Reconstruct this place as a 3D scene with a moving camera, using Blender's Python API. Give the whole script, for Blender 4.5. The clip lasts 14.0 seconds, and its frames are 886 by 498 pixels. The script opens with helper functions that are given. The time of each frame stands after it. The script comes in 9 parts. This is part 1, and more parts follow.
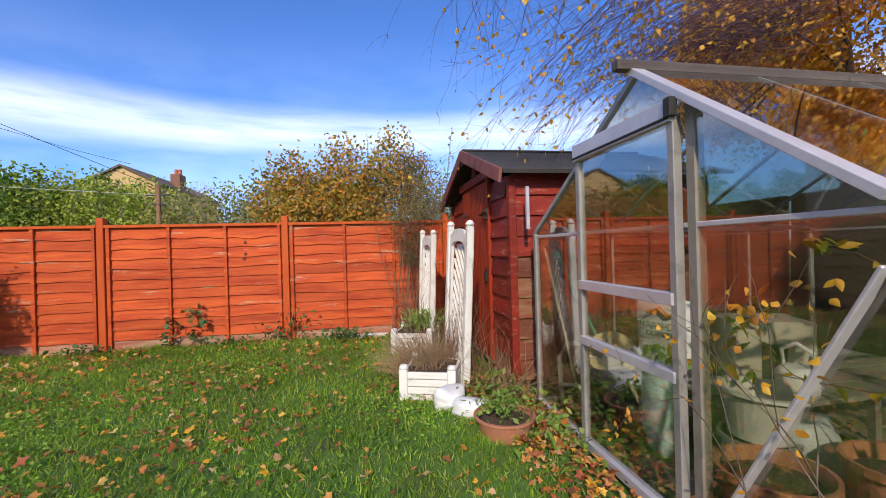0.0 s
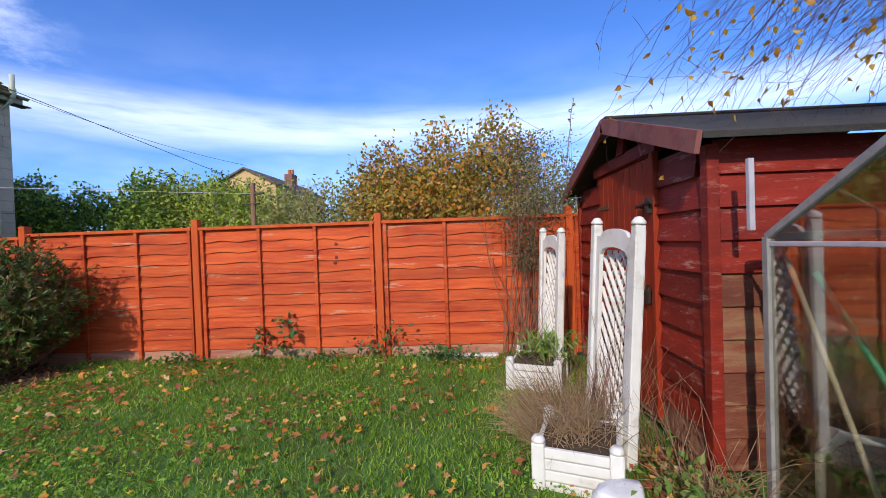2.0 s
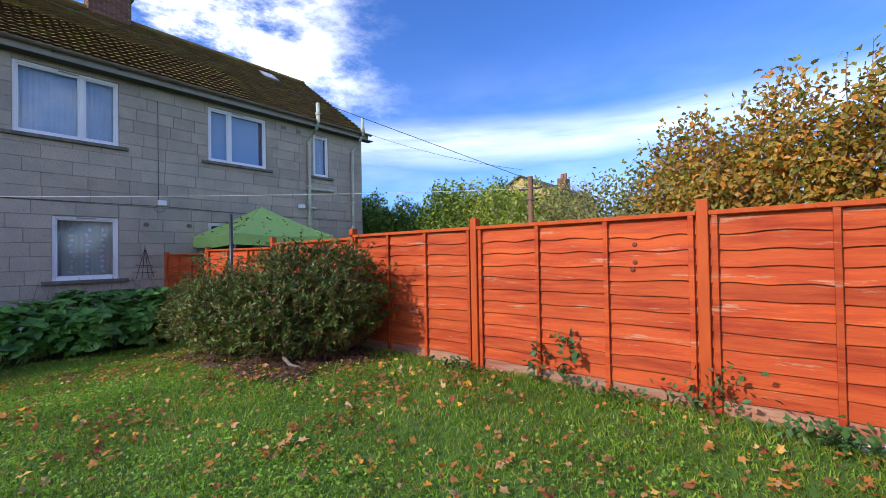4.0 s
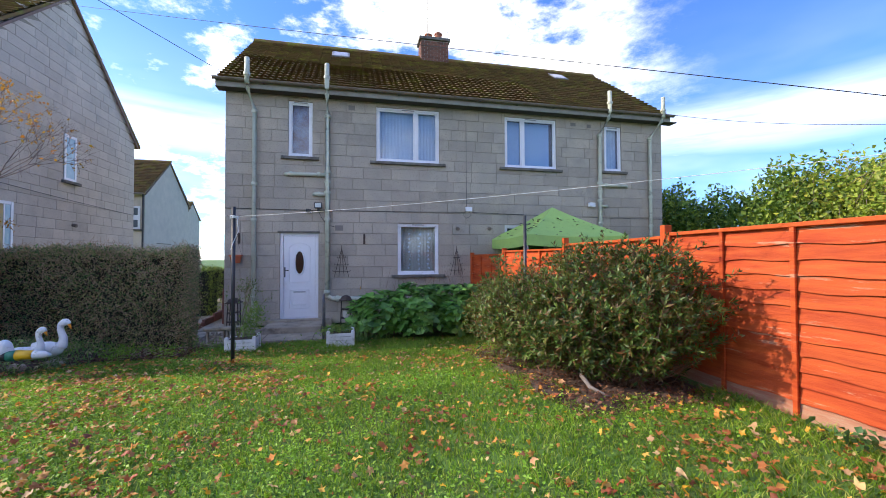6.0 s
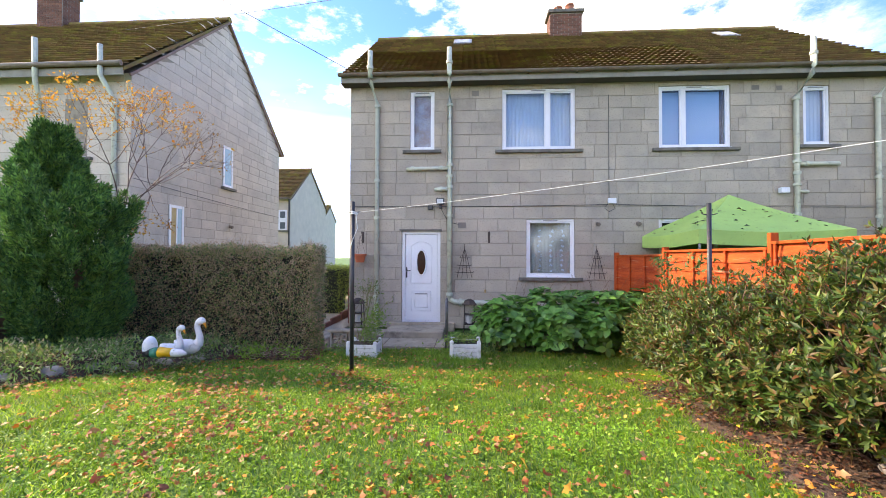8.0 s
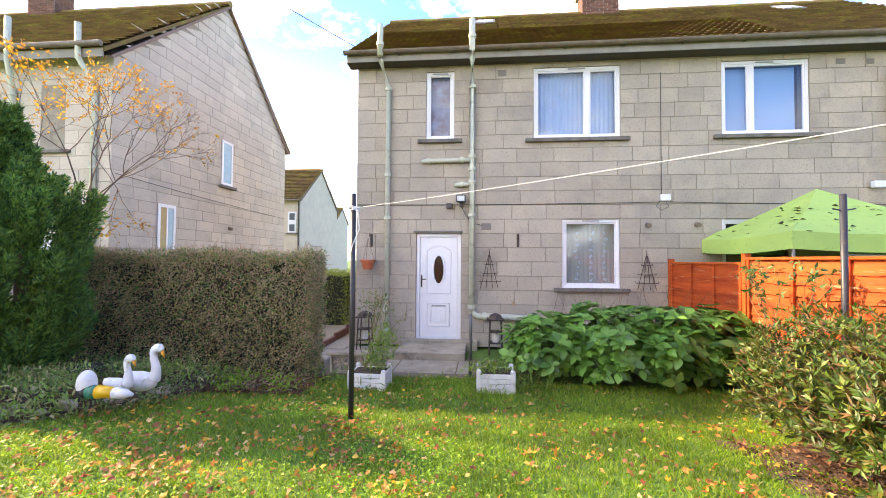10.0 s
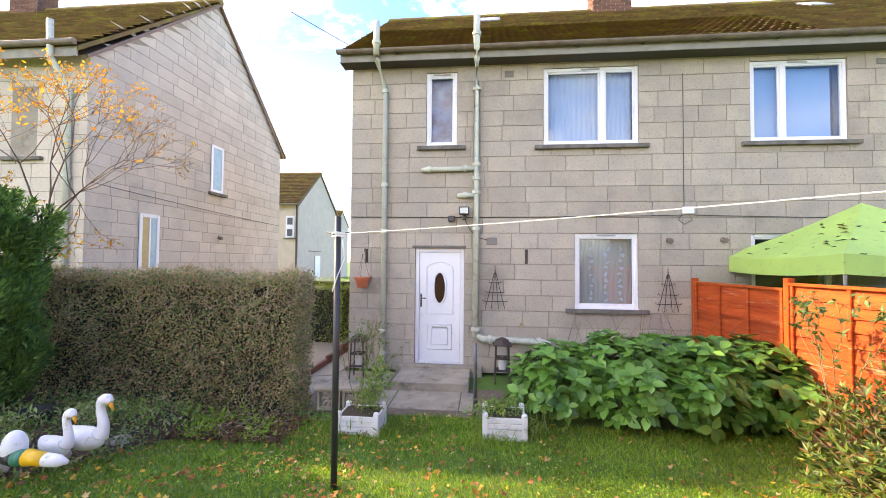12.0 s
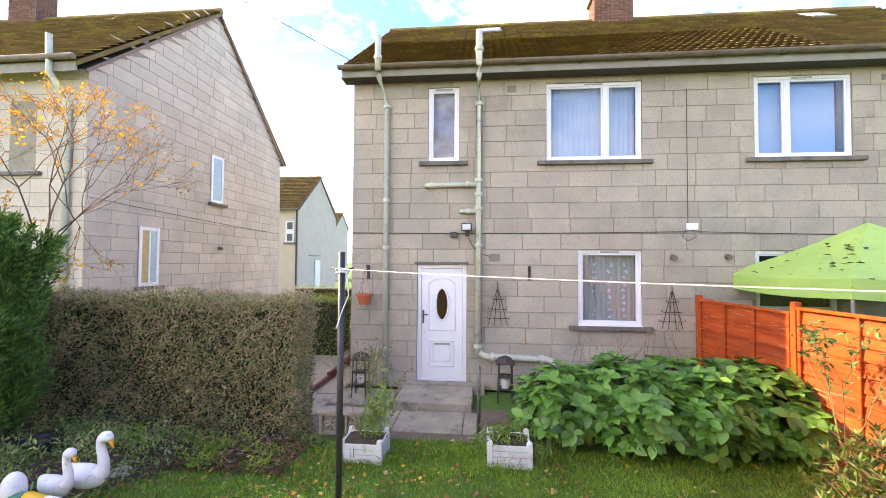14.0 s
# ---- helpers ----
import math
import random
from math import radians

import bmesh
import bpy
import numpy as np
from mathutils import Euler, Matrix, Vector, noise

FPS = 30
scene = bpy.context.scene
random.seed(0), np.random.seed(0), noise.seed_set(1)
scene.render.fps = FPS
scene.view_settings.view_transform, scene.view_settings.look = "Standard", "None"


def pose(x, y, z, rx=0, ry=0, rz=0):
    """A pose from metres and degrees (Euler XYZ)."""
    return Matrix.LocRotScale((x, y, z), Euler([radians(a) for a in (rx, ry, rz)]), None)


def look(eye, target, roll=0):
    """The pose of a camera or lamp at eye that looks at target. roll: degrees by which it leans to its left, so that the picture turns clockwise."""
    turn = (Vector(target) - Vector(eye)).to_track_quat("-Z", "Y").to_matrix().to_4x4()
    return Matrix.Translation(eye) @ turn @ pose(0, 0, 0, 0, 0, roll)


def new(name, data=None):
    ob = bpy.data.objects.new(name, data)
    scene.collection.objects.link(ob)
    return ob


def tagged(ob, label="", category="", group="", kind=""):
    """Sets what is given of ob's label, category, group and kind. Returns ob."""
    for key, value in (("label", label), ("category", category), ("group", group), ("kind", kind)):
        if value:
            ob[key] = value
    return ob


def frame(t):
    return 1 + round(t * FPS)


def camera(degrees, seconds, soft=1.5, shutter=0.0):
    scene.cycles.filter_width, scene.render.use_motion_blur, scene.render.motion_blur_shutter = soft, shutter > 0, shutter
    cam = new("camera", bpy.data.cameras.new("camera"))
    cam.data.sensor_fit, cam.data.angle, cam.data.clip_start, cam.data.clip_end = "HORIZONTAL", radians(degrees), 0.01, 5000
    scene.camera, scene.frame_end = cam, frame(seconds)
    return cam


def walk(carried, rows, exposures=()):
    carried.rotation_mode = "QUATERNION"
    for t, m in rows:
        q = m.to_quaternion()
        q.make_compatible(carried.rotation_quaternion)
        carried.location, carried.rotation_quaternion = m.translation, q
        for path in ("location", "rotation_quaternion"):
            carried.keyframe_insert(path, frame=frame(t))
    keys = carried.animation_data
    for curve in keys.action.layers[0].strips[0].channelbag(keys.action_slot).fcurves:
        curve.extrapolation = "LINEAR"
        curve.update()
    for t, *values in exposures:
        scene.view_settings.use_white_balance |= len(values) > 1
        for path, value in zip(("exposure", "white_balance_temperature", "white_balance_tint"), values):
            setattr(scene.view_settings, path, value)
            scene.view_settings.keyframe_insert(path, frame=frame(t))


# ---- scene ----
# ---------- camera ----------
cam = camera(94.3, 14.0, soft=0.9)
PATH = [
    (0, (0.079, 0.934, 1.107), (0.435, 2.902, 1.103), -1.6),
    (0.5, (0.076, 1.174, 1.135), (0.409, 3.146, 1.124), -1.6),
    (1, (0.079, 1.44, 1.209), (0.34, 3.423, 1.18), -1.7),
    (1.5, (0.081, 1.68, 1.213), (0.193, 3.677, 1.186), -1.8),
    (2, (-0.027, 1.94, 1.225), (-0.127, 3.937, 1.193), -2.0),
    (2.5, (-0.128, 2.145, 1.204), (-0.508, 4.108, 1.182), -1.9),
    (5, (-0.861, 3.099, 1.196), (-2.578, 4.123, 1.24), -0.6),
    (5.5, (-1.028, 3.129, 1.208), (-2.895, 3.846, 1.254), -0.5),
    (6, (-1.202, 3.055, 1.218), (-3.152, 3.494, 1.264), -0.2),
    (6.5, (-1.461, 2.997, 1.234), (-3.449, 3.212, 1.277), -0.1),
    (7, (-1.713, 2.994, 1.224), (-3.712, 3.046, 1.265), 0.1),
    (7.5, (-2.013, 2.984, 1.223), (-4.012, 2.927, 1.264), 0.2),
    (8, (-2.328, 2.929, 1.244), (-4.324, 2.805, 1.286), 0.2),
    (10.5, (-3.893, 2.669, 1.37), (-5.883, 2.482, 1.426), 0.4),
    (11, (-4.092, 2.683, 1.458), (-6.082, 2.493, 1.515), 0.4),
    (11.5, (-4.205, 2.678, 1.531), (-6.194, 2.483, 1.591), 0.4),
    (12, (-4.286, 2.619, 1.601), (-6.275, 2.427, 1.664), 0.5),
    (12.5, (-4.333, 2.582, 1.679), (-6.322, 2.386, 1.739), 0.4),
    (13, (-4.35, 2.559, 1.758), (-6.339, 2.363, 1.822), 0.4),
    (13.5, (-4.35, 2.563, 1.827), (-6.34, 2.367, 1.891), 0.4),
    (14, (-4.322, 2.565, 1.894), (-6.312, 2.375, 1.957), 0.4),
]
walk(cam, [(t, look(eye, target, roll)) for t, eye, target, roll in PATH],
     exposures=[(0.0, 1.14, 7000, 10), (2.5, 1.08, 6400, 10), (5.0, 1.46, 6500, 10), (6.5, 1.93, 7300, 10), (8.0, 2.48, 8300, 11), (10.5, 2.98, 10000, 13), (14.0, 3.0, 10200, 13)])


# ---------- light ----------
SUN_EL, SUN_AZ = 30.0, 253.0          # degrees: height, and direction to the sun counted from +x towards +y
SUN_STRENGTH, SKY_STRENGTH = 1.7, 0.15


def make_light():
    d = Vector((math.cos(radians(SUN_AZ)) * math.cos(radians(SUN_EL)), math.sin(radians(SUN_AZ)) * math.cos(radians(SUN_EL)), math.sin(radians(SUN_EL))))
    sun = new("sun", bpy.data.lights.new("sun", "SUN"))
    sun.data.energy, sun.data.angle, sun.data.color = SUN_STRENGTH, radians(1.2), (1.0, 0.87, 0.7)
    sun.matrix_world = look(d * 50, (0, 0, 0))
    w = bpy.data.worlds.new("sky")
    scene.world = w
    w.use_nodes = True
    nt = w.node_tree
    nt.nodes.clear()
    n, l = nt.nodes.new, nt.links.new
    out, bg = n("ShaderNodeOutputWorld"), n("ShaderNodeBackground")
    sky = n("ShaderNodeTexSky")
    sky.sky_type, sky.sun_disc = "NISHITA", False
    sky.sun_elevation, sky.sun_rotation = radians(SUN_EL), radians(90 - SUN_AZ)
    sky.air_density, sky.dust_density, sky.ozone_density = 1.0, 0.6, 3.0
    tc, sep = n("ShaderNodeTexCoord"), n("ShaderNodeSeparateXYZ")
    l(tc.outputs["Generated"], sep.inputs[0])

    def m(op, a, b=None, c=None, clamp=False):
        k = n("ShaderNodeMath")
        k.operation, k.use_clamp = op, clamp
        for i, v in enumerate((a, b, c)):
            if v is None:
                continue
            if isinstance(v, (int, float)):
                k.inputs[i].default_value = v
            else:
                l(v, k.inputs[i])
        return k.outputs[0]

    def nz(scale, det, sx, sy, sz, rough=0.55):
        mp, t = n("ShaderNodeMapping"), n("ShaderNodeTexNoise")
        mp.inputs["Scale"].default_value = (sx, sy, sz)
        l(tc.outputs["Generated"], mp.inputs[0])
        l(mp.outputs[0], t.inputs["Vector"])
        t.inputs["Scale"].default_value, t.inputs["Detail"].default_value, t.inputs["Roughness"].default_value = scale, det, rough
        return t.outputs["Fac"]

    def smooth(v, a, b):
        k = n("ShaderNodeMapRange")
        k.interpolation_type = "SMOOTHSTEP"
        l(v, k.inputs["Value"])
        k.inputs["From Min"].default_value, k.inputs["From Max"].default_value = a, b
        return k.outputs["Result"]
    x, y, z = sep.outputs
    # long thin streak of high cloud, low over the fence side
    soft = nz(2.2, 4, 1, 1, 3)
    fine = nz(5, 6, 1, 1, 9, 0.62)
    zc = m("ADD", m("MULTIPLY", soft, 0.05), 0.235)
    dist = m("ABSOLUTE", m("SUBTRACT", z, zc))
    streak = m("MULTIPLY", m("SUBTRACT", 1.0, smooth(dist, 0.0, 0.075)), smooth(fine, -0.15, 0.75))
    veil = m("MULTIPLY", m("SUBTRACT", 1.0, smooth(z, 0.1, 0.5)), m("MULTIPLY", smooth(soft, 0.35, 0.7), 0.1))
    # broken puffy cloud on the house side
    puff = smooth(nz(3.4, 10, 1, 1, 2.2, 0.66), 0.45, 0.72)
    side = smooth(m("ADD", m("MULTIPLY", x, -1.0), m("MULTIPLY", y, -0.45)), 0.28, 0.75)
    # cloud added out of view as fill light for the shaded house face
    behind = smooth(m("ADD", m("MULTIPLY", x, 0.55), m("MULTIPLY", y, -1.0)), 0.0, 0.5)
    side = m("MAXIMUM", side, behind)
    clouds = m("MAXIMUM", m("MULTIPLY", streak, 0.26), m("MAXIMUM", veil, m("MULTIPLY", puff, side)), clamp=True)
    mix = n("ShaderNodeMix")
    mix.data_type = "RGBA"
    l(clouds, mix.inputs[0])
    tint = n("ShaderNodeMix")
    tint.data_type, tint.blend_type = "RGBA", "MULTIPLY"
    tint.inputs[0].default_value = 1
    l(sky.outputs[0], tint.inputs[6])
    tint.inputs[7].default_value = (0.25, 0.41, 0.72, 1)
    l(tint.outputs[2], mix.inputs[6])
    mix.inputs[7].default_value = (10.0, 9.95, 9.9, 1)
    l(mix.outputs[2], bg.inputs["Color"])
    bg.inputs["Strength"].default_value = SKY_STRENGTH
    l(bg.outputs[0], out.inputs[0])


make_light()

# ---------- materials ----------
MATS = {}


def mat(name, c1, c2=None, rough=0.7, scale=8.0, stretch=(1, 1, 1), bump=0.2, fine=60.0, metal=0.0, stain=None, stain_amt=0.5, stain_scale=1.3,
        island=0.0, obj=0.0, spec=0.5, coat=0.0, fleck=None):
    """A surface of two colours mixed by noise at two scales, an optional third one in patches, fine relief, and variation from piece to piece."""
    if name in MATS:
        return MATS[name]
    c2 = c2 or c1
    mt = bpy.data.materials.new(name)
    mt.use_nodes = True
    nt = mt.node_tree
    n, l = nt.nodes.new, nt.links.new
    bs = nt.nodes["Principled BSDF"]
    geo, mp = n("ShaderNodeNewGeometry"), n("ShaderNodeMapping")
    mp.inputs["Scale"].default_value = stretch
    l(geo.outputs["Position"], mp.inputs[0])

    def nz(s, det, r=0.6):
        t = n("ShaderNodeTexNoise")
        t.inputs["Scale"].default_value, t.inputs["Detail"].default_value, t.inputs["Roughness"].default_value = s, det, r
        l(mp.outputs[0], t.inputs["Vector"])
        return t.outputs["Fac"]

    def ramp(v, a, b):
        k = n("ShaderNodeMapRange")
        l(v, k.inputs["Value"])
        k.inputs["From Min"].default_value, k.inputs["From Max"].default_value = a, b
        return k.outputs["Result"]

    def mixc(f, a, b):
        k = n("ShaderNodeMix")
        k.data_type = "RGBA"
        for i, v in ((0, f), (6, a), (7, b)):
            if isinstance(v, (tuple, float, int)):
                k.inputs[i].default_value = (*v, 1) if isinstance(v, tuple) else v
            else:
                l(v, k.inputs[i])
        return k.outputs[2]
    col = mixc(ramp(nz(scale, 5), 0.3, 0.7), tuple(c1), tuple(c2))
    if stain:
        col = mixc(ramp(nz(stain_scale, 6, 0.7), 0.62 - stain_amt * 0.3, 0.75), col, tuple(stain))
    if fleck:
        # pale scratches and worn spots: colour, size, and how rare they are
        col = mixc(ramp(nz(fleck[1], 8, 0.75), fleck[2], fleck[2] + 0.06), col, tuple(fleck[0]))
    for amt, socket in ((island, geo.outputs["Random Per Island"]), (obj, None)):
        if amt:
            if socket is None:
                oi = n("ShaderNodeObjectInfo")
                socket = oi.outputs["Random"]
            hs = n("ShaderNodeHueSaturation")
            k = n("ShaderNodeMapRange")
            l(socket, k.inputs["Value"])
            k.inputs["To Min"].default_value, k.inputs["To Max"].default_value = 1 - amt, 1 + amt
            l(k.outputs[0], hs.inputs["Value"])
            l(col, hs.inputs["Color"])
            col = hs.outputs[0]
    l(col, bs.inputs["Base Color"])
    fn = nz(fine, 4)
    rr = n("ShaderNodeMapRange")
    l(fn, rr.inputs["Value"])
    rr.inputs["To Min"].default_value, rr.inputs["To Max"].default_value = max(0.02, rough - 0.12), min(1, rough + 0.12)
    l(rr.outputs[0], bs.inputs["Roughness"])
    bs.inputs["Metallic"].default_value, bs.inputs["Specular IOR Level"].default_value = metal, spec
    bs.inputs["Coat Weight"].default_value = coat
    if bump:
        b = n("ShaderNodeBump")
        b.inputs["Strength"].default_value, b.inputs["Distance"].default_value = bump, 0.01
        l(fn, b.inputs["Height"])
        l(b.outputs[0], bs.inputs["Normal"])
    MATS[name] = mt
    return mt


def foliage(name, colours, rough=0.5, trans=0.3, spec=0.4):
    """Leaves: each one takes its colour from the list, and lets some light through."""
    if name in MATS:
        return MATS[name]
    mt = bpy.data.materials.new(name)
    mt.use_nodes = True
    nt = mt.node_tree
    n, l = nt.nodes.new, nt.links.new
    bs, out = nt.nodes["Principled BSDF"], nt.nodes["Material Output"]
    geo, cr = n("ShaderNodeNewGeometry"), n("ShaderNodeValToRGB")
    cr.color_ramp.elements[0].position, cr.color_ramp.elements[0].color = 0, (*colours[0], 1)
    cr.color_ramp.elements[1].position, cr.color_ramp.elements[1].color = 1, (*colours[-1], 1)
    for i, c in enumerate(colours[1:-1]):
        e = cr.color_ramp.elements.new((i + 1) / (len(colours) - 1))
        e.color = (*c, 1)
    l(geo.outputs["Random Per Island"], cr.inputs[0])
    t = n("ShaderNodeTexNoise")
    t.inputs["Scale"].default_value, t.inputs["Detail"].default_value = 1.6, 3
    l(geo.outputs["Position"], t.inputs["Vector"])
    hs, k = n("ShaderNodeHueSaturation"), n("ShaderNodeMapRange")
    l(t.outputs["Fac"], k.inputs["Value"])
    k.inputs["From Min"].default_value, k.inputs["From Max"].default_value = 0.3, 0.7
    k.inputs["To Min"].default_value, k.inputs["To Max"].default_value = 0.75, 1.3
    l(k.outputs[0], hs.inputs["Value"])
    l(cr.outputs[0], hs.inputs["Color"])
    l(hs.outputs[0], bs.inputs["Base Color"])
    bs.inputs["Roughness"].default_value, bs.inputs["Specular IOR Level"].default_value = rough, spec
    tr, mx = n("ShaderNodeBsdfTranslucent"), n("ShaderNodeMixShader")
    l(hs.outputs[0], tr.inputs["Color"])
    mx.inputs[0].default_value = trans
    l(bs.outputs[0], mx.inputs[1])
    l(tr.outputs[0], mx.inputs[2])
    l(mx.outputs[0], out.inputs[0])
    MATS[name] = mt
    return mt


def glass(name="glass", tint=(0.9, 0.95, 0.95), rough=0.02, see=0.75, gloss=1.0, base=0.05):
    if name in MATS:
        return MATS[name]
    mt = bpy.data.materials.new(name)
    mt.use_nodes = True
    nt = mt.node_tree
    n, l = nt.nodes.new, nt.links.new
    out = nt.nodes["Material Output"]
    nt.nodes.remove(nt.nodes["Principled BSDF"])
    tr, gl, mx, fr = n("ShaderNodeBsdfTransparent"), n("ShaderNodeBsdfGlossy"), n("ShaderNodeMixShader"), n("ShaderNodeLayerWeight")
    pw, ad = n("ShaderNodeMath"), n("ShaderNodeMath")
    pw.operation, ad.operation = "POWER", "MULTIPLY_ADD"
    fr.inputs[0].default_value = 0.5
    l(fr.outputs["Facing"], pw.inputs[0])
    pw.inputs[1].default_value = 3.0
    l(pw.outputs[0], ad.inputs[0])
    ad.inputs[1].default_value, ad.inputs[2].default_value = 0.75, base
    tr.inputs[0].default_value = (*[c * see ** 0.3 for c in tint], 1)
    gl.inputs["Roughness"].default_value = rough
    gl.inputs["Color"].default_value = (gloss, gloss, gloss, 1)
    l(ad.outputs[0], mx.inputs[0])
    l(tr.outputs[0], mx.inputs[1])
    l(gl.outputs[0], mx.inputs[2])
    l(mx.outputs[0], out.inputs[0])
    MATS[name] = mt
    return mt


# ---------- mesh helpers ----------
def part(name, bm, material, parent=None, label="", smooth=False):
    me = bpy.data.meshes.new(name)
    bm.normal_update()
    bm.to_mesh(me)
    bm.free()
    me.materials.append(material)
    if smooth:
        me.shade_smooth()
    ob = new(name, me)
    if parent:
        ob.parent = parent
    return tagged(ob, label)


def thing(name, label, category, group="", kind="", at=(0, 0, 0), rz=0):
    ob = new(name)
    ob.empty_display_size = 0.1
    ob.matrix_basis = pose(*at, 0, 0, rz)
    return tagged(ob, label, category, group, kind)


def box(bm, x0, x1, y0, y1, z0, z1, bev=0.0, m=None):
    vs = [bm.verts.new((x, y, z)) for x in (x0, x1) for y in (y0, y1) for z in (z0, z1)]
    fs = [bm.faces.new([vs[i] for i in f]) for f in ((0, 1, 3, 2), (4, 6, 7, 5), (0, 4, 5, 1), (2, 3, 7, 6), (0, 2, 6, 4), (1, 5, 7, 3))]
    if bev:
        es = list({e for f in fs for e in f.edges})
        r = bmesh.ops.bevel(bm, geom=es, offset=bev, segments=1, affect="EDGES")
        vs = list({v for v in r["verts"]} | {v for v in vs if v.is_valid})
    if m is not None:
        bmesh.ops.transform(bm, matrix=m, verts=vs)
    return vs


def newbox(*a, **k):
    bm = bmesh.new()
    box(bm, *a, **k)
    return bm


def tube(bm, pts, r, n=8, caps=True):
    """A round bar along the points; r is one radius or one for each point."""
    pts = [Vector(p) for p in pts]
    rs = r if isinstance(r, (list, tuple)) else [r] * len(pts)
    up = Vector((0, 0, 1))
    rings = []
    for i, p in enumerate(pts):
        d = (pts[min(i + 1, len(pts) - 1)] - pts[max(i - 1, 0)]).normalized()
        a = d.cross(up if abs(d.z) < 0.95 else Vector((1, 0, 0))).normalized()
        b = d.cross(a)
        rings.append([bm.verts.new(p + (a * math.cos(t) + b * math.sin(t)) * rs[i]) for t in [2 * math.pi * j / n for j in range(n)]])
    for i in range(len(rings) - 1):
        for j in range(n):
            bm.faces.new((rings[i][j], rings[i][(j + 1) % n], rings[i + 1][(j + 1) % n], rings[i + 1][j]))
    if caps and n > 2:
        bm.faces.new(rings[0][::-1])
        bm.faces.new(rings[-1])


def newtube(*a, **k):
    bm = bmesh.new()
    tube(bm, *a, **k)
    bmesh.ops.recalc_face_normals(bm, faces=bm.faces)
    return bm


def lathe(profile, n=20, centre=(0, 0, 0), squash=(1, 1)):
    """A turned shape from (radius, height) pairs."""
    bm = bmesh.new()
    rings = []
    for r, z in profile:
        rings.append([bm.verts.new((centre[0] + r * squash[0] * math.cos(2 * math.pi * j / n), centre[1] + r * squash[1] * math.sin(2 * math.pi * j / n), centre[2] + z)) for j in range(n)])
    for a, b in zip(rings, rings[1:]):
        for j in range(n):
            bm.faces.new((a[j], a[(j + 1) % n], b[(j + 1) % n], b[j]))
    bm.faces.new(rings[0][::-1])
    bm.faces.new(rings[-1])
    return bm


def raw(name, verts, faces, material, parent=None, label="", category="", kind="", group=""):
    """A mesh from arrays; all faces have the same number of corners."""
    me = bpy.data.meshes.new(name)
    v, f = np.asarray(verts, dtype=np.float32), np.asarray(faces, dtype=np.int32)
    me.vertices.add(len(v))
    me.vertices.foreach_set("co", v.ravel())
    me.loops.add(f.size)
    me.loops.foreach_set("vertex_index", f.ravel())
    me.polygons.add(len(f))
    me.polygons.foreach_set("loop_start", np.arange(0, f.size, f.shape[1], dtype=np.int32))
    me.update(calc_edges=True)
    me.materials.append(material)
    ob = new(name, me)
    if parent:
        ob.parent = parent
    return tagged(ob, label, category, group, kind)


def unit(a):
    return a / np.maximum(np.linalg.norm(a, axis=1, keepdims=True), 1e-6)


def leaf_mesh(P, D, U, L, W, fold=0.25, wide=0.45, droop=0.0):
    """Arrays of folded leaves: base P, direction D, upper side U, length L, width W."""
    D = unit(D)
    S = unit(np.cross(D, U))
    U = np.cross(S, D)
    L, W = np.asarray(L)[:, None], np.asarray(W)[:, None]
    mid = P + D * L * wide
    tip = P + D * L - U * L * droop
    V = np.stack([P, mid + S * W / 2 + U * W * fold, tip, mid - S * W / 2 + U * W * fold], 1).reshape(-1, 3)
    i = np.arange(len(P))[:, None] * 4
    F = np.concatenate([i + np.array([[0, 1, 2]]), i + np.array([[0, 2, 3]])], 0)
    return V, F


def oval_leaf(P, D, U, L, W, droop=0.15):
    """Arrays of pointed oval leaves with a folded midrib, as leaf_mesh takes them."""
    D = unit(D)
    S = unit(np.cross(D, U))
    U = np.cross(S, D)
    L, W = np.asarray(L)[:, None], np.asarray(W)[:, None]
    V = [P]
    for u, w in ((0.16, 0.34), (0.36, 0.5), (0.66, 0.33)):
        c = P + D * L * u - U * L * droop * u * u
        V += [c + S * W * w + U * W * 0.14, c - U * W * 0.02, c - S * W * w + U * W * 0.14]
    V.append(P + D * L - U * L * droop)
    V = np.stack(V, 1).reshape(-1, 3)
    i = np.arange(len(P))[:, None] * 11
    tri = [(0, 1, 2), (0, 2, 3), (7, 10, 8), (8, 10, 9)]
    for q in (1, 4):
        tri += [(q, q + 3, q + 4), (q, q + 4, q + 1), (q + 1, q + 4, q + 5), (q + 1, q + 5, q + 2)]
    return V, np.concatenate([i + np.array([f]) for f in tri])


def rnd(n, seed):
    return np.random.default_rng(seed).normal(size=(n, 3))


def sticks(A, B, ra, rb):
    """Arrays of thin three-sided twigs from A to B."""
    D = unit(B - A)
    up = np.tile([[0.1, 0.3, 1.0]], (len(A), 1))
    S = unit(np.cross(D, up))
    T = np.cross(S, D)
    ra, rb = np.broadcast_to(ra, len(A))[:, None], np.broadcast_to(rb, len(A))[:, None]
    V = []
    for P, r in ((A, ra), (B, rb)):
        for t in (0, 2.094, 4.189):
            V.append(P + (S * math.cos(t) + T * math.sin(t)) * r)
    V = np.stack(V, 1).reshape(-1, 3)
    i = np.arange(len(A))[:, None] * 6
    F = np.concatenate([i + np.array([q]) for q in ([0, 1, 4, 3], [1, 2, 5, 4], [2, 0, 3, 5])], 0)
    return V, F


def join(*vf):
    V, F, o = [], [], 0
    for v, f in vf:
        V.append(v)
        F.append(f + o)
        o += len(v)
    return np.concatenate(V), np.concatenate(F)

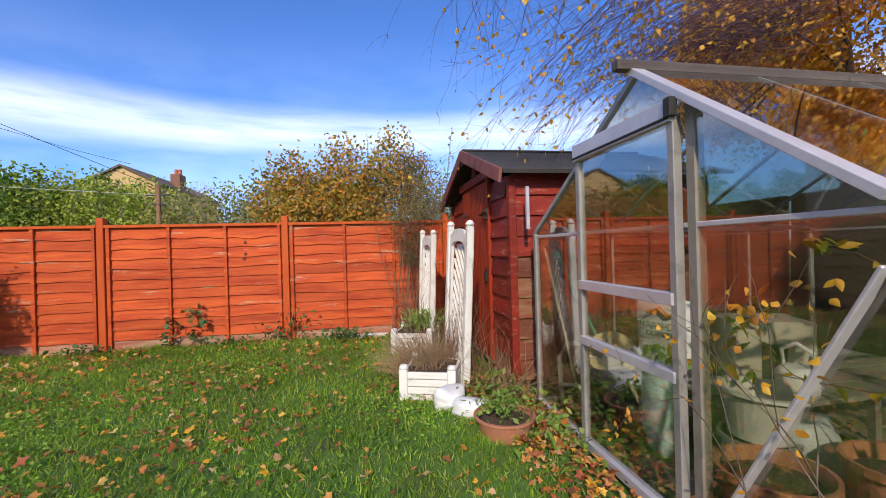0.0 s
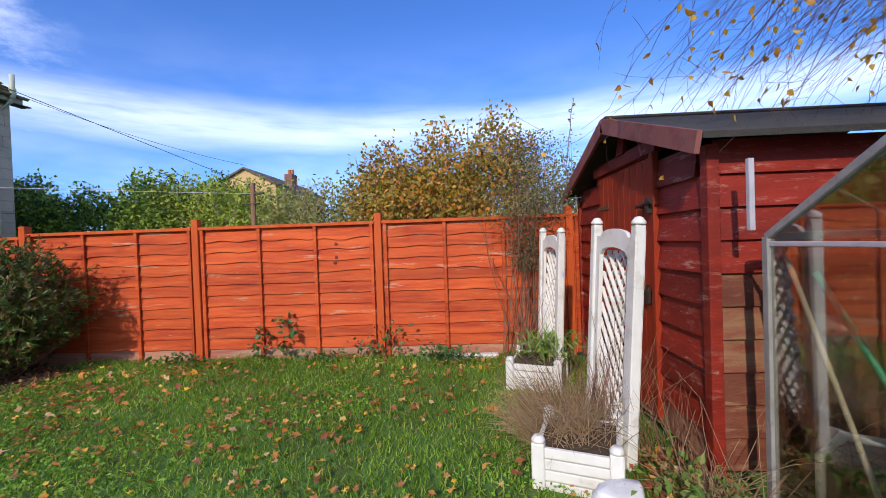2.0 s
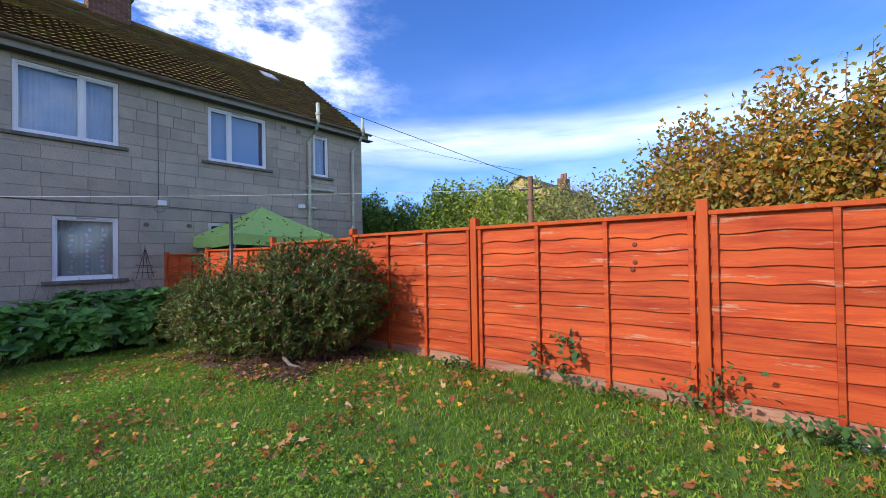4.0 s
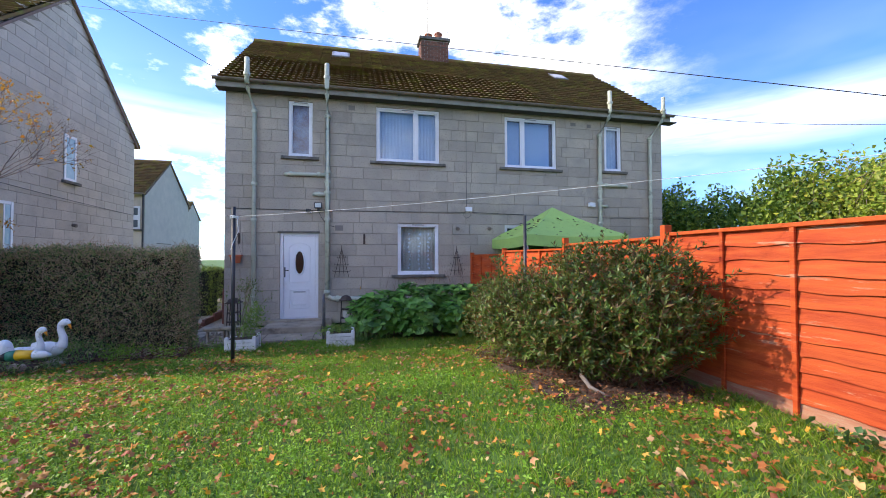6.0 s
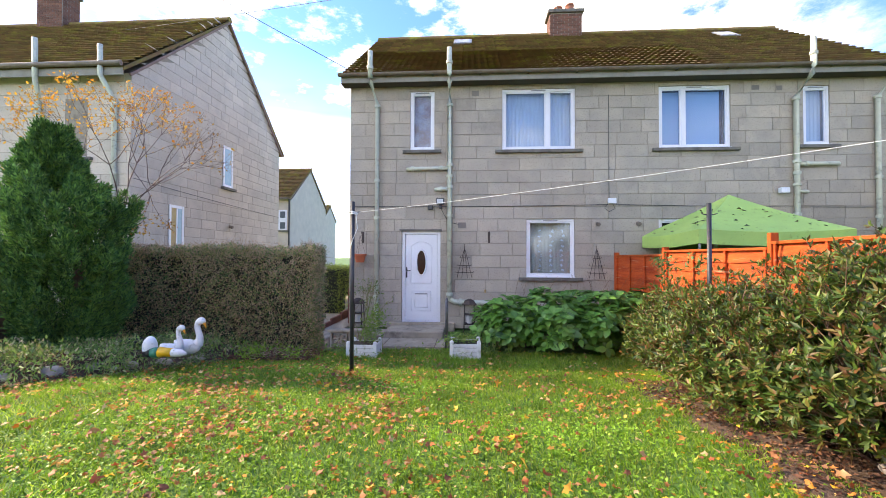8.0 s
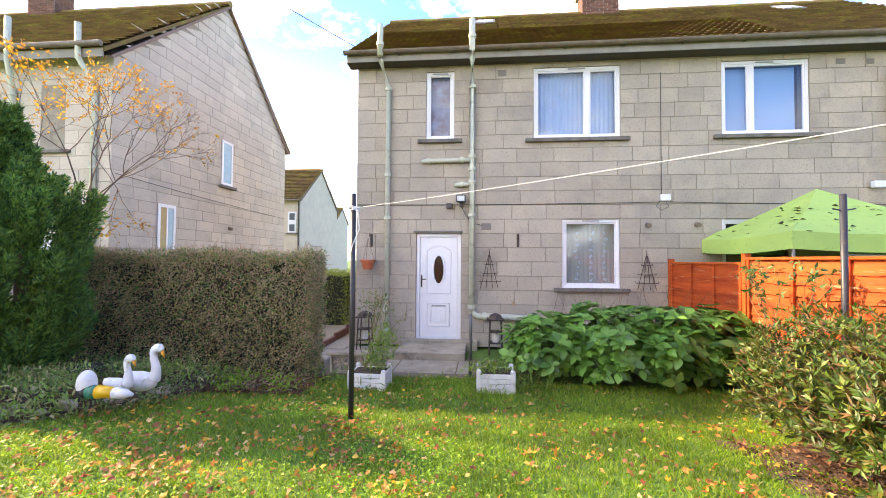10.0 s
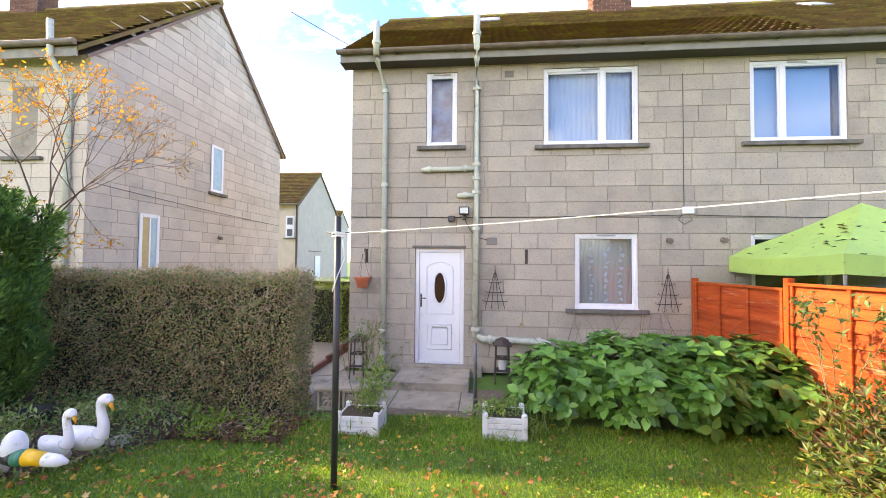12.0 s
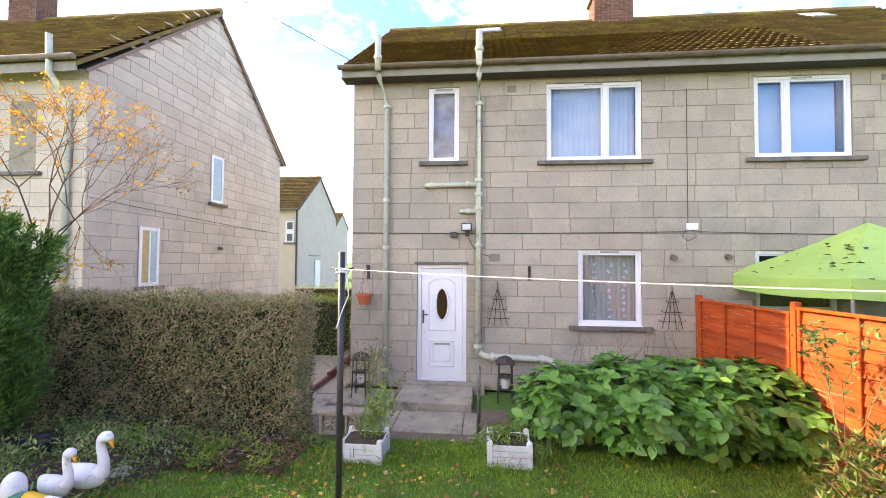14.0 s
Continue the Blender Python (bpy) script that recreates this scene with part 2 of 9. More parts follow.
# ---------- ground ----------
def gz(x, y):
    """Height of the ground: level near the fence, falling towards the house."""
    t = np.clip((-4.8 - np.asarray(x, dtype=float)) / 4.6, 0, 1)
    return -0.4 * t * t * (3 - 2 * t) - 0.06 * np.clip((np.asarray(x, dtype=float) - 0.95) * 4, 0, 1)


def gzb(x, y):
    x, y = np.asarray(x, dtype=float), np.asarray(y, dtype=float)
    return gz(x, y) + (0.012 * np.sin(x * 3.1 + y * 1.3) * np.sin(y * 2.7 - x) + 0.006 * np.sin(x * 9 + 1) * np.sin(y * 8)) * np.clip((x + 9.7) / 0.5, 0, 1)


def make_ground():
    xs = np.unique(np.concatenate([np.linspace(-900, -24, 10), np.linspace(-24, -12, 8), np.linspace(-12, 3.5, 104), np.linspace(3.5, 12, 6), np.linspace(12, 900, 10)]))
    ys = np.unique(np.concatenate([np.linspace(-900, -12, 10), np.linspace(-12, -4, 8), np.linspace(-4, 8, 80), np.linspace(8, 20, 6), np.linspace(20, 900, 10)]))
    X, Y = np.meshgrid(xs, ys, indexing="ij")
    V = np.stack([X, Y, gzb(X, Y)], -1).reshape(-1, 3)
    a, b = len(xs), len(ys)
    i = (np.arange(a - 1)[:, None] * b + np.arange(b - 1)[None]).reshape(-1, 1)
    F = i + np.array([[0, b, b + 1, 1]])
    raw("ground", V, F, mat("lawn_soil", (0.06, 0.14, 0.018), (0.1, 0.2, 0.03), rough=0.95, scale=5, bump=0.6, fine=90, stain=(0.07, 0.05, 0.025), stain_amt=0.3, stain_scale=2.0),
        label="garden lawn and earth running out to the horizon", category="ground", kind="structure")


make_ground()

# ---------- timber fence ----------
def fence_mats():
    paint = mat("red_fence_stain", (0.56, 0.1, 0.022), (0.4, 0.055, 0.015), rough=0.62, spec=0.2, fleck=((0.46, 0.22, 0.13), 2.4, 0.585), scale=3, stretch=(0.6, 0.6, 6), bump=0.35, fine=45, stain=(0.27, 0.022, 0.008), stain_amt=0.5, stain_scale=2.2, obj=0.16)
    worn = mat("worn_fence_foot", (0.36, 0.13, 0.07), (0.4, 0.27, 0.18), rough=0.8, scale=4, stretch=(0.6, 0.6, 5), bump=0.5, fine=45, stain=(0.3, 0.04, 0.02), stain_amt=0.6, stain_scale=3, obj=0.1)
    post = mat("orange_post_stain", (0.54, 0.1, 0.022), (0.42, 0.065, 0.015), rough=0.6, spec=0.2, scale=4, stretch=(3, 3, 0.5), bump=0.3, fine=50)
    return paint, worn, post


def fence_panel(x0, x1, y, zb, h, seed, rz=0.0, slats=12, tail=""):
    """A lapped fence panel between two posts, its face towards -y; x runs from x0 to x1."""
    paint, worn, post = fence_mats()
    w = x1 - x0
    t = thing("fence_panel", "lapped panel with wavy boards" + tail, "", at=(x0, y, zb), rz=rz)
    t.parent = FENCE
    rg = random.Random(seed)
    ph = h - 0.05
    for k in range(slats):
        z0 = k * ph / slats - 0.012
        z1 = (k + 1) * ph / slats + 0.006
        bm = bmesh.new()
        n = 18
        amp, fr, pz = rg.uniform(0.001, 0.006) + (0.006 if k > slats * 0.6 else 0), rg.uniform(2, 5), rg.uniform(0, 6)
        dip, dc = (rg.uniform(0.012, 0.022), rg.uniform(0.2, 0.8)) if rg.random() < 0.4 else (0, 0.5)
        rows = []
        for i in range(n + 1):
            u = i / n
            wv = amp * math.sin(fr * u * 6.28 + pz) - dip * math.exp(-((u - dc) / 0.09) ** 2)
            zl = z0 + wv
            rows.append([bm.verts.new(c) for c in ((u * w, -0.022, zl), (u * w, 0.0, z1), (u * w, 0.006, z1), (u * w, -0.014, zl - 0.001))])
        for p, q in zip(rows, rows[1:]):
            for j in range(4):
                bm.faces.new((p[j], q[j], q[(j + 1) % 4], p[(j + 1) % 4]))
        part("slat", bm, worn if k == 0 else paint, t)
    for f in (0.018, 0.345, 0.665, 0.982):
        x = f * w
        part("batten", newbox(x - 0.019, x + 0.019, -0.045, -0.0225, 0.0, ph, bev=0.003), paint, t)
    part("cap_rail", newbox(0, w, -0.05, 0.02, ph, ph + 0.035, bev=0.004), post, t, "weathered orange top rail")
    if seed in (3, 5):
        for kx, kz in ((0.22, 0.86), (0.22, 0.76), (0.23, 0.72)):
            part("knot", lathe([(0.02, 0), (0.016, 0.006), (0.004, 0.009)], 8, (0, 0, 0)), mat("knot_wood", (0.12, 0.03, 0.02), (0.2, 0.05, 0.03), 0.8), t).matrix_basis = pose(w * (1 - kx), -0.022, ph * kz, 90, 0, 0)
    return t


def fence_post(x, y, zb, h, wd=0.075, rz=0.0):
    paint, worn, post = fence_mats()
    bm = newbox(-wd / 2, wd / 2, -0.05, 0.04, 0, h, bev=0.005)
    ob = part("fence_post", bm, post)
    ob.matrix_basis = pose(x, y, zb, 0, 0, rz)
    ob.parent = FENCE
    return tagged(ob, "square orange-red stained post")


FY = 6.4
FENCE = thing("fence", "red-stained lapped timber boundary fence of panels and posts", "fence")
POSTS = [1.1, -0.95, -3.0, -5.02]
for i, x in enumerate(POSTS):
    fence_post(x, FY, -0.03, 1.6)
for i in range(3):
    fence_panel(POSTS[i + 1] + 0.04, POSTS[i] - 0.04, FY, 0.01, 1.49, 2 + i, tail=(" in shade beside the shed", " with dark knots", " with a yellowish bare patch")[i])
fence_panel(1.14, 3.1, FY, 0.01, 1.49, 9, tail=" behind the shed")
fence_post(3.14, FY, -0.03, 1.6)
# fence stepping down to the house
LOW = [(-5.02, 6.4, 1.5), (-7.55, 6.62, 1.47), (-9.7, 6.35, 1.40), (-11.62, 6.2, 1.33)]
for i in range(3):
    (xa, ya, za), (xb, yb, zt) = LOW[i], LOW[i + 1]
    d = math.degrees(math.atan2(ya - yb, xa - xb))
    ln = math.hypot(xa - xb, ya - yb)
    zb = float(gz(xb, yb))
    fence_panel(xb + 0.04, xb + ln - 0.04, yb, zb, zt - zb, 20 + i, rz=d, slats=12, tail=" stepping down to the house")
    fence_post(xb, yb, zb - 0.03, zt - zb + (0.12 if i == 0 else 0.07), rz=d)

# ---------- houses ----------
FX = -11.69                # face of the house
HY0, HY1 = 0.18, 12.12     # its two ends
EAVE, RIDGE, DEPTH = 5.2, 8.2, 7.2
COURSE = 0.276


def stone():
    return mat("artificial_stone_block", (0.47, 0.4, 0.315), (0.37, 0.325, 0.27), rough=0.88, scale=1.7, bump=0.9, fine=42, stain=(0.27, 0.24, 0.21), stain_amt=0.3, stain_scale=0.9, obj=0.1, island=0.09, fleck=((0.27, 0.235, 0.19), 34, 0.55))


def pale_stone():
    return mat("pale_artificial_stone", (0.6, 0.52, 0.43), (0.5, 0.435, 0.36), rough=0.88, scale=1.7, bump=0.8, fine=42, stain=(0.4, 0.36, 0.31), stain_amt=0.3, stain_scale=0.9, island=0.08, fleck=((0.4, 0.34, 0.28), 26, 0.56))


def cut(rect, holes):
    """The rest of a rectangle (u0, u1, v0, v1) when the holes are taken out."""
    out = [rect]
    for h in holes:
        nxt = []
        for u0, u1, v0, v1 in out:
            a, b, c, d = max(u0, h[0]), min(u1, h[1]), max(v0, h[2]), min(v1, h[3])
            if a >= b or c >= d:
                nxt.append((u0, u1, v0, v1))
                continue
            for r in ((u0, a, v0, v1), (b, u1, v0, v1), (a, b, v0, c), (a, b, d, v1)):
                if r[1] - r[0] > 0.004 and r[3] - r[2] > 0.004:
                    nxt.append(r)
        out = nxt
    return out


def block_rects(u0, u1, v0, v1, holes, seed, course=COURSE):
    rg = random.Random(seed)
    res = []
    k, v = 0, v0
    while v < v1 - 0.01:
        vt = min(v + course, v1)
        u = u0 + (0 if k % 2 else -0.32) - rg.uniform(0, 0.1)
        while u < u1:
            ln = rg.choice((0.71, 0.71, 0.66, 0.46, 0.73))
            a, b = max(u, u0), min(u + ln, u1)
            if b - a > 0.02:
                res.append([(p[0] + (0.004 if abs(p[0] - a) < 1e-6 else 0), p[1] - (0.004 if abs(p[1] - b) < 1e-6 else 0), p[2] + (0.004 if abs(p[2] - v) < 1e-6 else 0), p[3] - (0.004 if abs(p[3] - vt) < 1e-6 else 0))
                            for p in cut((a, b, v, vt), holes)])
            u += ln
        v += course
        k += 1
    return [r for r in res if r]


def slab_x(bm, x, r, t=0.010):
    """A block face looking to +x, proud of the plane x by t."""
    u0, u1, v0, v1 = r
    e = min(0.004, (u1 - u0) / 4, (v1 - v0) / 4)
    a = [bm.verts.new((x, p, q)) for p, q in ((u0, v0), (u1, v0), (u1, v1), (u0, v1))]
    b = [bm.verts.new((x + t, p, q)) for p, q in ((u0 + e, v0 + e), (u1 - e, v0 + e), (u1 - e, v1 - e), (u0 + e, v1 - e))]
    bm.faces.new(b)
    for i in range(4):
        bm.faces.new((a[i], a[(i + 1) % 4], b[(i + 1) % 4], b[i]))


PVC = mat("white_pvc", (0.78, 0.78, 0.8), (0.72, 0.72, 0.75), rough=0.3, scale=2, bump=0.02, fine=30, stain=(0.6, 0.6, 0.58), stain_amt=0.1)
SILLM = mat("dark_stone_sill", (0.13, 0.115, 0.1), (0.2, 0.18, 0.15), rough=0.9, scale=6, bump=0.6, stain=(0.05, 0.05, 0.045), stain_amt=0.5, stain_scale=5)
PIPEM = mat("pale_green_grey_pipe_paint", (0.56, 0.57, 0.46), (0.48, 0.5, 0.39), rough=0.5, scale=5, bump=0.15, stain=(0.2, 0.2, 0.15), stain_amt=0.25, stain_scale=6)
PANE = glass("window_glass", tint=(0.85, 0.92, 1.0), see=0.8, base=0.03)
# dark colour that imitates an unlit room on the panels behind windows
ROOM_SHADE = mat("room_shade_colour", (0.09, 0.085, 0.08), (0.06, 0.055, 0.05), rough=0.9)


def curtain(name, y0, y1, z0, z1, x, m, parent, label, fold=0.05, amp=0.012):
    bm = bmesh.new()
    n = max(8, int((y1 - y0) / fold * 4))
    a = []
    for i in range(n + 1):
        y = y0 + (y1 - y0) * i / n
        dx = amp * math.sin(2 * math.pi * (y - y0) / fold)
        a.append((bm.verts.new((x + dx, y, z0)), bm.verts.new((x + dx * 0.6, y, z1))))
    for p, q in zip(a, a[1:]):
        bm.faces.new((p[0], q[0], q[1], p[1]))
    return part(name, bm, m, parent, label, smooth=True)


def window(house, y0, y1, z0, z1, splits=(), dress="net", sill=True, x=FX, sill_w=0.16, opener=None):
    """A white window facing +x in its opening; splits are the heights of upright bars."""
    w = thing("window", "", "")
    w.parent = house
    tagged(w, {"net": "white plastic window with pale net curtain", "lace": "white plastic window with flower-patterned lace curtain", "blind": "white plastic window with pale blue vertical blinds", "red": "narrow white plastic window with patterned glass", "dark": "white plastic window, dark inside"}[dress])
    f = 0.06
    bm = bmesh.new()
    xr = x - 0.09
    for a in ((y0, y0 + f, z0, z1), (y1 - f, y1, z0, z1), (y0 + f, y1 - f, z0, z0 + f), (y0 + f, y1 - f, z1 - f, z1)):
        box(bm, xr, xr + 0.07, a[0], a[1], a[2], a[3], bev=0.006)
    part("window_frame", bm, PVC, w)
    edges = [y0 + f] + list(splits) + [y1 - f]
    for s in splits:
        part("mullion", newbox(xr + 0.002, xr + 0.068, s - 0.04, s + 0.04, z0 + f, z1 - f, bev=0.006), PVC, w)
    for i, (a, b) in enumerate(zip(edges, edges[1:])):
        a2, b2 = a + (0.04 if i else 0), b - (0.04 if i < len(edges) - 2 else 0)
        bm = bmesh.new()
        g = 0.028
        for c in ((a2, a2 + g, z0 + f, z1 - f), (b2 - g, b2, z0 + f, z1 - f), (a2 + g, b2 - g, z0 + f, z0 + f + g), (a2 + g, b2 - g, z1 - f - g, z1 - f)):
            box(bm, xr + 0.012, xr + 0.055, *c, bev=0.004)
        part("sash", bm, PVC, w)
        pn = part("pane", newbox(xr + 0.028, xr + 0.032, a2 + g, b2 - g, z0 + f + g, z1 - f - g), PANE, w)
        pn.visible_shadow = False
    part("trickle_vent", newbox(xr + 0.07, xr + 0.085, (y0 + y1) / 2 - 0.16, (y0 + y1) / 2 + 0.16, z1 - 0.045, z1 - 0.02, bev=0.003), mat("vent_grey", (0.3, 0.3, 0.32), rough=0.5), w)
    xi = xr - 0.09
    if dress in ("net", "lace"):
        m = mat("net_curtain", (0.62, 0.68, 0.72), (0.5, 0.56, 0.62), rough=0.9, scale=4, bump=0.1) if dress == "net" else mat("lace_curtain", (0.62, 0.54, 0.4), (0.5, 0.43, 0.32), rough=0.9, scale=30)
        curtain("curtain", y0 + f, y1 - f, z0 + 0.02, z1 - 0.05, xi, m, w, "pale net curtain", 0.085)
        if dress == "lace":
            rg = random.Random(4)
            bm = bmesh.new()
            for cy in (0.3, 0.55, 0.78):
                for j in range(9):
                    cz = z0 + 0.15 + j * (z1 - z0 - 0.3) / 9
                    yy = y0 + (y1 - y0) * cy + rg.uniform(-0.03, 0.03)
                    for k in range(4):
                        a = rg.uniform(0, 6.28)
                        vs = [bm.verts.new((xi + 0.02, yy + 0.022 * math.cos(a) + 0.018 * math.cos(q), cz + 0.022 * math.sin(a) + 0.02 * math.sin(q))) for q in (0, 1.26, 2.5, 3.77, 5.03)]
                        bm.faces.new(vs)
            part("lace_flowers", bm, mat("lace_white", (0.85, 0.86, 0.82), rough=0.9), w, "white flowers of the lace curtain")
            bm = bmesh.new()
            box(bm, xi - 0.05, xi - 0.045, y0 + 0.1, y0 + 0.34, z0, z1)
            box(bm, xi - 0.05, xi - 0.045, y1 - 0.34, y1 - 0.1, z0, z1)
            part("drape", bm, mat("beige_drape", (0.4, 0.32, 0.2), (0.33, 0.25, 0.15), rough=0.9), w)
    if dress == "blind":
        m = mat("vertical_blind", (0.36, 0.55, 0.72), (0.3, 0.5, 0.66), rough=0.7)
        n = int((y1 - y0 - 0.14) / 0.089)
        for i in range(n):
            y = y0 + 0.1 + i * 0.089
            bm = newbox(-0.001, 0.001, -0.043, 0.043, z0 + 0.05, z1 - 0.08)
            o = part("blind_slat", bm, m, w)
            o.matrix_basis = pose(xi, y, 0, 0, 0, -12)
    if dress == "red":
        part("obscure_pane", newbox(xi, xi + 0.005, y0 + f, y1 - f, z0 + f, z1 - f), mat("patterned_glass_back", (0.42, 0.24, 0.18), (0.66, 0.6, 0.58), rough=0.5, scale=4, bump=0.5), w, "patterned obscure glass with reddish tones")
    # added backing panel; the darkness of the room is its own colour
    part("room_back", newbox(xi - 0.42, xi - 0.4, y0 - 0.3, y1 + 0.3, z0 - 0.3, z1 + 0.3), ROOM_SHADE, w, "added dark-coloured panel standing for the unlit room")
    if sill:
        part("window_sill", newbox(x - 0.02, x + 0.09, y0 - sill_w, y1 + sill_w, z0 - 0.075, z0 - 0.005, bev=0.006), SILLM, w, "weathered dark stone sill")
        bm = newbox(x - 0.02, x + 0.035, y0, y1, z0 - 0.004, z0 + 0.012, bev=0.003)
        part("sill_trim", bm, PVC, w)
    return w


def pipe(name, label, pts, r, house, collars=(), brackets=()):
    o = part(name, newtube(pts, r, 12), PIPEM, house, label, smooth=True)
    for c, d in collars:
        c, d = Vector(c), Vector(d)
        part("collar", newtube([c - d * 0.035, c - d * 0.03, c + d * 0.03, c + d * 0.035], [r * 1.1, r * 1.35, r * 1.35, r * 1.1], 12), PIPEM, o)
    return o


def make_roof(house, x_front, x_ridge, y0, y1, eave, ridge, seed, singles=300, back=True):
    """A pitched roof of lapped concrete tiles, its front slope towards +x."""
    moss = mat("mossy_roof_tile", (0.2, 0.1, 0.04), (0.16, 0.115, 0.035), rough=0.95, scale=4, bump=1.0, fine=28, stain=(0.26, 0.25, 0.03), stain_amt=0.4, stain_scale=2.2, obj=0.2, island=0.25)
    run, rise = x_ridge - x_front, ridge - eave
    L = math.hypot(run, rise)
    ux, uz = run / L, rise / L
    rows = int(round(L / 0.235))
    tw = 0.3
    cols = int((y1 - y0) / tw)
    tw = (y1 - y0) / cols
    base = bmesh.new()
    for xr, s in ((x_front, 1), (2 * x_ridge - x_front, -1)):
        vs = [(xr, y0, eave), (xr, y1, eave), (x_ridge, y1, ridge), (x_ridge, y0, ridge)]
        lo = [base.verts.new(v) for v in vs]
        hi = [base.verts.new((v[0], v[1], v[2] - 0.1)) for v in vs]
        base.faces.new(lo)
        base.faces.new(hi[::-1])
        for i in range(4):
            base.faces.new((lo[i], lo[(i + 1) % 4], hi[(i + 1) % 4], hi[i]))
    bmesh.ops.recalc_face_normals(base, faces=base.faces)
    roof = part("roof", base, moss, house, "mossy brown tiled pitched roof")
    rg = random.Random(seed)
    me = bpy.data.meshes.new("roof_tile")
    bm = bmesh.new()
    prof = [(0, 0.012), (0.25, 0.03), (0.5, 0.014), (0.75, 0.03), (1.0, 0.012)]
    lo, hi = [], []
    for u, h in prof:
        lo.append((bm.verts.new((0.04, u * (tw - 0.004), 0)), bm.verts.new((-0.025, u * (tw - 0.004), h + 0.062))))
        hi.append(bm.verts.new((0.29, u * (tw - 0.004), h - 0.006)))
    for i in range(4):
        bm.faces.new((lo[i][0], lo[i + 1][0], lo[i + 1][1], lo[i][1]))
        bm.faces.new((lo[i][1], lo[i + 1][1], hi[i + 1], hi[i]))
    bmesh.ops.recalc_face_normals(bm, faces=bm.faces)
    bm.to_mesh(me)
    bm.free()
    me.materials.append(moss)
    V0 = np.array([v.co[:] for v in me.vertices])
    F0 = np.array([p.vertices[:] for p in me.polygons])
    rot = Matrix(((ux, 0, -uz), (0, 1, 0), (uz, 0, ux))) if run > 0 else Matrix(((ux, 0, uz), (0, 1, 0), (uz, 0, -ux)))
    Vs, Fs, o, cnt = [], [], 0, 0
    tiles = []
    for r in range(rows):
        for c in range(cols):
            s = r * L / rows
            p = Vector((x_front + ux * s, y0 + c * tw, eave + uz * s)) + Vector(rot.col[2]) * rg.uniform(0, 0.012)
            m = Matrix.Translation(p) @ rot.to_4x4() @ pose(-0.03, 0, 0, 0, 0, rg.uniform(-1.2, 1.2))
            if cnt < singles and c * tw + y0 < 8.0:
                tiles.append(m)
                cnt += 1
            else:
                A = np.array(m)
                Vs.append(V0 @ A[:3, :3].T + A[:3, 3])
                Fs.append(F0 + o)
                o += len(V0)
    if Vs:
        raw("upper_tiles", np.concatenate(Vs), np.concatenate(Fs), moss, roof, "rows of mossy tiles", kind="stuff")
    bm = newtube([(x_ridge, y0 - 0.02, ridge + 0.02), (x_ridge, y1 + 0.02, ridge + 0.02)], 0.1, 10)
    part("ridge_tiles", bm, moss, roof)
    LATE.append((me, tiles, "roof_tile", roof))
    return roof


LATE = []


def brick_chimney(house, x, y, zb, zt, wx, wy, pots=2, seed=1):
    bm = newbox(x - wx / 2, x + wx / 2, y - wy / 2, y + wy / 2, zb, zt)
    ch = part("chimney", bm, mat("mortar", (0.3, 0.27, 0.24), (0.24, 0.21, 0.19), rough=0.95), house, "brick chimney with clay pots")
    br = mat("chimney_brick", (0.2, 0.075, 0.045), (0.16, 0.085, 0.06), rough=0.9, scale=12, bump=0.6, island=0.25)
    bm = bmesh.new()
    k, z = 0, zb
    while z < zt - 0.05:
        for face in range(4):
            ln = wy if face < 2 else wx
            u = -ln / 2 - (0.11 if k % 2 else 0)
            while u < ln / 2:
                a, b = max(u, -ln / 2), min(u + 0.215, ln / 2)
                if b - a > 0.03:
                    if face == 0:
                        box(bm, x + wx / 2, x + wx / 2 + 0.012, y + a, y + b - 0.01, z, z + 0.065)
                    elif face == 1:
                        box(bm, x - wx / 2 - 0.012, x - wx / 2, y + a, y + b - 0.01, z, z + 0.065)
                    elif face == 2:
                        box(bm, x + a, x + b - 0.01, y + wy / 2, y + wy / 2 + 0.012, z, z + 0.065)
                    else:
                        box(bm, x + a, x + b - 0.01, y - wy / 2 - 0.012, y - wy / 2, z, z + 0.065)
                u += 0.225
        z += 0.075
        k += 1
    part("bricks", bm, br, ch, "", False)
    part("chimney_cap", newbox(x - wx / 2 - 0.07, x + wx / 2 + 0.07, y - wy / 2 - 0.07, y + wy / 2 + 0.07, zt, zt + 0.1, bev=0.01), SILLM, ch)
    pot = mat("clay_pot", (0.42, 0.13, 0.06), (0.3, 0.12, 0.08), rough=0.85, scale=5)
    for i in range(pots):
        yy = y + (i - (pots - 1) / 2) * 0.36
        h = 0.3 if i else 0.22
        part("chimney_pot", lathe([(0.13, 0), (0.12, h * 0.8), (0.14, h * 0.82), (0.14, h), (0.09, h)], 14, (x, yy, zt + 0.1)), pot, ch, smooth=False)
    return ch


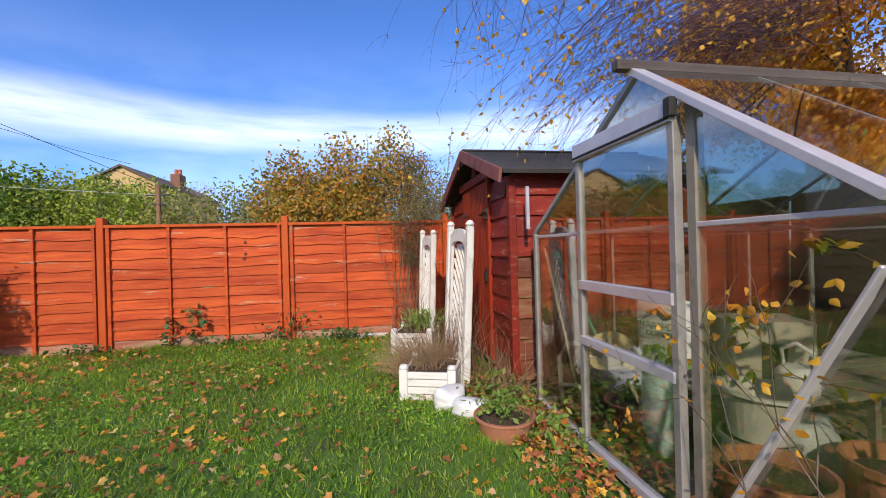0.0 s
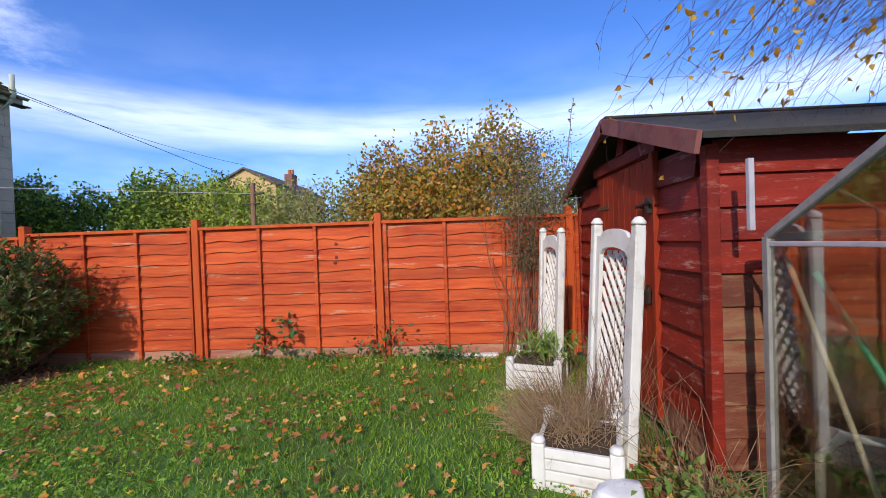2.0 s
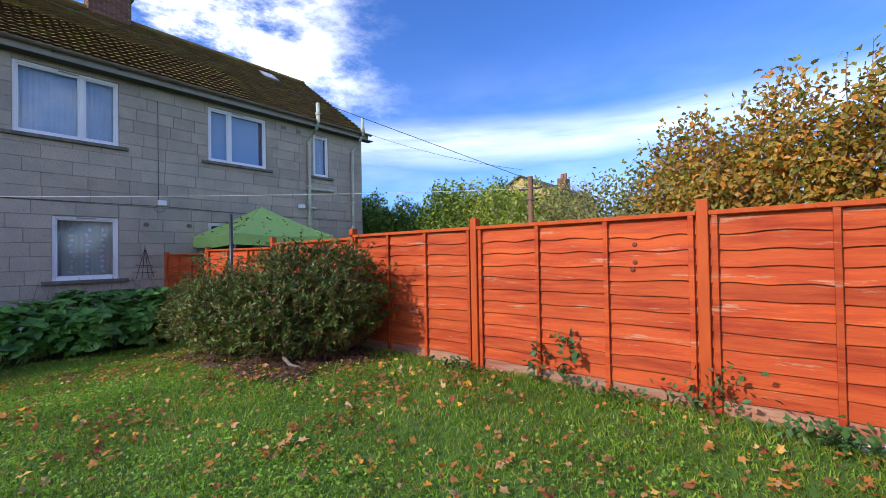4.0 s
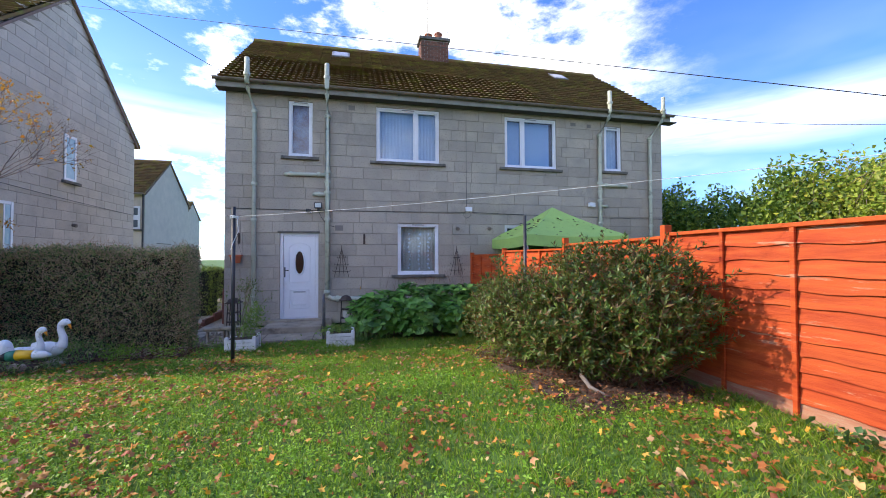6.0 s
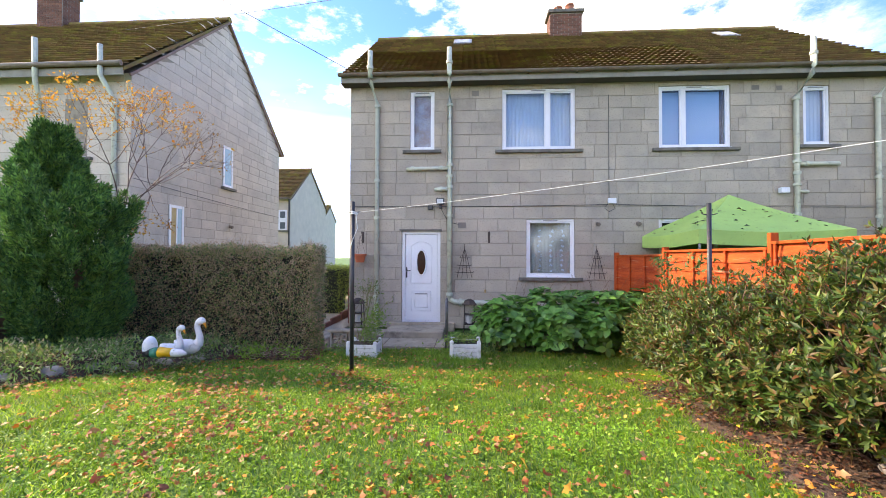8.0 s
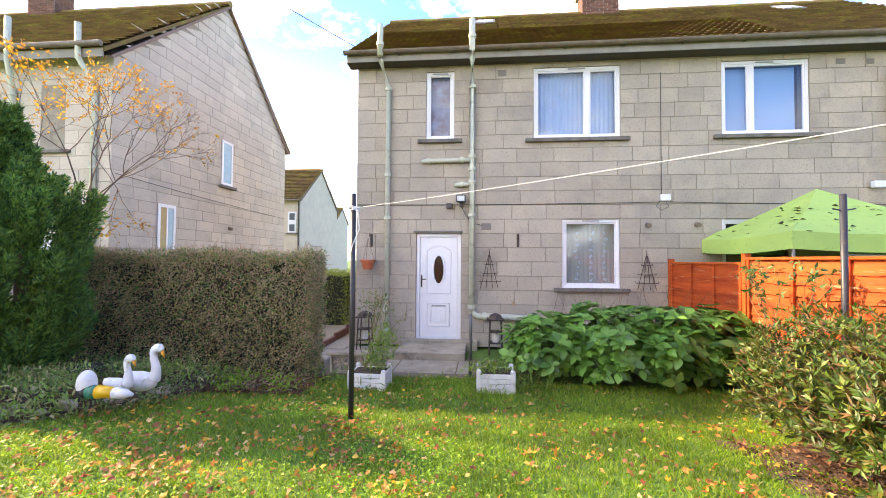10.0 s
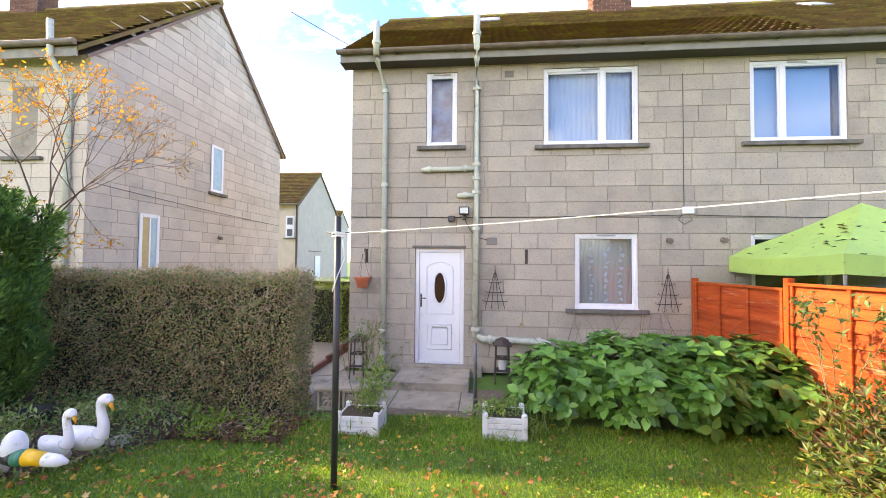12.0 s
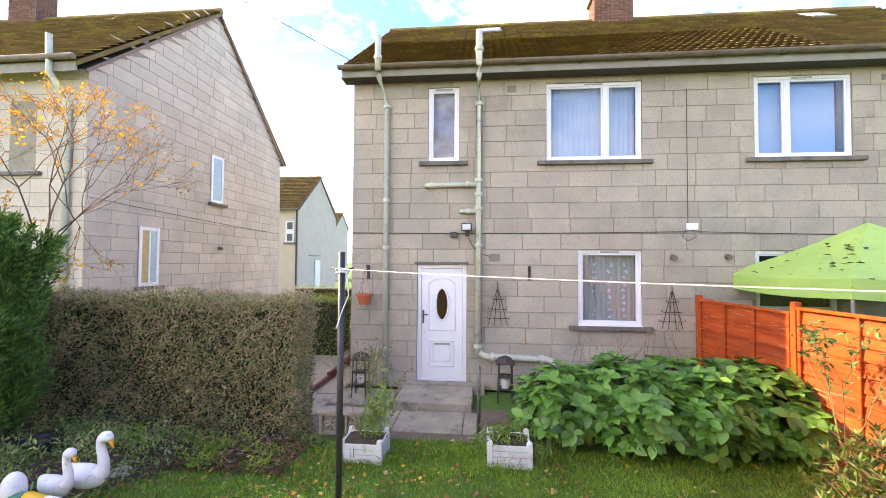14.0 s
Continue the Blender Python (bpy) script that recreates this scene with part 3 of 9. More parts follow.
def wall_blocks(house, holes, y0, y1, z0, z1, seed, x=FX, single_below=8.0):
    wall = thing("wall", "", "")
    bm = bmesh.new()
    for r in cut((y0, y1, z0, z1), holes):
        box(bm, x - 0.3, x, r[0], r[1], r[2], r[3])
    bmesh.ops.remove_doubles(bm, verts=bm.verts, dist=1e-5)
    bpy.data.objects.remove(wall)
    wall = part("wall", bm, mat("grey_mortar", (0.33, 0.285, 0.225), (0.25, 0.215, 0.17), rough=0.95, scale=9, stain=(0.13, 0.11, 0.09), stain_amt=0.35, stain_scale=4), house, "grey-buff artificial stone block wall")
    singles, rest, n = [], bmesh.new(), 0
    for rects in block_rects(y0, y1, z0, z1, holes, seed):
        if n < 300 and rects[0][0] < single_below:
            singles.append(rects)
            n += 1
        else:
            for r in rects:
                slab_x(rest, x, r)
    part("blockwork", rest, stone(), wall)
    wall.children[0]["kind"] = "stuff"
    BLOCKS.append((singles, wall, x))
    return wall


BLOCKS = []


def main_house():
    h = thing("house", "two-storey semi-detached house of grey-buff blocks with a mossy tiled roof", "house")
    holes = [(1.4, 2.29, -0.3, 1.85), (1.58, 2.14, 3.71, 5.07), (3.69, 5.32, 3.69, 5.08), (4.23, 5.3, 0.81, 2.12),
             (7.15, 8.68, 3.69, 5.08), (10.2, 10.75, 3.72, 5.02), (7.13, 8.4, 1.1, 2.12)]
    wall_blocks(h, holes, HY0, HY1, -0.36, EAVE, 5)
    xr = FX - DEPTH / 2
    gab = bmesh.new()
    for yy in (HY0, HY1 - 0.3):
        vs = [(FX - 0.3, yy, -0.4), (FX - DEPTH, yy, -0.4), (FX - DEPTH, yy, EAVE), (xr, yy, RIDGE - 0.12), (FX - 0.3, yy, EAVE)]
        a = [gab.verts.new(v) for v in vs]
        b = [gab.verts.new((v[0], v[1] + 0.3, v[2])) for v in vs]
        gab.faces.new(a)
        gab.faces.new(b[::-1])
        for i in range(5):
            gab.faces.new((a[i], a[(i + 1) % 5], b[(i + 1) % 5], b[i]))
    box(gab, FX - DEPTH, FX - DEPTH + 0.3, HY0 + 0.3, HY1 - 0.3, -0.4, EAVE)
    bmesh.ops.recalc_face_normals(gab, faces=gab.faces)
    part("gable_wall", gab, stone(), h)
    make_roof(h, FX + 0.3, xr, HY0 - 0.14, HY1 + 0.04, EAVE + 0.12, RIDGE, 3)
    wood = mat("fascia_paint", (0.3, 0.28, 0.24), (0.22, 0.2, 0.17), rough=0.7, scale=4)
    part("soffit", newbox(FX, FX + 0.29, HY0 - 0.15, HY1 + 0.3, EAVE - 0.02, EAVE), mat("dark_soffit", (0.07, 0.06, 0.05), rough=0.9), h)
    part("fascia", newbox(FX + 0.28, FX + 0.305, HY0 - 0.13, HY1 + 0.06, EAVE - 0.02, EAVE + 0.14, bev=0.003), wood, h, "painted grey fascia board")
    # half-round gutter
    bm = bmesh.new()
    rings = []
    for yy in (HY0 - 0.18, HY1 + 0.12):
        rings.append([bm.verts.new((FX + 0.37 + 0.062 * math.cos(t), yy, EAVE + 0.16 + 0.062 * math.sin(t))) for t in [math.pi + math.pi * j / 10 for j in range(11)]] + [bm.verts.new((FX + 0.37 + 0.055 * math.cos(t), yy, EAVE + 0.16 + 0.055 * math.sin(t))) for t in [2 * math.pi - math.pi * j / 10 for j in range(11)]])
    for j in range(22):
        bm.faces.new((rings[0][j], rings[0][(j + 1) % 22], rings[1][(j + 1) % 22], rings[1][j]))
    bmesh.ops.recalc_face_normals(bm, faces=bm.faces)
    g = part("gutter", bm, mat("brown_gutter", (0.13, 0.09, 0.06), (0.2, 0.16, 0.12), rough=0.6, scale=6), h, "stained brown half-round gutter")
    for yy in np.arange(HY0 + 0.9, HY1, 1.05):
        part("gutter_bracket", newbox(FX + 0.3, FX + 0.44, yy - 0.02, yy + 0.02, EAVE + 0.088, EAVE + 0.1), SILLM, g)
    window(h, 1.58, 2.14, 3.71, 5.07, dress="red")
    window(h, 3.69, 5.32, 3.69, 5.08, (4.71,), "net")
    window(h, 4.23, 5.3, 0.81, 2.12, (), "lace")
    window(h, 7.15, 8.68, 3.69, 5.08, (7.68,), "blind")
    window(h, 10.2, 10.75, 3.72, 5.02, dress="net")
    window(h, 7.13, 8.4, 1.1, 2.12, dress="dark")
    # soil and rain pipes
    x = FX + 0.075
    for y, zb, zt, off, stub in ((0.83, -0.36, 4.75, -0.1, 0.0), (11.66, -0.2, 4.75, 0.2, 0.0)):
        pts = [(x, y, zb), (x, y, zt), (FX + 0.34, y + off, zt + 0.42), (FX + 0.36, y + off, zt + 0.55)]
        pipe("rain_pipe", "pale green-grey painted rainwater pipe", pts, 0.05, h, [((x, y, z), (0, 0, 1)) for z in (4.72, 3.0, 2.15, 0.35, -0.05) if z > zb])
        pipe("vent_stub", "pale pipe standing above the gutter", [(FX + 0.4, y + off, zt + 0.5), (FX + 0.4, y + off, zt + 1.1)], 0.055, h, [((FX + 0.4, y + off, zt + 0.72), (0, 0, 1))])
    for y, zb, off in ((2.5, 0.28, 0.0), (10.0, -0.2, 0.12)):
        pts = [(x, y, zb), (x, y, 4.75), (FX + 0.36, y + off, 5.15), (FX + 0.4, y + off, 5.3), (FX + 0.4, y + off, 5.88)]
        pipe("soil_pipe", "pale green-grey painted soil pipe rising above the eaves", pts, 0.055, h, [((x, y, z), (0, 0, 1)) for z in (4.72, 3.35, 3.1, 2.85, 2.2, 0.42) if z > zb] + [((FX + 0.4, y + off, 5.55), (0, 0, 1))])
    pipe("branch_pipe", "pale waste pipe along the wall", [(x, 2.5, 3.28), (x, 1.6, 3.27), (FX + 0.02, 1.52, 3.27)], 0.042, h, [((x, 2.3, 3.28), (0, 1, 0)), ((x, 1.65, 3.27), (0, 1, 0))])
    pipe("branch_pipe", "pale waste pipe along the wall", [(x, 2.5, 2.8), (x, 2.25, 2.8), (FX + 0.02, 2.17, 2.8)], 0.042, h, [((x, 2.3, 2.8), (0, 1, 0))])
    pipe("foul_pipe", "pale drain pipe bending along the foot of the wall", [(x, 2.5, 0.42), (x, 2.53, 0.3), (x, 2.62, 0.25), (x, 3.68, 0.22), (x, 3.76, 0.19), (x, 3.8, 0.08), (x, 3.8, -0.4)], 0.058, h, [((x, 2.75, 0.245), (0, 1, 0)), ((x, 3.6, 0.222), (0, 1, 0))])
    pipe("branch_pipe", "pale waste pipe along the wall", [(x, 10.0, 3.3), (x, 10.85, 3.3), (FX + 0.02, 10.9, 3.3)], 0.042, h, [((x, 10.2, 3.3), (0, 1, 0))])
    pipe("branch_pipe", "pale waste pipe along the wall", [(x, 10.0, 2.7), (x, 10.2, 2.7), (FX + 0.02, 10.25, 2.7)], 0.036, h, [])
    # door
    d = thing("door", "", "")
    d.parent = h
    tagged(d, "closed white plastic back door with an oval brown glass")
    y0, y1, z0, z1, xd = 1.4, 2.29, -0.27, 1.85, FX - 0.13
    bm = bmesh.new()
    for a in ((y0, y0 + 0.07, z0, z1), (y1 - 0.07, y1, z0, z1), (y0 + 0.07, y1 - 0.07, z1 - 0.07, z1), (y0 + 0.07, y1 - 0.07, z0, z0 + 0.06)):
        box(bm, xd, xd + 0.09, a[0], a[1], a[2], a[3], bev=0.006)
    part("door_frame", bm, PVC, d)
    part("door_leaf", newbox(xd + 0.012, xd + 0.06, y0 + 0.074, y1 - 0.074, z0 + 0.064, z1 - 0.074, bev=0.004), PVC, d)
    xf, cy = xd + 0.06, (y0 + y1) / 2
    def ring(pts, w=0.012, name="moulding"):
        part(name, newtube(pts + [pts[0]], w, 6, caps=False), PVC, d, smooth=True)
    ring([(xf, cy - 0.24, 0.66), (xf, cy + 0.24, 0.66), (xf, cy + 0.24, 1.45)] + [(xf, cy + 0.24 * math.cos(t), 1.5 + 0.1 * math.sin(t) ** 2) for t in np.linspace(0.2, 2.94, 12)] + [(xf, cy - 0.24, 1.45)])
    ring([(xf, cy - 0.22, 0.02), (xf, cy + 0.22, 0.02), (xf, cy + 0.22, 0.46), (xf, cy - 0.22, 0.46)])
    ring([(xf, cy - 0.15, 0.1), (xf, cy + 0.15, 0.1), (xf, cy + 0.15, 0.4), (xf, cy - 0.15, 0.4)], 0.01)
    part("letter_plate", newbox(xf, xf + 0.012, cy - 0.14, cy + 0.14, 0.4, 0.43, bev=0.003), mat("grey_metal", (0.4, 0.4, 0.42), rough=0.35, metal=0.8), d)
    ov = [(xf + 0.003, cy + 0.115 * math.sin(t), 1.13 + 0.29 * math.cos(t)) for t in np.linspace(0, 2 * math.pi, 25)[:-1]]
    bm = bmesh.new()
    bm.faces.new([bm.verts.new(p) for p in ov])
    part("oval_glass", bm, mat("dark_brown_glass", (0.05, 0.018, 0.01), (0.03, 0.012, 0.01), rough=0.1, bump=0.1), d, "oval dark brown glass")
    ring(ov, 0.02, "oval_trim")
    bm = newbox(xf, xf + 0.012, y0 + 0.09, y0 + 0.12, 0.78, 1.02, bev=0.003)
    box(bm, xf + 0.012, xf + 0.04, y0 + 0.095, y0 + 0.115, 0.93, 0.95)
    box(bm, xf + 0.03, xf + 0.045, y0 + 0.095, y0 + 0.2, 0.93, 0.95, bev=0.003)
    part("handle", bm, mat("dark_handle", (0.06, 0.06, 0.06), rough=0.35, metal=0.6), d)
    part("threshold", newbox(xd, FX + 0.06, y0 - 0.02, y1 + 0.02, z0 - 0.07, z0, bev=0.004), SILLM, d)
    part("lintel", newbox(FX - 0.02, FX + 0.04, y0 - 0.05, y1 + 0.03, z1, z1 + 0.045, bev=0.004), SILLM, h, "thin dark drip over the door")
    brick_chimney(h, xr, 5.9, 7.7, 8.78, 0.55, 0.95, 2)
    part("aerial", newtube([(xr + 0.2, 5.65, 8.8), (xr + 0.2, 5.65, 10.4)], 0.015, 6), SILLM, h, "thin upright roof aerial")
    return h


HOUSE = main_house()


def gable_house(name, label, x_front, y_gable, depth, length, ground, eave, ridge, side=-1, blocks=True, tiles=True, simple=None):
    """A house of the same sort whose gable looks to +y (side -1: it stretches towards -y)."""
    h = thing(name, label, "house")
    xr = x_front - depth / 2
    y_far = y_gable + side * length
    bm = bmesh.new()
    vs = [(x_front, ground), (x_front - depth, ground), (x_front - depth, eave), (xr, ridge), (x_front, eave)]
    a = [bm.verts.new((u, y_gable - 0.02, v)) for u, v in vs]
    b = [bm.verts.new((u, y_far, v)) for u, v in vs]
    bm.faces.new(a)
    bm.faces.new(b[::-1])
    for i in range(5):
        bm.faces.new((a[i], a[(i + 1) % 5], b[(i + 1) % 5], b[i]))
    bmesh.ops.recalc_face_normals(bm, faces=bm.faces)
    m = simple or mat("grey_mortar", (0.2, 0.18, 0.15))
    wall = part("wall", bm, m, h, "pale block wall" if not simple else "pale rendered wall")
    if blocks:
        holes_g = [(-15.67 - 0.0, -15.13, 3.53, 4.88), (-13.33, -12.76, 1.3, 2.64)]
        out = bmesh.new()
        for rects in block_rects(x_front - depth, x_front, ground, ridge, [], 11):
            for u0, u1, v0, v1 in rects:
                t = (min(abs(u0 - (x_front - depth)), 99), 0)
                def lim(u):
                    return eave + (ridge - eave) * (1 - abs(u - xr) / (depth / 2))
                tl, tr = min(v1, lim(u0)), min(v1, lim(u1))
                if max(tl, tr) <= v0 + 0.01:
                    continue
                if any(u0 < hh[1] and u1 > hh[0] and v0 < hh[3] and v1 > hh[2] for hh in holes_g):
                    for r in cut((u0, u1, v0, v1), holes_g):
                        add_y(out, y_gable - 0.02, r[0], r[1], r[2], r[3], r[3])
                    continue
                add_y(out, y_gable - 0.02, u0, u1, v0, max(tl, v0 + 0.005), max(tr, v0 + 0.005))
        part("blockwork", out, pale_stone(), wall)["kind"] = "stuff"
        out = bmesh.new()
        for rects in block_rects(y_far, y_gable, ground, eave, [(-6.7, -6.12, 3.6, 5.0), (-6.6, -5.75, -0.3, 1.85)], 12):
            for r in rects:
                slab_x(out, x_front, r)
        part("blockwork", out, pale_stone(), wall)["kind"] = "stuff"
    if tiles:
        make_roof(h, x_front + 0.3, xr, y_far - 0.1, y_gable + 0.06, eave + 0.02, ridge + 0.1, 8, singles=0)
    else:
        bm = bmesh.new()
        for s in (1, -1):
            e = xr + s * (depth / 2 + 0.3)
            pv = [(e, eave - 0.2), (xr, ridge + 0.08), (xr, ridge - 0.04), (e, eave - 0.32)]
            a = [bm.verts.new((u, y_gable + 0.08, v)) for u, v in pv]
            b = [bm.verts.new((u, y_far - 0.08, v)) for u, v in pv]
            bm.faces.new(a)
            bm.faces.new(b[::-1])
            for i in range(4):
                bm.faces.new((a[i], a[(i + 1) % 4], b[(i + 1) % 4], b[i]))
        bmesh.ops.recalc_face_normals(bm, faces=bm.faces)
        part("roof", bm, mat("mossy_roof_tile", (0.1, 0.07, 0.04)), h, "brown tiled roof")
    # dark verge along the gable
    bm = bmesh.new()
    for s in (1, -1):
        e = xr + s * (depth / 2 + 0.12)
        a0, a1 = Vector((e, y_gable + 0.03, eave - 0.1)), Vector((xr, y_gable + 0.03, ridge + 0.03))
        n = (a1 - a0).normalized().cross(Vector((0, 1, 0))) * 0.03
        vs = [bm.verts.new(p) for p in (a0 - n, a0 + n, a1 + n, a1 - n)]
        ws = [bm.verts.new(p + Vector((0, 0.05, 0))) for p in (a0 - n, a0 + n, a1 + n, a1 - n)]
        bm.faces.new(vs)
        bm.faces.new(ws[::-1])
        for i in range(4):
            bm.faces.new((vs[i], vs[(i + 1) % 4], ws[(i + 1) % 4], ws[i]))
    bmesh.ops.recalc_face_normals(bm, faces=bm.faces)
    part("verge", bm, mat("mauve_verge", (0.26, 0.17, 0.14), (0.18, 0.12, 0.1), rough=0.9), h, "dark pointed verge of the roof")
    return h


def add_y(bm, y, u0, u1, v0, tl, tr, t=0.010):
    """A block face looking to +y with a sloping top."""
    e = 0.004
    a = [bm.verts.new(p) for p in ((u0, y, v0), (u1, y, v0), (u1, y, tr), (u0, y, tl))]
    b = [bm.verts.new(p) for p in ((u0 + e, y + t, v0 + e), (u1 - e, y + t, v0 + e), (u1 - e, y + t, max(tr - e, v0 + e)), (u0 + e, y + t, max(tl - e, v0 + e)))]
    bm.faces.new(b[::-1])
    for i in range(4):
        bm.faces.new((a[i], b[i], b[(i + 1) % 4], a[(i + 1) % 4]))


def side_window(house, x0, x1, z0, z1, y, label, blind=False):
    """A narrow window facing +y."""
    w = thing("window", label, "")
    w.parent = house
    bm = bmesh.new()
    f = 0.08
    for a in ((x0, x0 + f, z0, z1), (x1 - f, x1, z0, z1), (x0 + f, x1 - f, z0, z0 + f), (x0 + f, x1 - f, z1 - f, z1)):
        box(bm, a[0], a[1], y - 0.015, y + 0.012, a[2], a[3], bev=0.005)
    part("window_frame", bm, PVC, w)
    part("pane", newbox(x0 + f, x1 - f, y - 0.012, y - 0.004, z0 + f, z1 - f), mat("bright_pane", (0.25, 0.42, 0.5), (0.35, 0.5, 0.56), rough=0.08), w)
    if blind:
        part("blind", newbox(x0 + 0.3, x1 - f, y - 0.003, y + 0.001, z0 + f, z1 - f), mat("yellow_blind", (0.55, 0.42, 0.2), (0.45, 0.34, 0.16), rough=0.8), w, "yellowish drawn blind")
        part("mullion", newbox(x0 + 0.26, x0 + 0.3, y - 0.003, y + 0.01, z0 + f, z1 - f), PVC, w)
    part("window_sill", newbox(x0 - 0.1, x1 + 0.1, y - 0.01, y + 0.1, z0 - 0.09, z0 - 0.01, bev=0.006), SILLM, w, "dark stone sill")


NB = gable_house("house", "neighbouring two-storey house of grey-buff blocks seen at its gable", -11.5, -5.03, 7.6, 12.0, -0.4, 5.6, 8.95)
side_window(NB, -15.67, -15.13, 3.53, 4.88, -5.02, "narrow white window high in the gable")
side_window(NB, -13.33, -12.76, 1.3, 2.64, -5.02, "narrow white window low in the gable with a yellowish blind", blind=True)
brick_chimney(NB, -15.3, -11.0, 8.7, 10.1, 0.6, 0.9, 2)

# ---------- shed ----------
def make_shed():
    s = thing("garden_shed", "red-painted timber shed with closed door beside the fence", "shed")
    red = mat("flaking_red_paint", (0.25, 0.02, 0.008), (0.16, 0.012, 0.006), rough=0.55, spec=0.3, fleck=((0.36, 0.18, 0.14), 3.2, 0.59), scale=3, stretch=(1, 1, 5), bump=0.4, fine=40, stain=(0.34, 0.13, 0.1), stain_amt=0.2, stain_scale=7, obj=0.25)
    bare = mat("bare_weathered_board", (0.3, 0.15, 0.075), (0.2, 0.1, 0.05), rough=0.85, scale=4, stretch=(1, 1, 5), bump=0.5, stain=(0.25, 0.04, 0.03), stain_amt=0.6, stain_scale=4, obj=0.15)
    dull_red = mat("dull_red_board", (0.17, 0.05, 0.022), (0.11, 0.025, 0.012), rough=0.7, scale=3, stretch=(1, 1, 5), bump=0.4, stain=(0.3, 0.16, 0.09), stain_amt=0.3, stain_scale=5, obj=0.2)
    door_m = mat("shed_door_red", (0.33, 0.036, 0.009), (0.24, 0.024, 0.008), rough=0.6, spec=0.25, scale=3, stretch=(1, 5, 0.6), bump=0.3, obj=0.1)
    felt = mat("roof_felt", (0.03, 0.027, 0.025), (0.055, 0.05, 0.045), rough=0.95, scale=4, bump=0.8)
    x0, ya, yb, ye, z0, ze, za = 1.2, 4.03, 6.28, 5.15, 0.04, 1.64, 2.03
    x1 = 3.0
    part("shed_wall", newbox(x0 + 0.02, x1, ya + 0.03, yb, z0, ze + 0.03), red, s)
    # front boards, each lapped over the one below
    k, z, bh = 0, z0, 0.164
    door = (4.62, 5.6, 0.07, 1.73)
    while z < za - 0.05:
        zt = z + bh
        half = (za - zt) / (za - ze) * (yb - ya) / 2 if zt > ze else (yb - ya) / 2
        a, b = ye - half, ye + half
        for seg in cut((max(a, ya), min(b, yb), z, zt), [door]):
            if seg[3] - seg[2] < 0.03 or seg[1] - seg[0] < 0.03:
                continue
            bm = bmesh.new()
            u0, u1, v0, v1 = seg
            pr = [(x0 + 0.002, v1 + 0.008), (x0 - 0.022, v0), (x0 + 0.018, v0), (x0 + 0.018, v1)]
            A = [bm.verts.new((p, u0, q)) for p, q in pr]
            B = [bm.verts.new((p, u1, q)) for p, q in pr]
            bm.faces.new(A)
            bm.faces.new(B[::-1])
            for i in range(4):
                bm.faces.new((A[i], B[i], B[(i + 1) % 4], A[(i + 1) % 4]))
            bmesh.ops.recalc_face_normals(bm, faces=bm.faces)
            part("board", bm, red if k > 0 else bare, s)
        # side boards facing the greenhouse
        if zt < ze + 0.06:
            bm = bmesh.new()
            pr = [(ya + 0.02, zt + 0.008), (ya - 0.002, z), (ya + 0.034, z), (ya + 0.034, zt)]
            A = [bm.verts.new((x0 + 0.03, p, q)) for p, q in pr]
            B = [bm.verts.new((x1, p, q)) for p, q in pr]
            bm.faces.new(A)
            bm.faces.new(B[::-1])
            for i in range(4):
                bm.faces.new((A[i], B[i], B[(i + 1) % 4], A[(i + 1) % 4]))
            bmesh.ops.recalc_face_normals(bm, faces=bm.faces)
            part("board", bm, bare if k in (3, 4) else dull_red if k < 6 else red, s)
        z = zt
        k += 1
    part("corner_trim", newbox(x0 - 0.03, x0 + 0.03, ya - 0.02, ya + 0.045, z0 - 0.02, ze + 0.02, bev=0.004), red, s)
    part("corner_trim", newbox(x0 - 0.03, x0 + 0.02, yb - 0.045, yb, z0 - 0.02, ze, bev=0.004), red, s)
    # door of upright boards
    d = part("door", newbox(x0 - 0.008, x0 + 0.016, door[0], door[1], door[2], door[3]), door_m, s, "closed orange-red boarded shed door")
    n = 9
    for i in range(n):
        a = door[0] + (door[1] - door[0]) * i / n
        part("door_board", newbox(x0 - 0.028, x0 - 0.01, a + 0.003, a + (door[1] - door[0]) / n - 0.003, door[2] + 0.01, door[3] - 0.01, bev=0.003), door_m, d)
    dark = mat("black_ironmongery", (0.03, 0.028, 0.026), (0.06, 0.045, 0.035), rough=0.5, metal=0.5)
    part("jamb", newbox(x0 - 0.04, x0, door[0] - 0.055, door[0] - 0.003, door[2], door[3] + 0.05, bev=0.004), door_m, s)
    part("door_head", newbox(x0 - 0.045, x0, door[0] - 0.1, door[1] + 0.1, door[3] + 0.01, door[3] + 0.09, bev=0.004), red, s)
    for z in (1.45, 0.55):
        bm = newbox(x0 - 0.036, x0 - 0.029, door[1] - 0.24, door[1] + 0.02, z, z + 0.03, bev=0.002)
        part("hinge", bm, mat("rusted_hinge", (0.16, 0.09, 0.05), (0.1, 0.06, 0.04), rough=0.7, metal=0.3), d, "rusty strap hinge")
    bm = newbox(x0 - 0.06, x0 - 0.03, 4.58, 4.72, 1.4, 1.43, bev=0.004)
    tube(bm, [(x0 - 0.07, 4.74, 1.415), (x0 - 0.07, 4.52, 1.43)], 0.012, 8)
    box(bm, x0 - 0.075, x0 - 0.04, 4.57, 4.61, 1.36, 1.46, bev=0.004)
    part("bolt", bm, dark, d, "dark sliding bolt")
    bm = newbox(x0 - 0.055, x0 - 0.028, 4.64, 4.7, 0.78, 0.87, bev=0.006)
    tube(bm, [(x0 - 0.04, 4.65, 0.87), (x0 - 0.04, 4.655, 0.9), (x0 - 0.04, 4.685, 0.9), (x0 - 0.04, 4.69, 0.87)], 0.006, 6)
    part("padlock", bm, dark, d, "dark padlock")
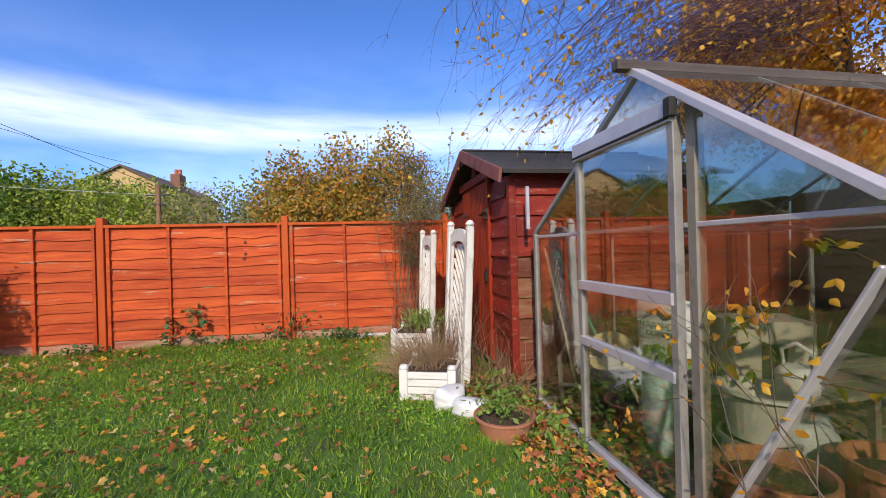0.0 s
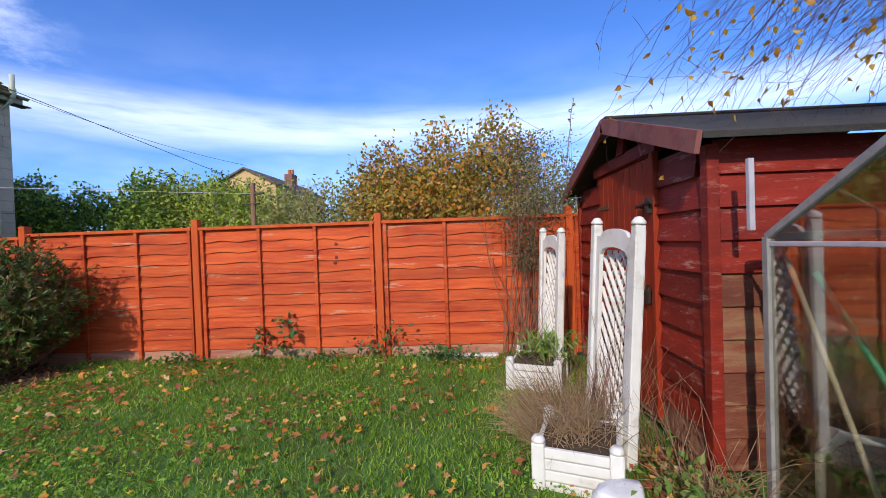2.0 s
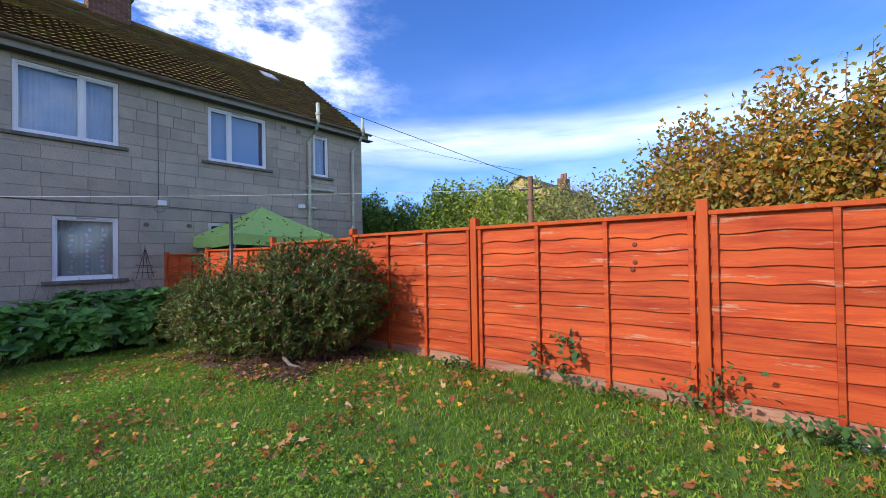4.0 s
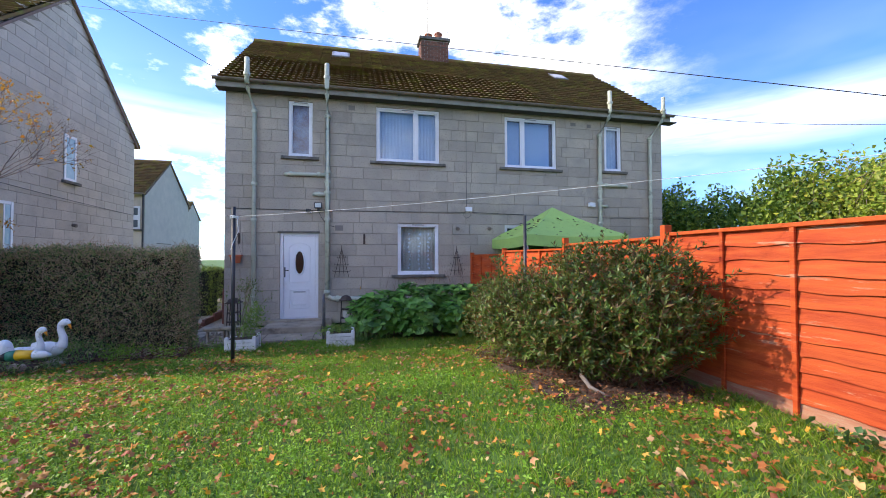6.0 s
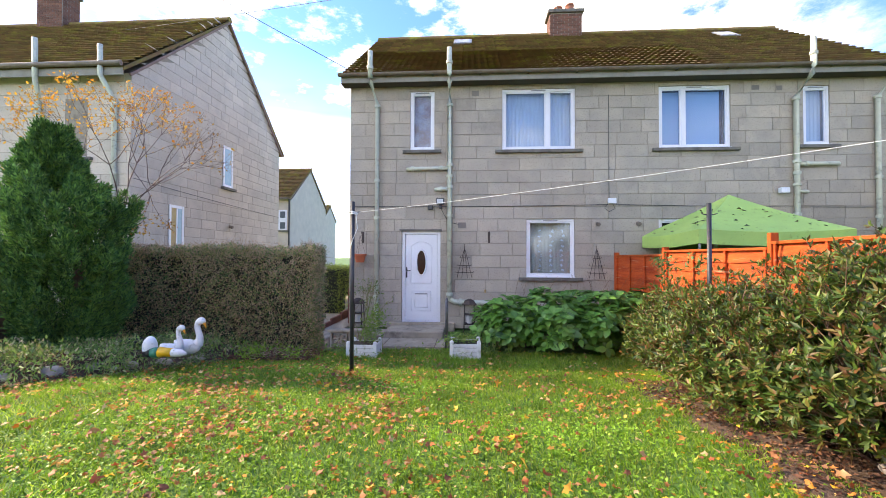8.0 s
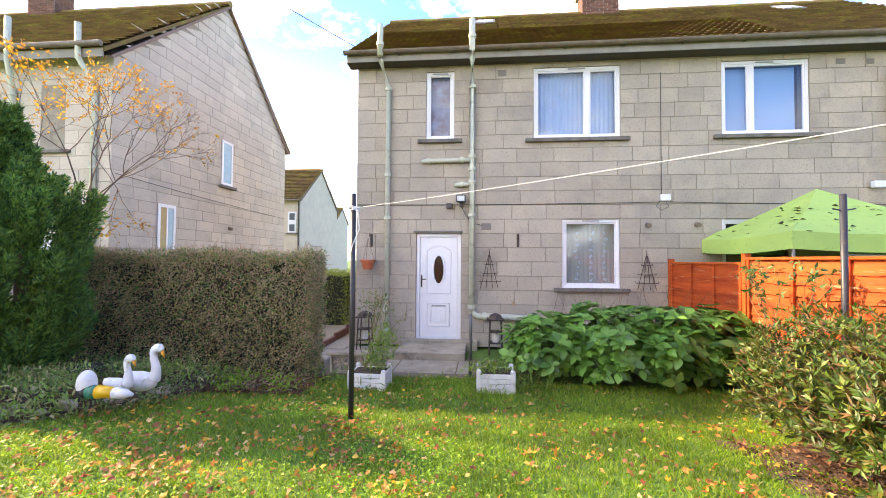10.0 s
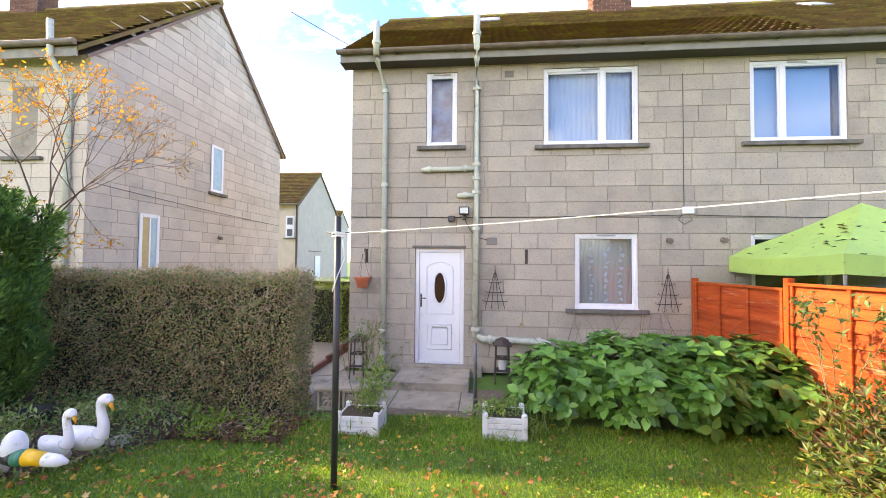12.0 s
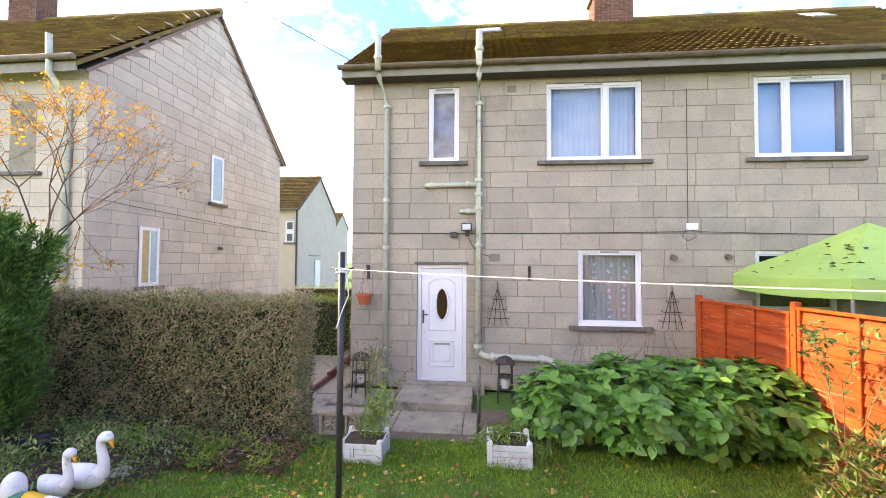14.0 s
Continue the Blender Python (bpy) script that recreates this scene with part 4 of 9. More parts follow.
    # roof and bargeboards
    for sgn in (1, -1):
        tip_y = ye + sgn * 1.27
        lo, hi = Vector((0, tip_y, ze + 0.02)), Vector((0, ye, za + 0.06))
        nrm = Vector((0, sgn * (hi.z - lo.z), abs(hi.y - lo.y))).normalized()
        bm = bmesh.new()
        q = []
        for x in (x0 - 0.12, x1 + 0.1):
            q.append([bm.verts.new((x, p.y, p.z)) for p in (lo, hi, hi + nrm * 0.03, lo + nrm * 0.03)])
        bm.faces.new(q[0])
        bm.faces.new(q[1][::-1])
        for i in range(4):
            bm.faces.new((q[0][i], q[1][i], q[1][(i + 1) % 4], q[0][(i + 1) % 4]))
        bmesh.ops.recalc_face_normals(bm, faces=bm.faces)
        part("roof", bm, felt, s, "black roofing felt")
        bm = bmesh.new()
        q = []
        for x in (x0 - 0.15, x0 - 0.125):
            q.append([bm.verts.new((x, p.y, p.z)) for p in (lo - nrm * 0.07, hi - nrm * 0.075, hi + nrm * 0.035, lo + nrm * 0.035)])
        bm.faces.new(q[0])
        bm.faces.new(q[1][::-1])
        for i in range(4):
            bm.faces.new((q[0][i], q[1][i], q[1][(i + 1) % 4], q[0][(i + 1) % 4]))
        bmesh.ops.recalc_face_normals(bm, faces=bm.faces)
        part("bargeboard", bm, mat("faded_barge_paint", (0.2, 0.04, 0.032), (0.26, 0.1, 0.085), rough=0.7, scale=4, bump=0.4, stain=(0.1, 0.03, 0.03), stain_amt=0.4, stain_scale=6), s, "faded flaking bargeboard")
    bm = newbox(x0 - 0.122, x0 - 0.118, ye - 0.16, ye + 0.16, za - 0.06, za - 0.005)
    part("felt_strip", bm, felt, s, "dark green felt flap under the apex")
    part("ridge_cap", newbox(x0 - 0.14, x1 + 0.1, ye - 0.06, ye + 0.06, za + 0.075, za + 0.1, bev=0.008), felt, s)
    return s


make_shed()


# ---------- greenhouse ----------
def make_greenhouse():
    alu = mat("dull_aluminium", (0.4, 0.39, 0.37), (0.28, 0.27, 0.26), rough=0.5, scale=6, bump=0.15, metal=0.4, stain=(0.2, 0.19, 0.16), stain_amt=0.3, stain_scale=8)
    pale = mat("pale_oxidised_aluminium", (0.6, 0.58, 0.62), (0.48, 0.46, 0.5), rough=0.4, scale=6, bump=0.1, metal=0.35)
    gl = glass("greenhouse_glass", tint=(0.84, 0.86, 0.82), see=0.7, base=0.13, rough=0.03)
    g = thing("greenhouse", "old aluminium greenhouse with dusty glass and a sliding door", "greenhouse", at=(1.3, 3.8, -0.07), rz=0)
    # local: u along -y from the near corner, x depth, z up
    W, ZE, ZA, D = 2.12, 1.27, 1.95, 2.45
    A = 1.2

    def bar(name, p, q, w=0.03, m=alu, label="", d=None):
        a, b = Vector((p[0], -p[1], p[2])), Vector((q[0], -q[1], q[2]))
        v = (b - a)
        L = v.length
        bm = newbox(-w / 2, w / 2, -(d or w) / 2, (d or w) / 2, 0, L, bev=0.003)
        o = part(name, bm, m, g, label)
        o.matrix_basis = Matrix.Translation(a) @ v.to_track_quat("Z", "Y").to_matrix().to_4x4()
        return o

    def pane(pts, t=0.004):
        bm = bmesh.new()
        vs = [bm.verts.new((x, -u, z)) for x, u, z in pts]
        f = bm.faces.new(vs)
        bm.normal_update()
        n = f.normal * t
        r = [bm.verts.new(v.co + n) for v in vs]
        bm.faces.new(r[::-1])
        k = len(vs)
        for i in range(k):
            bm.faces.new((vs[i], r[i], r[(i + 1) % k], vs[(i + 1) % k]))
        bmesh.ops.recalc_face_normals(bm, faces=bm.faces)
        o = part("pane", bm, gl, g)
        o.visible_shadow = False
        return o

    def roofz(u):
        return ZE + (ZA - ZE) * (u / A if u < A else (W - u) / (W - A))
    for x in (0, D):
        for u in (0, W):
            bar("corner_post", (x, u, 0), (x, u, ZE), 0.035)
        bar("base_rail", (x, 0, 0.03), (x, W, 0.03), 0.05, pale if x == 0 else alu)
        bar("gable_bar", (x, 0, ZE), (x, A, ZA), 0.032)
        bar("gable_bar", (x - 0.02, A, ZA), (x - 0.02, W, ZE), 0.065, pale, d=0.03)
        bar("eave_tie", (x, 0, ZE - 0.03), (x, W, ZE - 0.03), 0.02, pale)
    for u in (0, W):
        bar("base_rail", (0, u, 0.03), (D, u, 0.03), 0.05)
        bar("eave_rail", (0, u, ZE), (D, u, ZE), 0.035)
    bar("ridge_beam", (-0.12, A, ZA + 0.02), (D, A, ZA + 0.02), 0.045, mat("dark_ridge_metal", (0.06, 0.045, 0.04), (0.12, 0.095, 0.08), rough=0.8, scale=3, stretch=(0.5, 6, 6), bump=0.4))
    for i in range(1, 4):
        x = D * i / 4
        for u0, u1 in ((0, A), (W, A)):
            bar("glazing_bar", (x, u0, ZE), (x, u1, ZA), 0.02)
        bar("glazing_bar", (x, 0, 0.05), (x, 0, ZE), 0.02)
        bar("glazing_bar", (x, W, 0.05), (x, W, ZE), 0.02)
    # sliding door and its runners
    p1, p2 = 0.71, 1.44
    bar("door_stile", (-0.03, p1, 0.02), (-0.03, p1, 1.68), 0.038)
    bar("door_stile", (-0.03, p2, 0.02), (-0.03, p2, 1.68), 0.038)
    bar("door_post", (0.01, p2 + 0.06, 0.0), (0.01, p2 + 0.06, 1.7), 0.045, mat("brown_grey_post", (0.22, 0.19, 0.16), (0.3, 0.27, 0.24), rough=0.6, metal=0.3))
    bar("door_header", (-0.05, p1 - 0.02, 1.69), (-0.05, p2 + 0.02, 1.69), 0.03, pale, d=0.09)
    bar("header_groove", (-0.067, p1 - 0.02, 1.66), (-0.067, p2 + 0.02, 1.66), 0.004, mat("black_rubber", (0.02, 0.02, 0.02)), d=0.012)
    bar("door_hanger", (-0.06, p2 + 0.02, 1.66), (-0.06, p2 + 0.02, 1.735), 0.035, mat("black_rubber", (0.02, 0.02, 0.02)), "black door hanger", d=0.04)
    bar("door_rail", (-0.035, p1, 0.95), (-0.035, p2, 0.95), 0.05, pale)
    bar("door_rail", (-0.035, p1, 0.64), (-0.035, p2, 0.64), 0.045, pale)
    bar("door_rail", (-0.035, p1, 0.06), (-0.035, p2, 0.06), 0.05, pale)
    bar("brace", (-0.02, 2.1, 1.107), (-0.02, 1.56, 0.09), 0.04, pale, d=0.012)
    bar("gutter_stub", (-0.05, -0.03, 1.3), (-0.05, -0.03, 1.62), 0.025, pale)
    pane([(-0.03, p1, 0.97), (-0.03, p2, 0.97), (-0.03, p2, 1.66), (-0.03, p1, 1.66)])
    pane([(-0.03, p1, 0.66), (-0.03, p2, 0.66), (-0.03, p2, 0.93), (-0.03, p1, 0.93)])
    pane([(-0.03, p1, 0.08), (-0.03, p2, 0.08), (-0.03, p2, 0.62), (-0.03, p1, 0.62)])
    pane([(0.0, 0.02, 0.05), (0.0, p1, 0.05), (0.0, p1, roofz(p1)), (0.0, 0.02, roofz(0.02))])
    pane([(0.0, p2 + 0.08, 0.05), (0.0, W - 0.02, 0.05), (0.0, W - 0.02, roofz(W - 0.02)), (0.0, p2 + 0.08, roofz(p2 + 0.08))])
    pane([(0.0, p1, 1.7), (0.0, p2, 1.7), (0.0, p2, roofz(p2)), (0.0, A, ZA - 0.02), (0.0, p1, roofz(p1))])
    for i in range(4):
        xa, xb = D * i / 4 + 0.01, D * (i + 1) / 4 - 0.01
        for u in (0, W):
            pane([(xa, u, 0.05), (xb, u, 0.05), (xb, u, ZE), (xa, u, ZE)])
            pane([(xa, u, ZE + 0.01), (xb, u, ZE + 0.01), (xb, A, ZA + 0.01), (xa, A, ZA + 0.01)])
    return g


make_greenhouse()

GZ = -0.07


def plastic(name, c, rough=0.45, **k):
    return mat(name, c, tuple(v * 0.75 for v in c), rough=rough, scale=6, bump=0.1, **k)


def bucket(name, label, x, y, r, h, m, z=GZ + 0.01, cat="bucket", rim=0.012, soil=None):
    t = part(name, lathe([(r * 0.78, 0), (r * 0.98, h * 0.9), (r + rim, h * 0.9), (r + rim, h), (r - 0.004, h), (r * 0.74, 0.02)], 24), m, None, smooth=False)
    t.matrix_basis = pose(x, y, z)
    tagged(t, label, cat)
    if soil:
        part("soil", lathe([(r * 0.9, h * 0.8), (r * 0.5, h * 0.86)], 16), soil, t)
    return t


SOIL = mat("dark_soil", (0.05, 0.032, 0.02), (0.09, 0.06, 0.035), rough=0.98, scale=20, bump=1.0, fine=70)
TERRA = mat("terracotta", (0.42, 0.17, 0.09), (0.34, 0.14, 0.08), rough=0.85, scale=5, bump=0.3, stain=(0.42, 0.33, 0.27), stain_amt=0.2, stain_scale=6)


def sack(name, label, x, y, z, w, h, d, m, rz, seed, lean=0):
    """A soft filled plastic sack."""
    bm = bmesh.new()
    bmesh.ops.create_grid(bm, x_segments=12, y_segments=14, size=0.5)
    top = [v for v in bm.verts]
    bmesh.ops.delete(bm, geom=top, context="VERTS")
    n, k = 14, 16
    rings = []
    for j in range(k + 1):
        v = j / k
        ring = []
        for i in range(n):
            a = 2 * math.pi * i / n
            f = (math.sin(math.pi * min(1, max(0.02, v * 0.93 + 0.03))) ** 0.35)
            px, py = math.cos(a), math.sin(a)
            q = Vector((px * w / 2 * (0.9 + 0.1 * f), py * d / 2 * f, v * h))
            q += noise.noise_vector(q * 9 + Vector((seed, 0, 0))) * 0.022 + noise.noise_vector(q * 31 + Vector((0, seed, 0))) * 0.011
            ring.append(bm.verts.new(q))
        rings.append(ring)
    for a, b in zip(rings, rings[1:]):
        for i in range(n):
            bm.faces.new((a[i], a[(i + 1) % n], b[(i + 1) % n], b[i]))
    bm.faces.new(rings[0][::-1])
    bm.faces.new(rings[-1])
    o = part(name, bm, m, None, smooth=True)
    o.matrix_basis = pose(x, y, z, lean, 0, rz)
    return tagged(o, label, "sack")


def words(text, size, m, parent, at, rz, label, w=None):
    cu = bpy.data.curves.new("lettering", "FONT")
    cu.body, cu.size, cu.align_x, cu.extrude = text, size, "CENTER", 0.001
    tmp = bpy.data.objects.new("tmp", cu)
    scene.collection.objects.link(tmp)
    me = bpy.data.meshes.new_from_object(tmp.evaluated_get(bpy.context.evaluated_depsgraph_get()))
    bpy.data.objects.remove(tmp)
    me.materials.clear()
    me.materials.append(m)
    o = new("lettering", me)
    o.parent = parent
    o.matrix_basis = pose(*at, 90, 0, rz)
    return tagged(o, label)


def greenhouse_contents():
    white = plastic("white_sack", (0.7, 0.72, 0.7))
    # compost sack standing up against staging
    bag = sack("compost_sack", "white compost sack printed with dark words and green plants", 1.99, 3.3, 0.29, 0.46, 0.44, 0.14, white, -68, 3)
    ink = mat("dark_print", (0.03, 0.05, 0.03), rough=0.6)
    words("SEED & CUTTINGS", 0.042, ink, bag, (0, -0.088, 0.27), 0, "dark printed words on the sack")
    words("COMPOST", 0.048, ink, bag, (0, -0.088, 0.21), 0, "dark printed words on the sack")
    part("print_mark", newtube([(-0.1, -0.085, 0.36), (-0.02, -0.09, 0.39), (0.03, -0.09, 0.35), (0.1, -0.085, 0.37)], 0.012, 6), mat("orange_print", (0.75, 0.25, 0.03), rough=0.5), bag, "orange printed mark")
    rg = random.Random(2)
    bm = bmesh.new()
    for i in range(40):
        bx, bz, r = rg.uniform(-0.13, 0.14), rg.uniform(0.04, 0.15), rg.uniform(0.01, 0.025)
        vs = [bm.verts.new((bx + r * math.cos(a), -0.089 - 0.0003 * i, bz + r * 0.7 * math.sin(a))) for a in (0, 1.3, 2.5, 3.8, 5.1)]
        bm.faces.new(vs)
    part("print_picture", bm, mat("green_print", (0.08, 0.2, 0.04), (0.2, 0.32, 0.06), rough=0.5, scale=30), bag, "green plants printed on the sack")
    # staging that carries the sack, the box and the tub
    st = thing("staging", "low plank staging inside the greenhouse", "shelf")
    plank = mat("grey_plank", (0.25, 0.22, 0.18), (0.16, 0.14, 0.11), rough=0.9, scale=4, stretch=(1, 5, 5), bump=0.5, stain=(0.35, 0.32, 0.28), stain_amt=0.2, stain_scale=9)
    for i in range(4):
        part("plank", newbox(1.85, 3.5, 3.42 - 0.2 * i - 0.19, 3.42 - 0.2 * i, 0.26, 0.285, bev=0.003), plank, st)
    for x in (1.9, 2.7, 3.45):
        for y in (2.68, 3.38):
            part("leg", newbox(x - 0.02, x + 0.02, y - 0.02, y + 0.02, GZ, 0.26), plank, st)
    sack("fertiliser_sack", "pale blue-white plastic sack full of feed", 1.7, 3.02, GZ, 0.3, 0.47, 0.22, plastic("blue_white_sack", (0.5, 0.66, 0.68)), 60, 8)
    sack("empty_sack", "crumpled translucent grey plastic sack", 2.05, 2.5, GZ, 0.3, 0.34, 0.24, plastic("grey_translucent_sack", (0.5, 0.52, 0.52)), 20, 15)
    cb = part("cardboard_box", newbox(-0.2, 0.2, -0.17, 0.17, 0, 0.36, bev=0.006), mat("damp_cardboard", (0.5, 0.46, 0.38), (0.38, 0.34, 0.27), rough=0.9, scale=3, stain=(0.2, 0.25, 0.12), stain_amt=0.2, stain_scale=5), None)
    cb.matrix_basis = pose(2.32, 2.98, 0.29, 0, 0, -25)
    tagged(cb, "faded cardboard box with dark side print", "box")
    part("side_print", newbox(-0.06, 0.06, -0.173, -0.1715, 0.05, 0.24), ink, cb, "dark printed bars")
    # white washing-up bowl and small watering can on the sill
    tub = part("washing_up_bowl", lathe([(0.14, 0), (0.19, 0.2), (0.215, 0.2), (0.215, 0.215), (0.185, 0.215), (0.13, 0.015)], 28, squash=(1.2, 0.85)), plastic("cream_plastic", (0.62, 0.6, 0.54)), None)
    tub.matrix_basis = pose(1.84, 2.56, 0.2, 4, 6, 35)
    tagged(tub, "cream oval plastic bowl on a pot stack", "bowl")
    bucket("upturned_pot", "grey plastic pot holding up the bowl", 1.84, 2.56, 0.15, 0.26, plastic("grey_plastic", (0.25, 0.25, 0.25)), cat="plant pot")
    can = thing("watering_can", "small white watering can with a round handle", "watering can", at=(2.02, 2.52, 0.385), rz=20)
    part("body", lathe([(0.08, 0), (0.085, 0.1), (0.06, 0.13), (0.05, 0.13)], 18), plastic("white_plastic", (0.75, 0.75, 0.73)), can, smooth=True)
    part("handle", newtube([(0, 0.05, 0.12), (0, 0.06, 0.2), (0, 0.0, 0.235), (0, -0.06, 0.2), (0, -0.05, 0.12)], 0.01, 8), plastic("white_plastic", (0.75, 0.75, 0.73)), can, smooth=True)
    part("spout", newtube([(0.07, 0, 0.03), (0.16, 0, 0.12), (0.19, 0, 0.13)], [0.02, 0.014, 0.02], 8), plastic("white_plastic", (0.75, 0.75, 0.73)), can, smooth=True)
    blk = plastic("black_plastic", (0.025, 0.026, 0.03))
    bucket("black_bucket", "tall black plastic bucket", 1.58, 3.34, 0.17, 0.4, blk)
    bucket("black_bucket", "black plastic plant tub", 1.85, 3.52, 0.15, 0.3, blk)
    bucket("terracotta_pot", "empty wide terracotta pot", 1.6, 2.28, 0.19, 0.28, TERRA, cat="plant pot", soil=SOIL)
    bucket("terracotta_pot", "terracotta pot standing in leaves", 2.02, 2.14, 0.17, 0.32, TERRA, cat="plant pot", soil=SOIL)
    bucket("terracotta_pot", "terracotta pot in the greenhouse corner", 2.3, 1.93, 0.19, 0.36, TERRA, cat="plant pot", soil=SOIL)
    bucket("terracotta_pot", "small terracotta pot beside the large ones", 1.72, 1.95, 0.13, 0.22, TERRA, cat="plant pot", soil=SOIL)
    # broken white garden chair frame and yellow bowl
    ch = thing("garden_chair", "old white tubular chair frame tipped against buckets", "chair")
    part("frame_tube", newtube([(1.42, 3.7, GZ + 0.05), (1.4, 3.68, 0.3), (1.42, 3.6, 0.42), (1.5, 3.45, 0.45), (1.56, 3.36, 0.38)], 0.018, 8), plastic("grey_white_tube", (0.5, 0.5, 0.46)), ch, smooth=True)
    part("frame_tube", newtube([(1.38, 3.64, 0.12), (1.42, 3.5, 0.16), (1.5, 3.42, 0.13), (1.52, 3.44, -0.05)], 0.016, 8), plastic("grey_white_tube", (0.5, 0.5, 0.46)), ch, smooth=True)
    bowl = part("yellow_bowl", lathe([(0.06, 0), (0.15, 0.09), (0.155, 0.09), (0.07, 0.01)], 22), plastic("pale_yellow_plastic", (0.66, 0.55, 0.25)), None, smooth=True)
    bowl.matrix_basis = pose(1.6, 3.35, 0.36, 40, -30, 0)
    tagged(bowl, "pale yellow plastic bowl resting on a bucket", "bowl")
    # canes and a green broom
    def rod(name, label, cat, p, q, r, m):
        o = part(name, newtube([p, q], r, 8), m, None, smooth=True)
        return tagged(o, label, cat)
    cane = mat("pale_cane", (0.5, 0.42, 0.3), (0.4, 0.33, 0.24), rough=0.6, scale=10)
    rod("cane", "long pale bamboo cane leaning inside the glass", "cane", (1.36, 3.236, GZ + 0.02), (1.335, 3.74, 1.1), 0.01, cane)
    rod("cane", "pale cane leaning low", "cane", (1.68, 3.02, GZ + 0.03), (1.6, 3.21, 0.31), 0.012, cane)
    br = thing("broom", "green-handled broom leaning in the greenhouse", "broom")
    part("handle", newtube([(1.7, 3.26, -0.01), (1.42, 3.71, 1.05)], 0.013, 8), plastic("green_plastic_rod", (0.02, 0.3, 0.17)), br, smooth=True)
    part("head", newbox(1.66, 1.76, 3.18, 3.3, GZ, 0.06, bev=0.01), plastic("yellow_green_plastic", (0.35, 0.4, 0.05)), br)
    # dead stalks and leaf litter on the floor
    rgn = np.random.default_rng(5)
    n = 900
    P = np.stack([rgn.uniform(1.34, 3.6, n), rgn.uniform(1.72, 3.75, n), GZ + 0.012 + rgn.uniform(0, 0.03, n)], 1)
    V, F = leaf_mesh(P, rnd(n, 6) * [1, 1, 0.2], rnd(n, 7) * 0.4 + [0, 0, 1], rgn.uniform(0.03, 0.07, n), rgn.uniform(0.02, 0.045, n))
    raw("leaf_litter", V, F, foliage("litter_leaves", [(0.18, 0.08, 0.04), (0.3, 0.17, 0.09), (0.4, 0.3, 0.2), (0.25, 0.1, 0.05)], rough=0.8, trans=0.1), None, "dry brown leaf litter on the greenhouse floor", "leaf litter", "stuff")
    part("greenhouse_floor", newbox(1.31, 3.74, 1.7, 3.79, GZ - 0.03, GZ + 0.008), mat("dusty_slabs", (0.27, 0.23, 0.18), (0.18, 0.15, 0.11), rough=0.95, scale=3, bump=0.6), None, "dusty earth floor")["kind"] = "structure"


greenhouse_contents()


# ---------- white planters with trellis ----------
def planter(x, y, z, rz, label, w=0.42, d=0.46, h=0.27):
    p = thing("planter", label, "planter", "white plastic planters", at=(x, y, z), rz=rz)
    wp = mat("weathered_white_plastic", (0.74, 0.73, 0.7), (0.62, 0.6, 0.56), rough=0.5, scale=5, bump=0.1, stain=(0.38, 0.36, 0.28), stain_amt=0.2, stain_scale=5)
    for sx in (0, w):
        for sy in (0, d):
            bm = newbox(sx - 0.032, sx + 0.032, sy - 0.032, sy + 0.032, 0, h + 0.005, bev=0.006)
            part("post", bm, wp, p)
            part("post_cap", lathe([(0.034, 0), (0.034, 0.012), (0.022, 0.03), (0.006, 0.03)], 12, (sx, sy, h + 0.005)), wp, p, smooth=True)
    k = 4
    for i in range(k):
        z0, z1 = 0.01 + i * (h - 0.02) / k, 0.01 + (i + 1) * (h - 0.02) / k - 0.006
        for a in ((0.03, w - 0.03, -0.02, 0.004), (0.03, w - 0.03, d - 0.004, d + 0.02), (-0.02, 0.004, 0.03, d - 0.03), (w - 0.004, w + 0.02, 0.03, d - 0.03)):
            part("board", newbox(*a, z0, z1, bev=0.004), wp, p)
    part("soil", newbox(0.0, w, 0.0, d, 0.02, h - 0.02), SOIL, p)
    return p


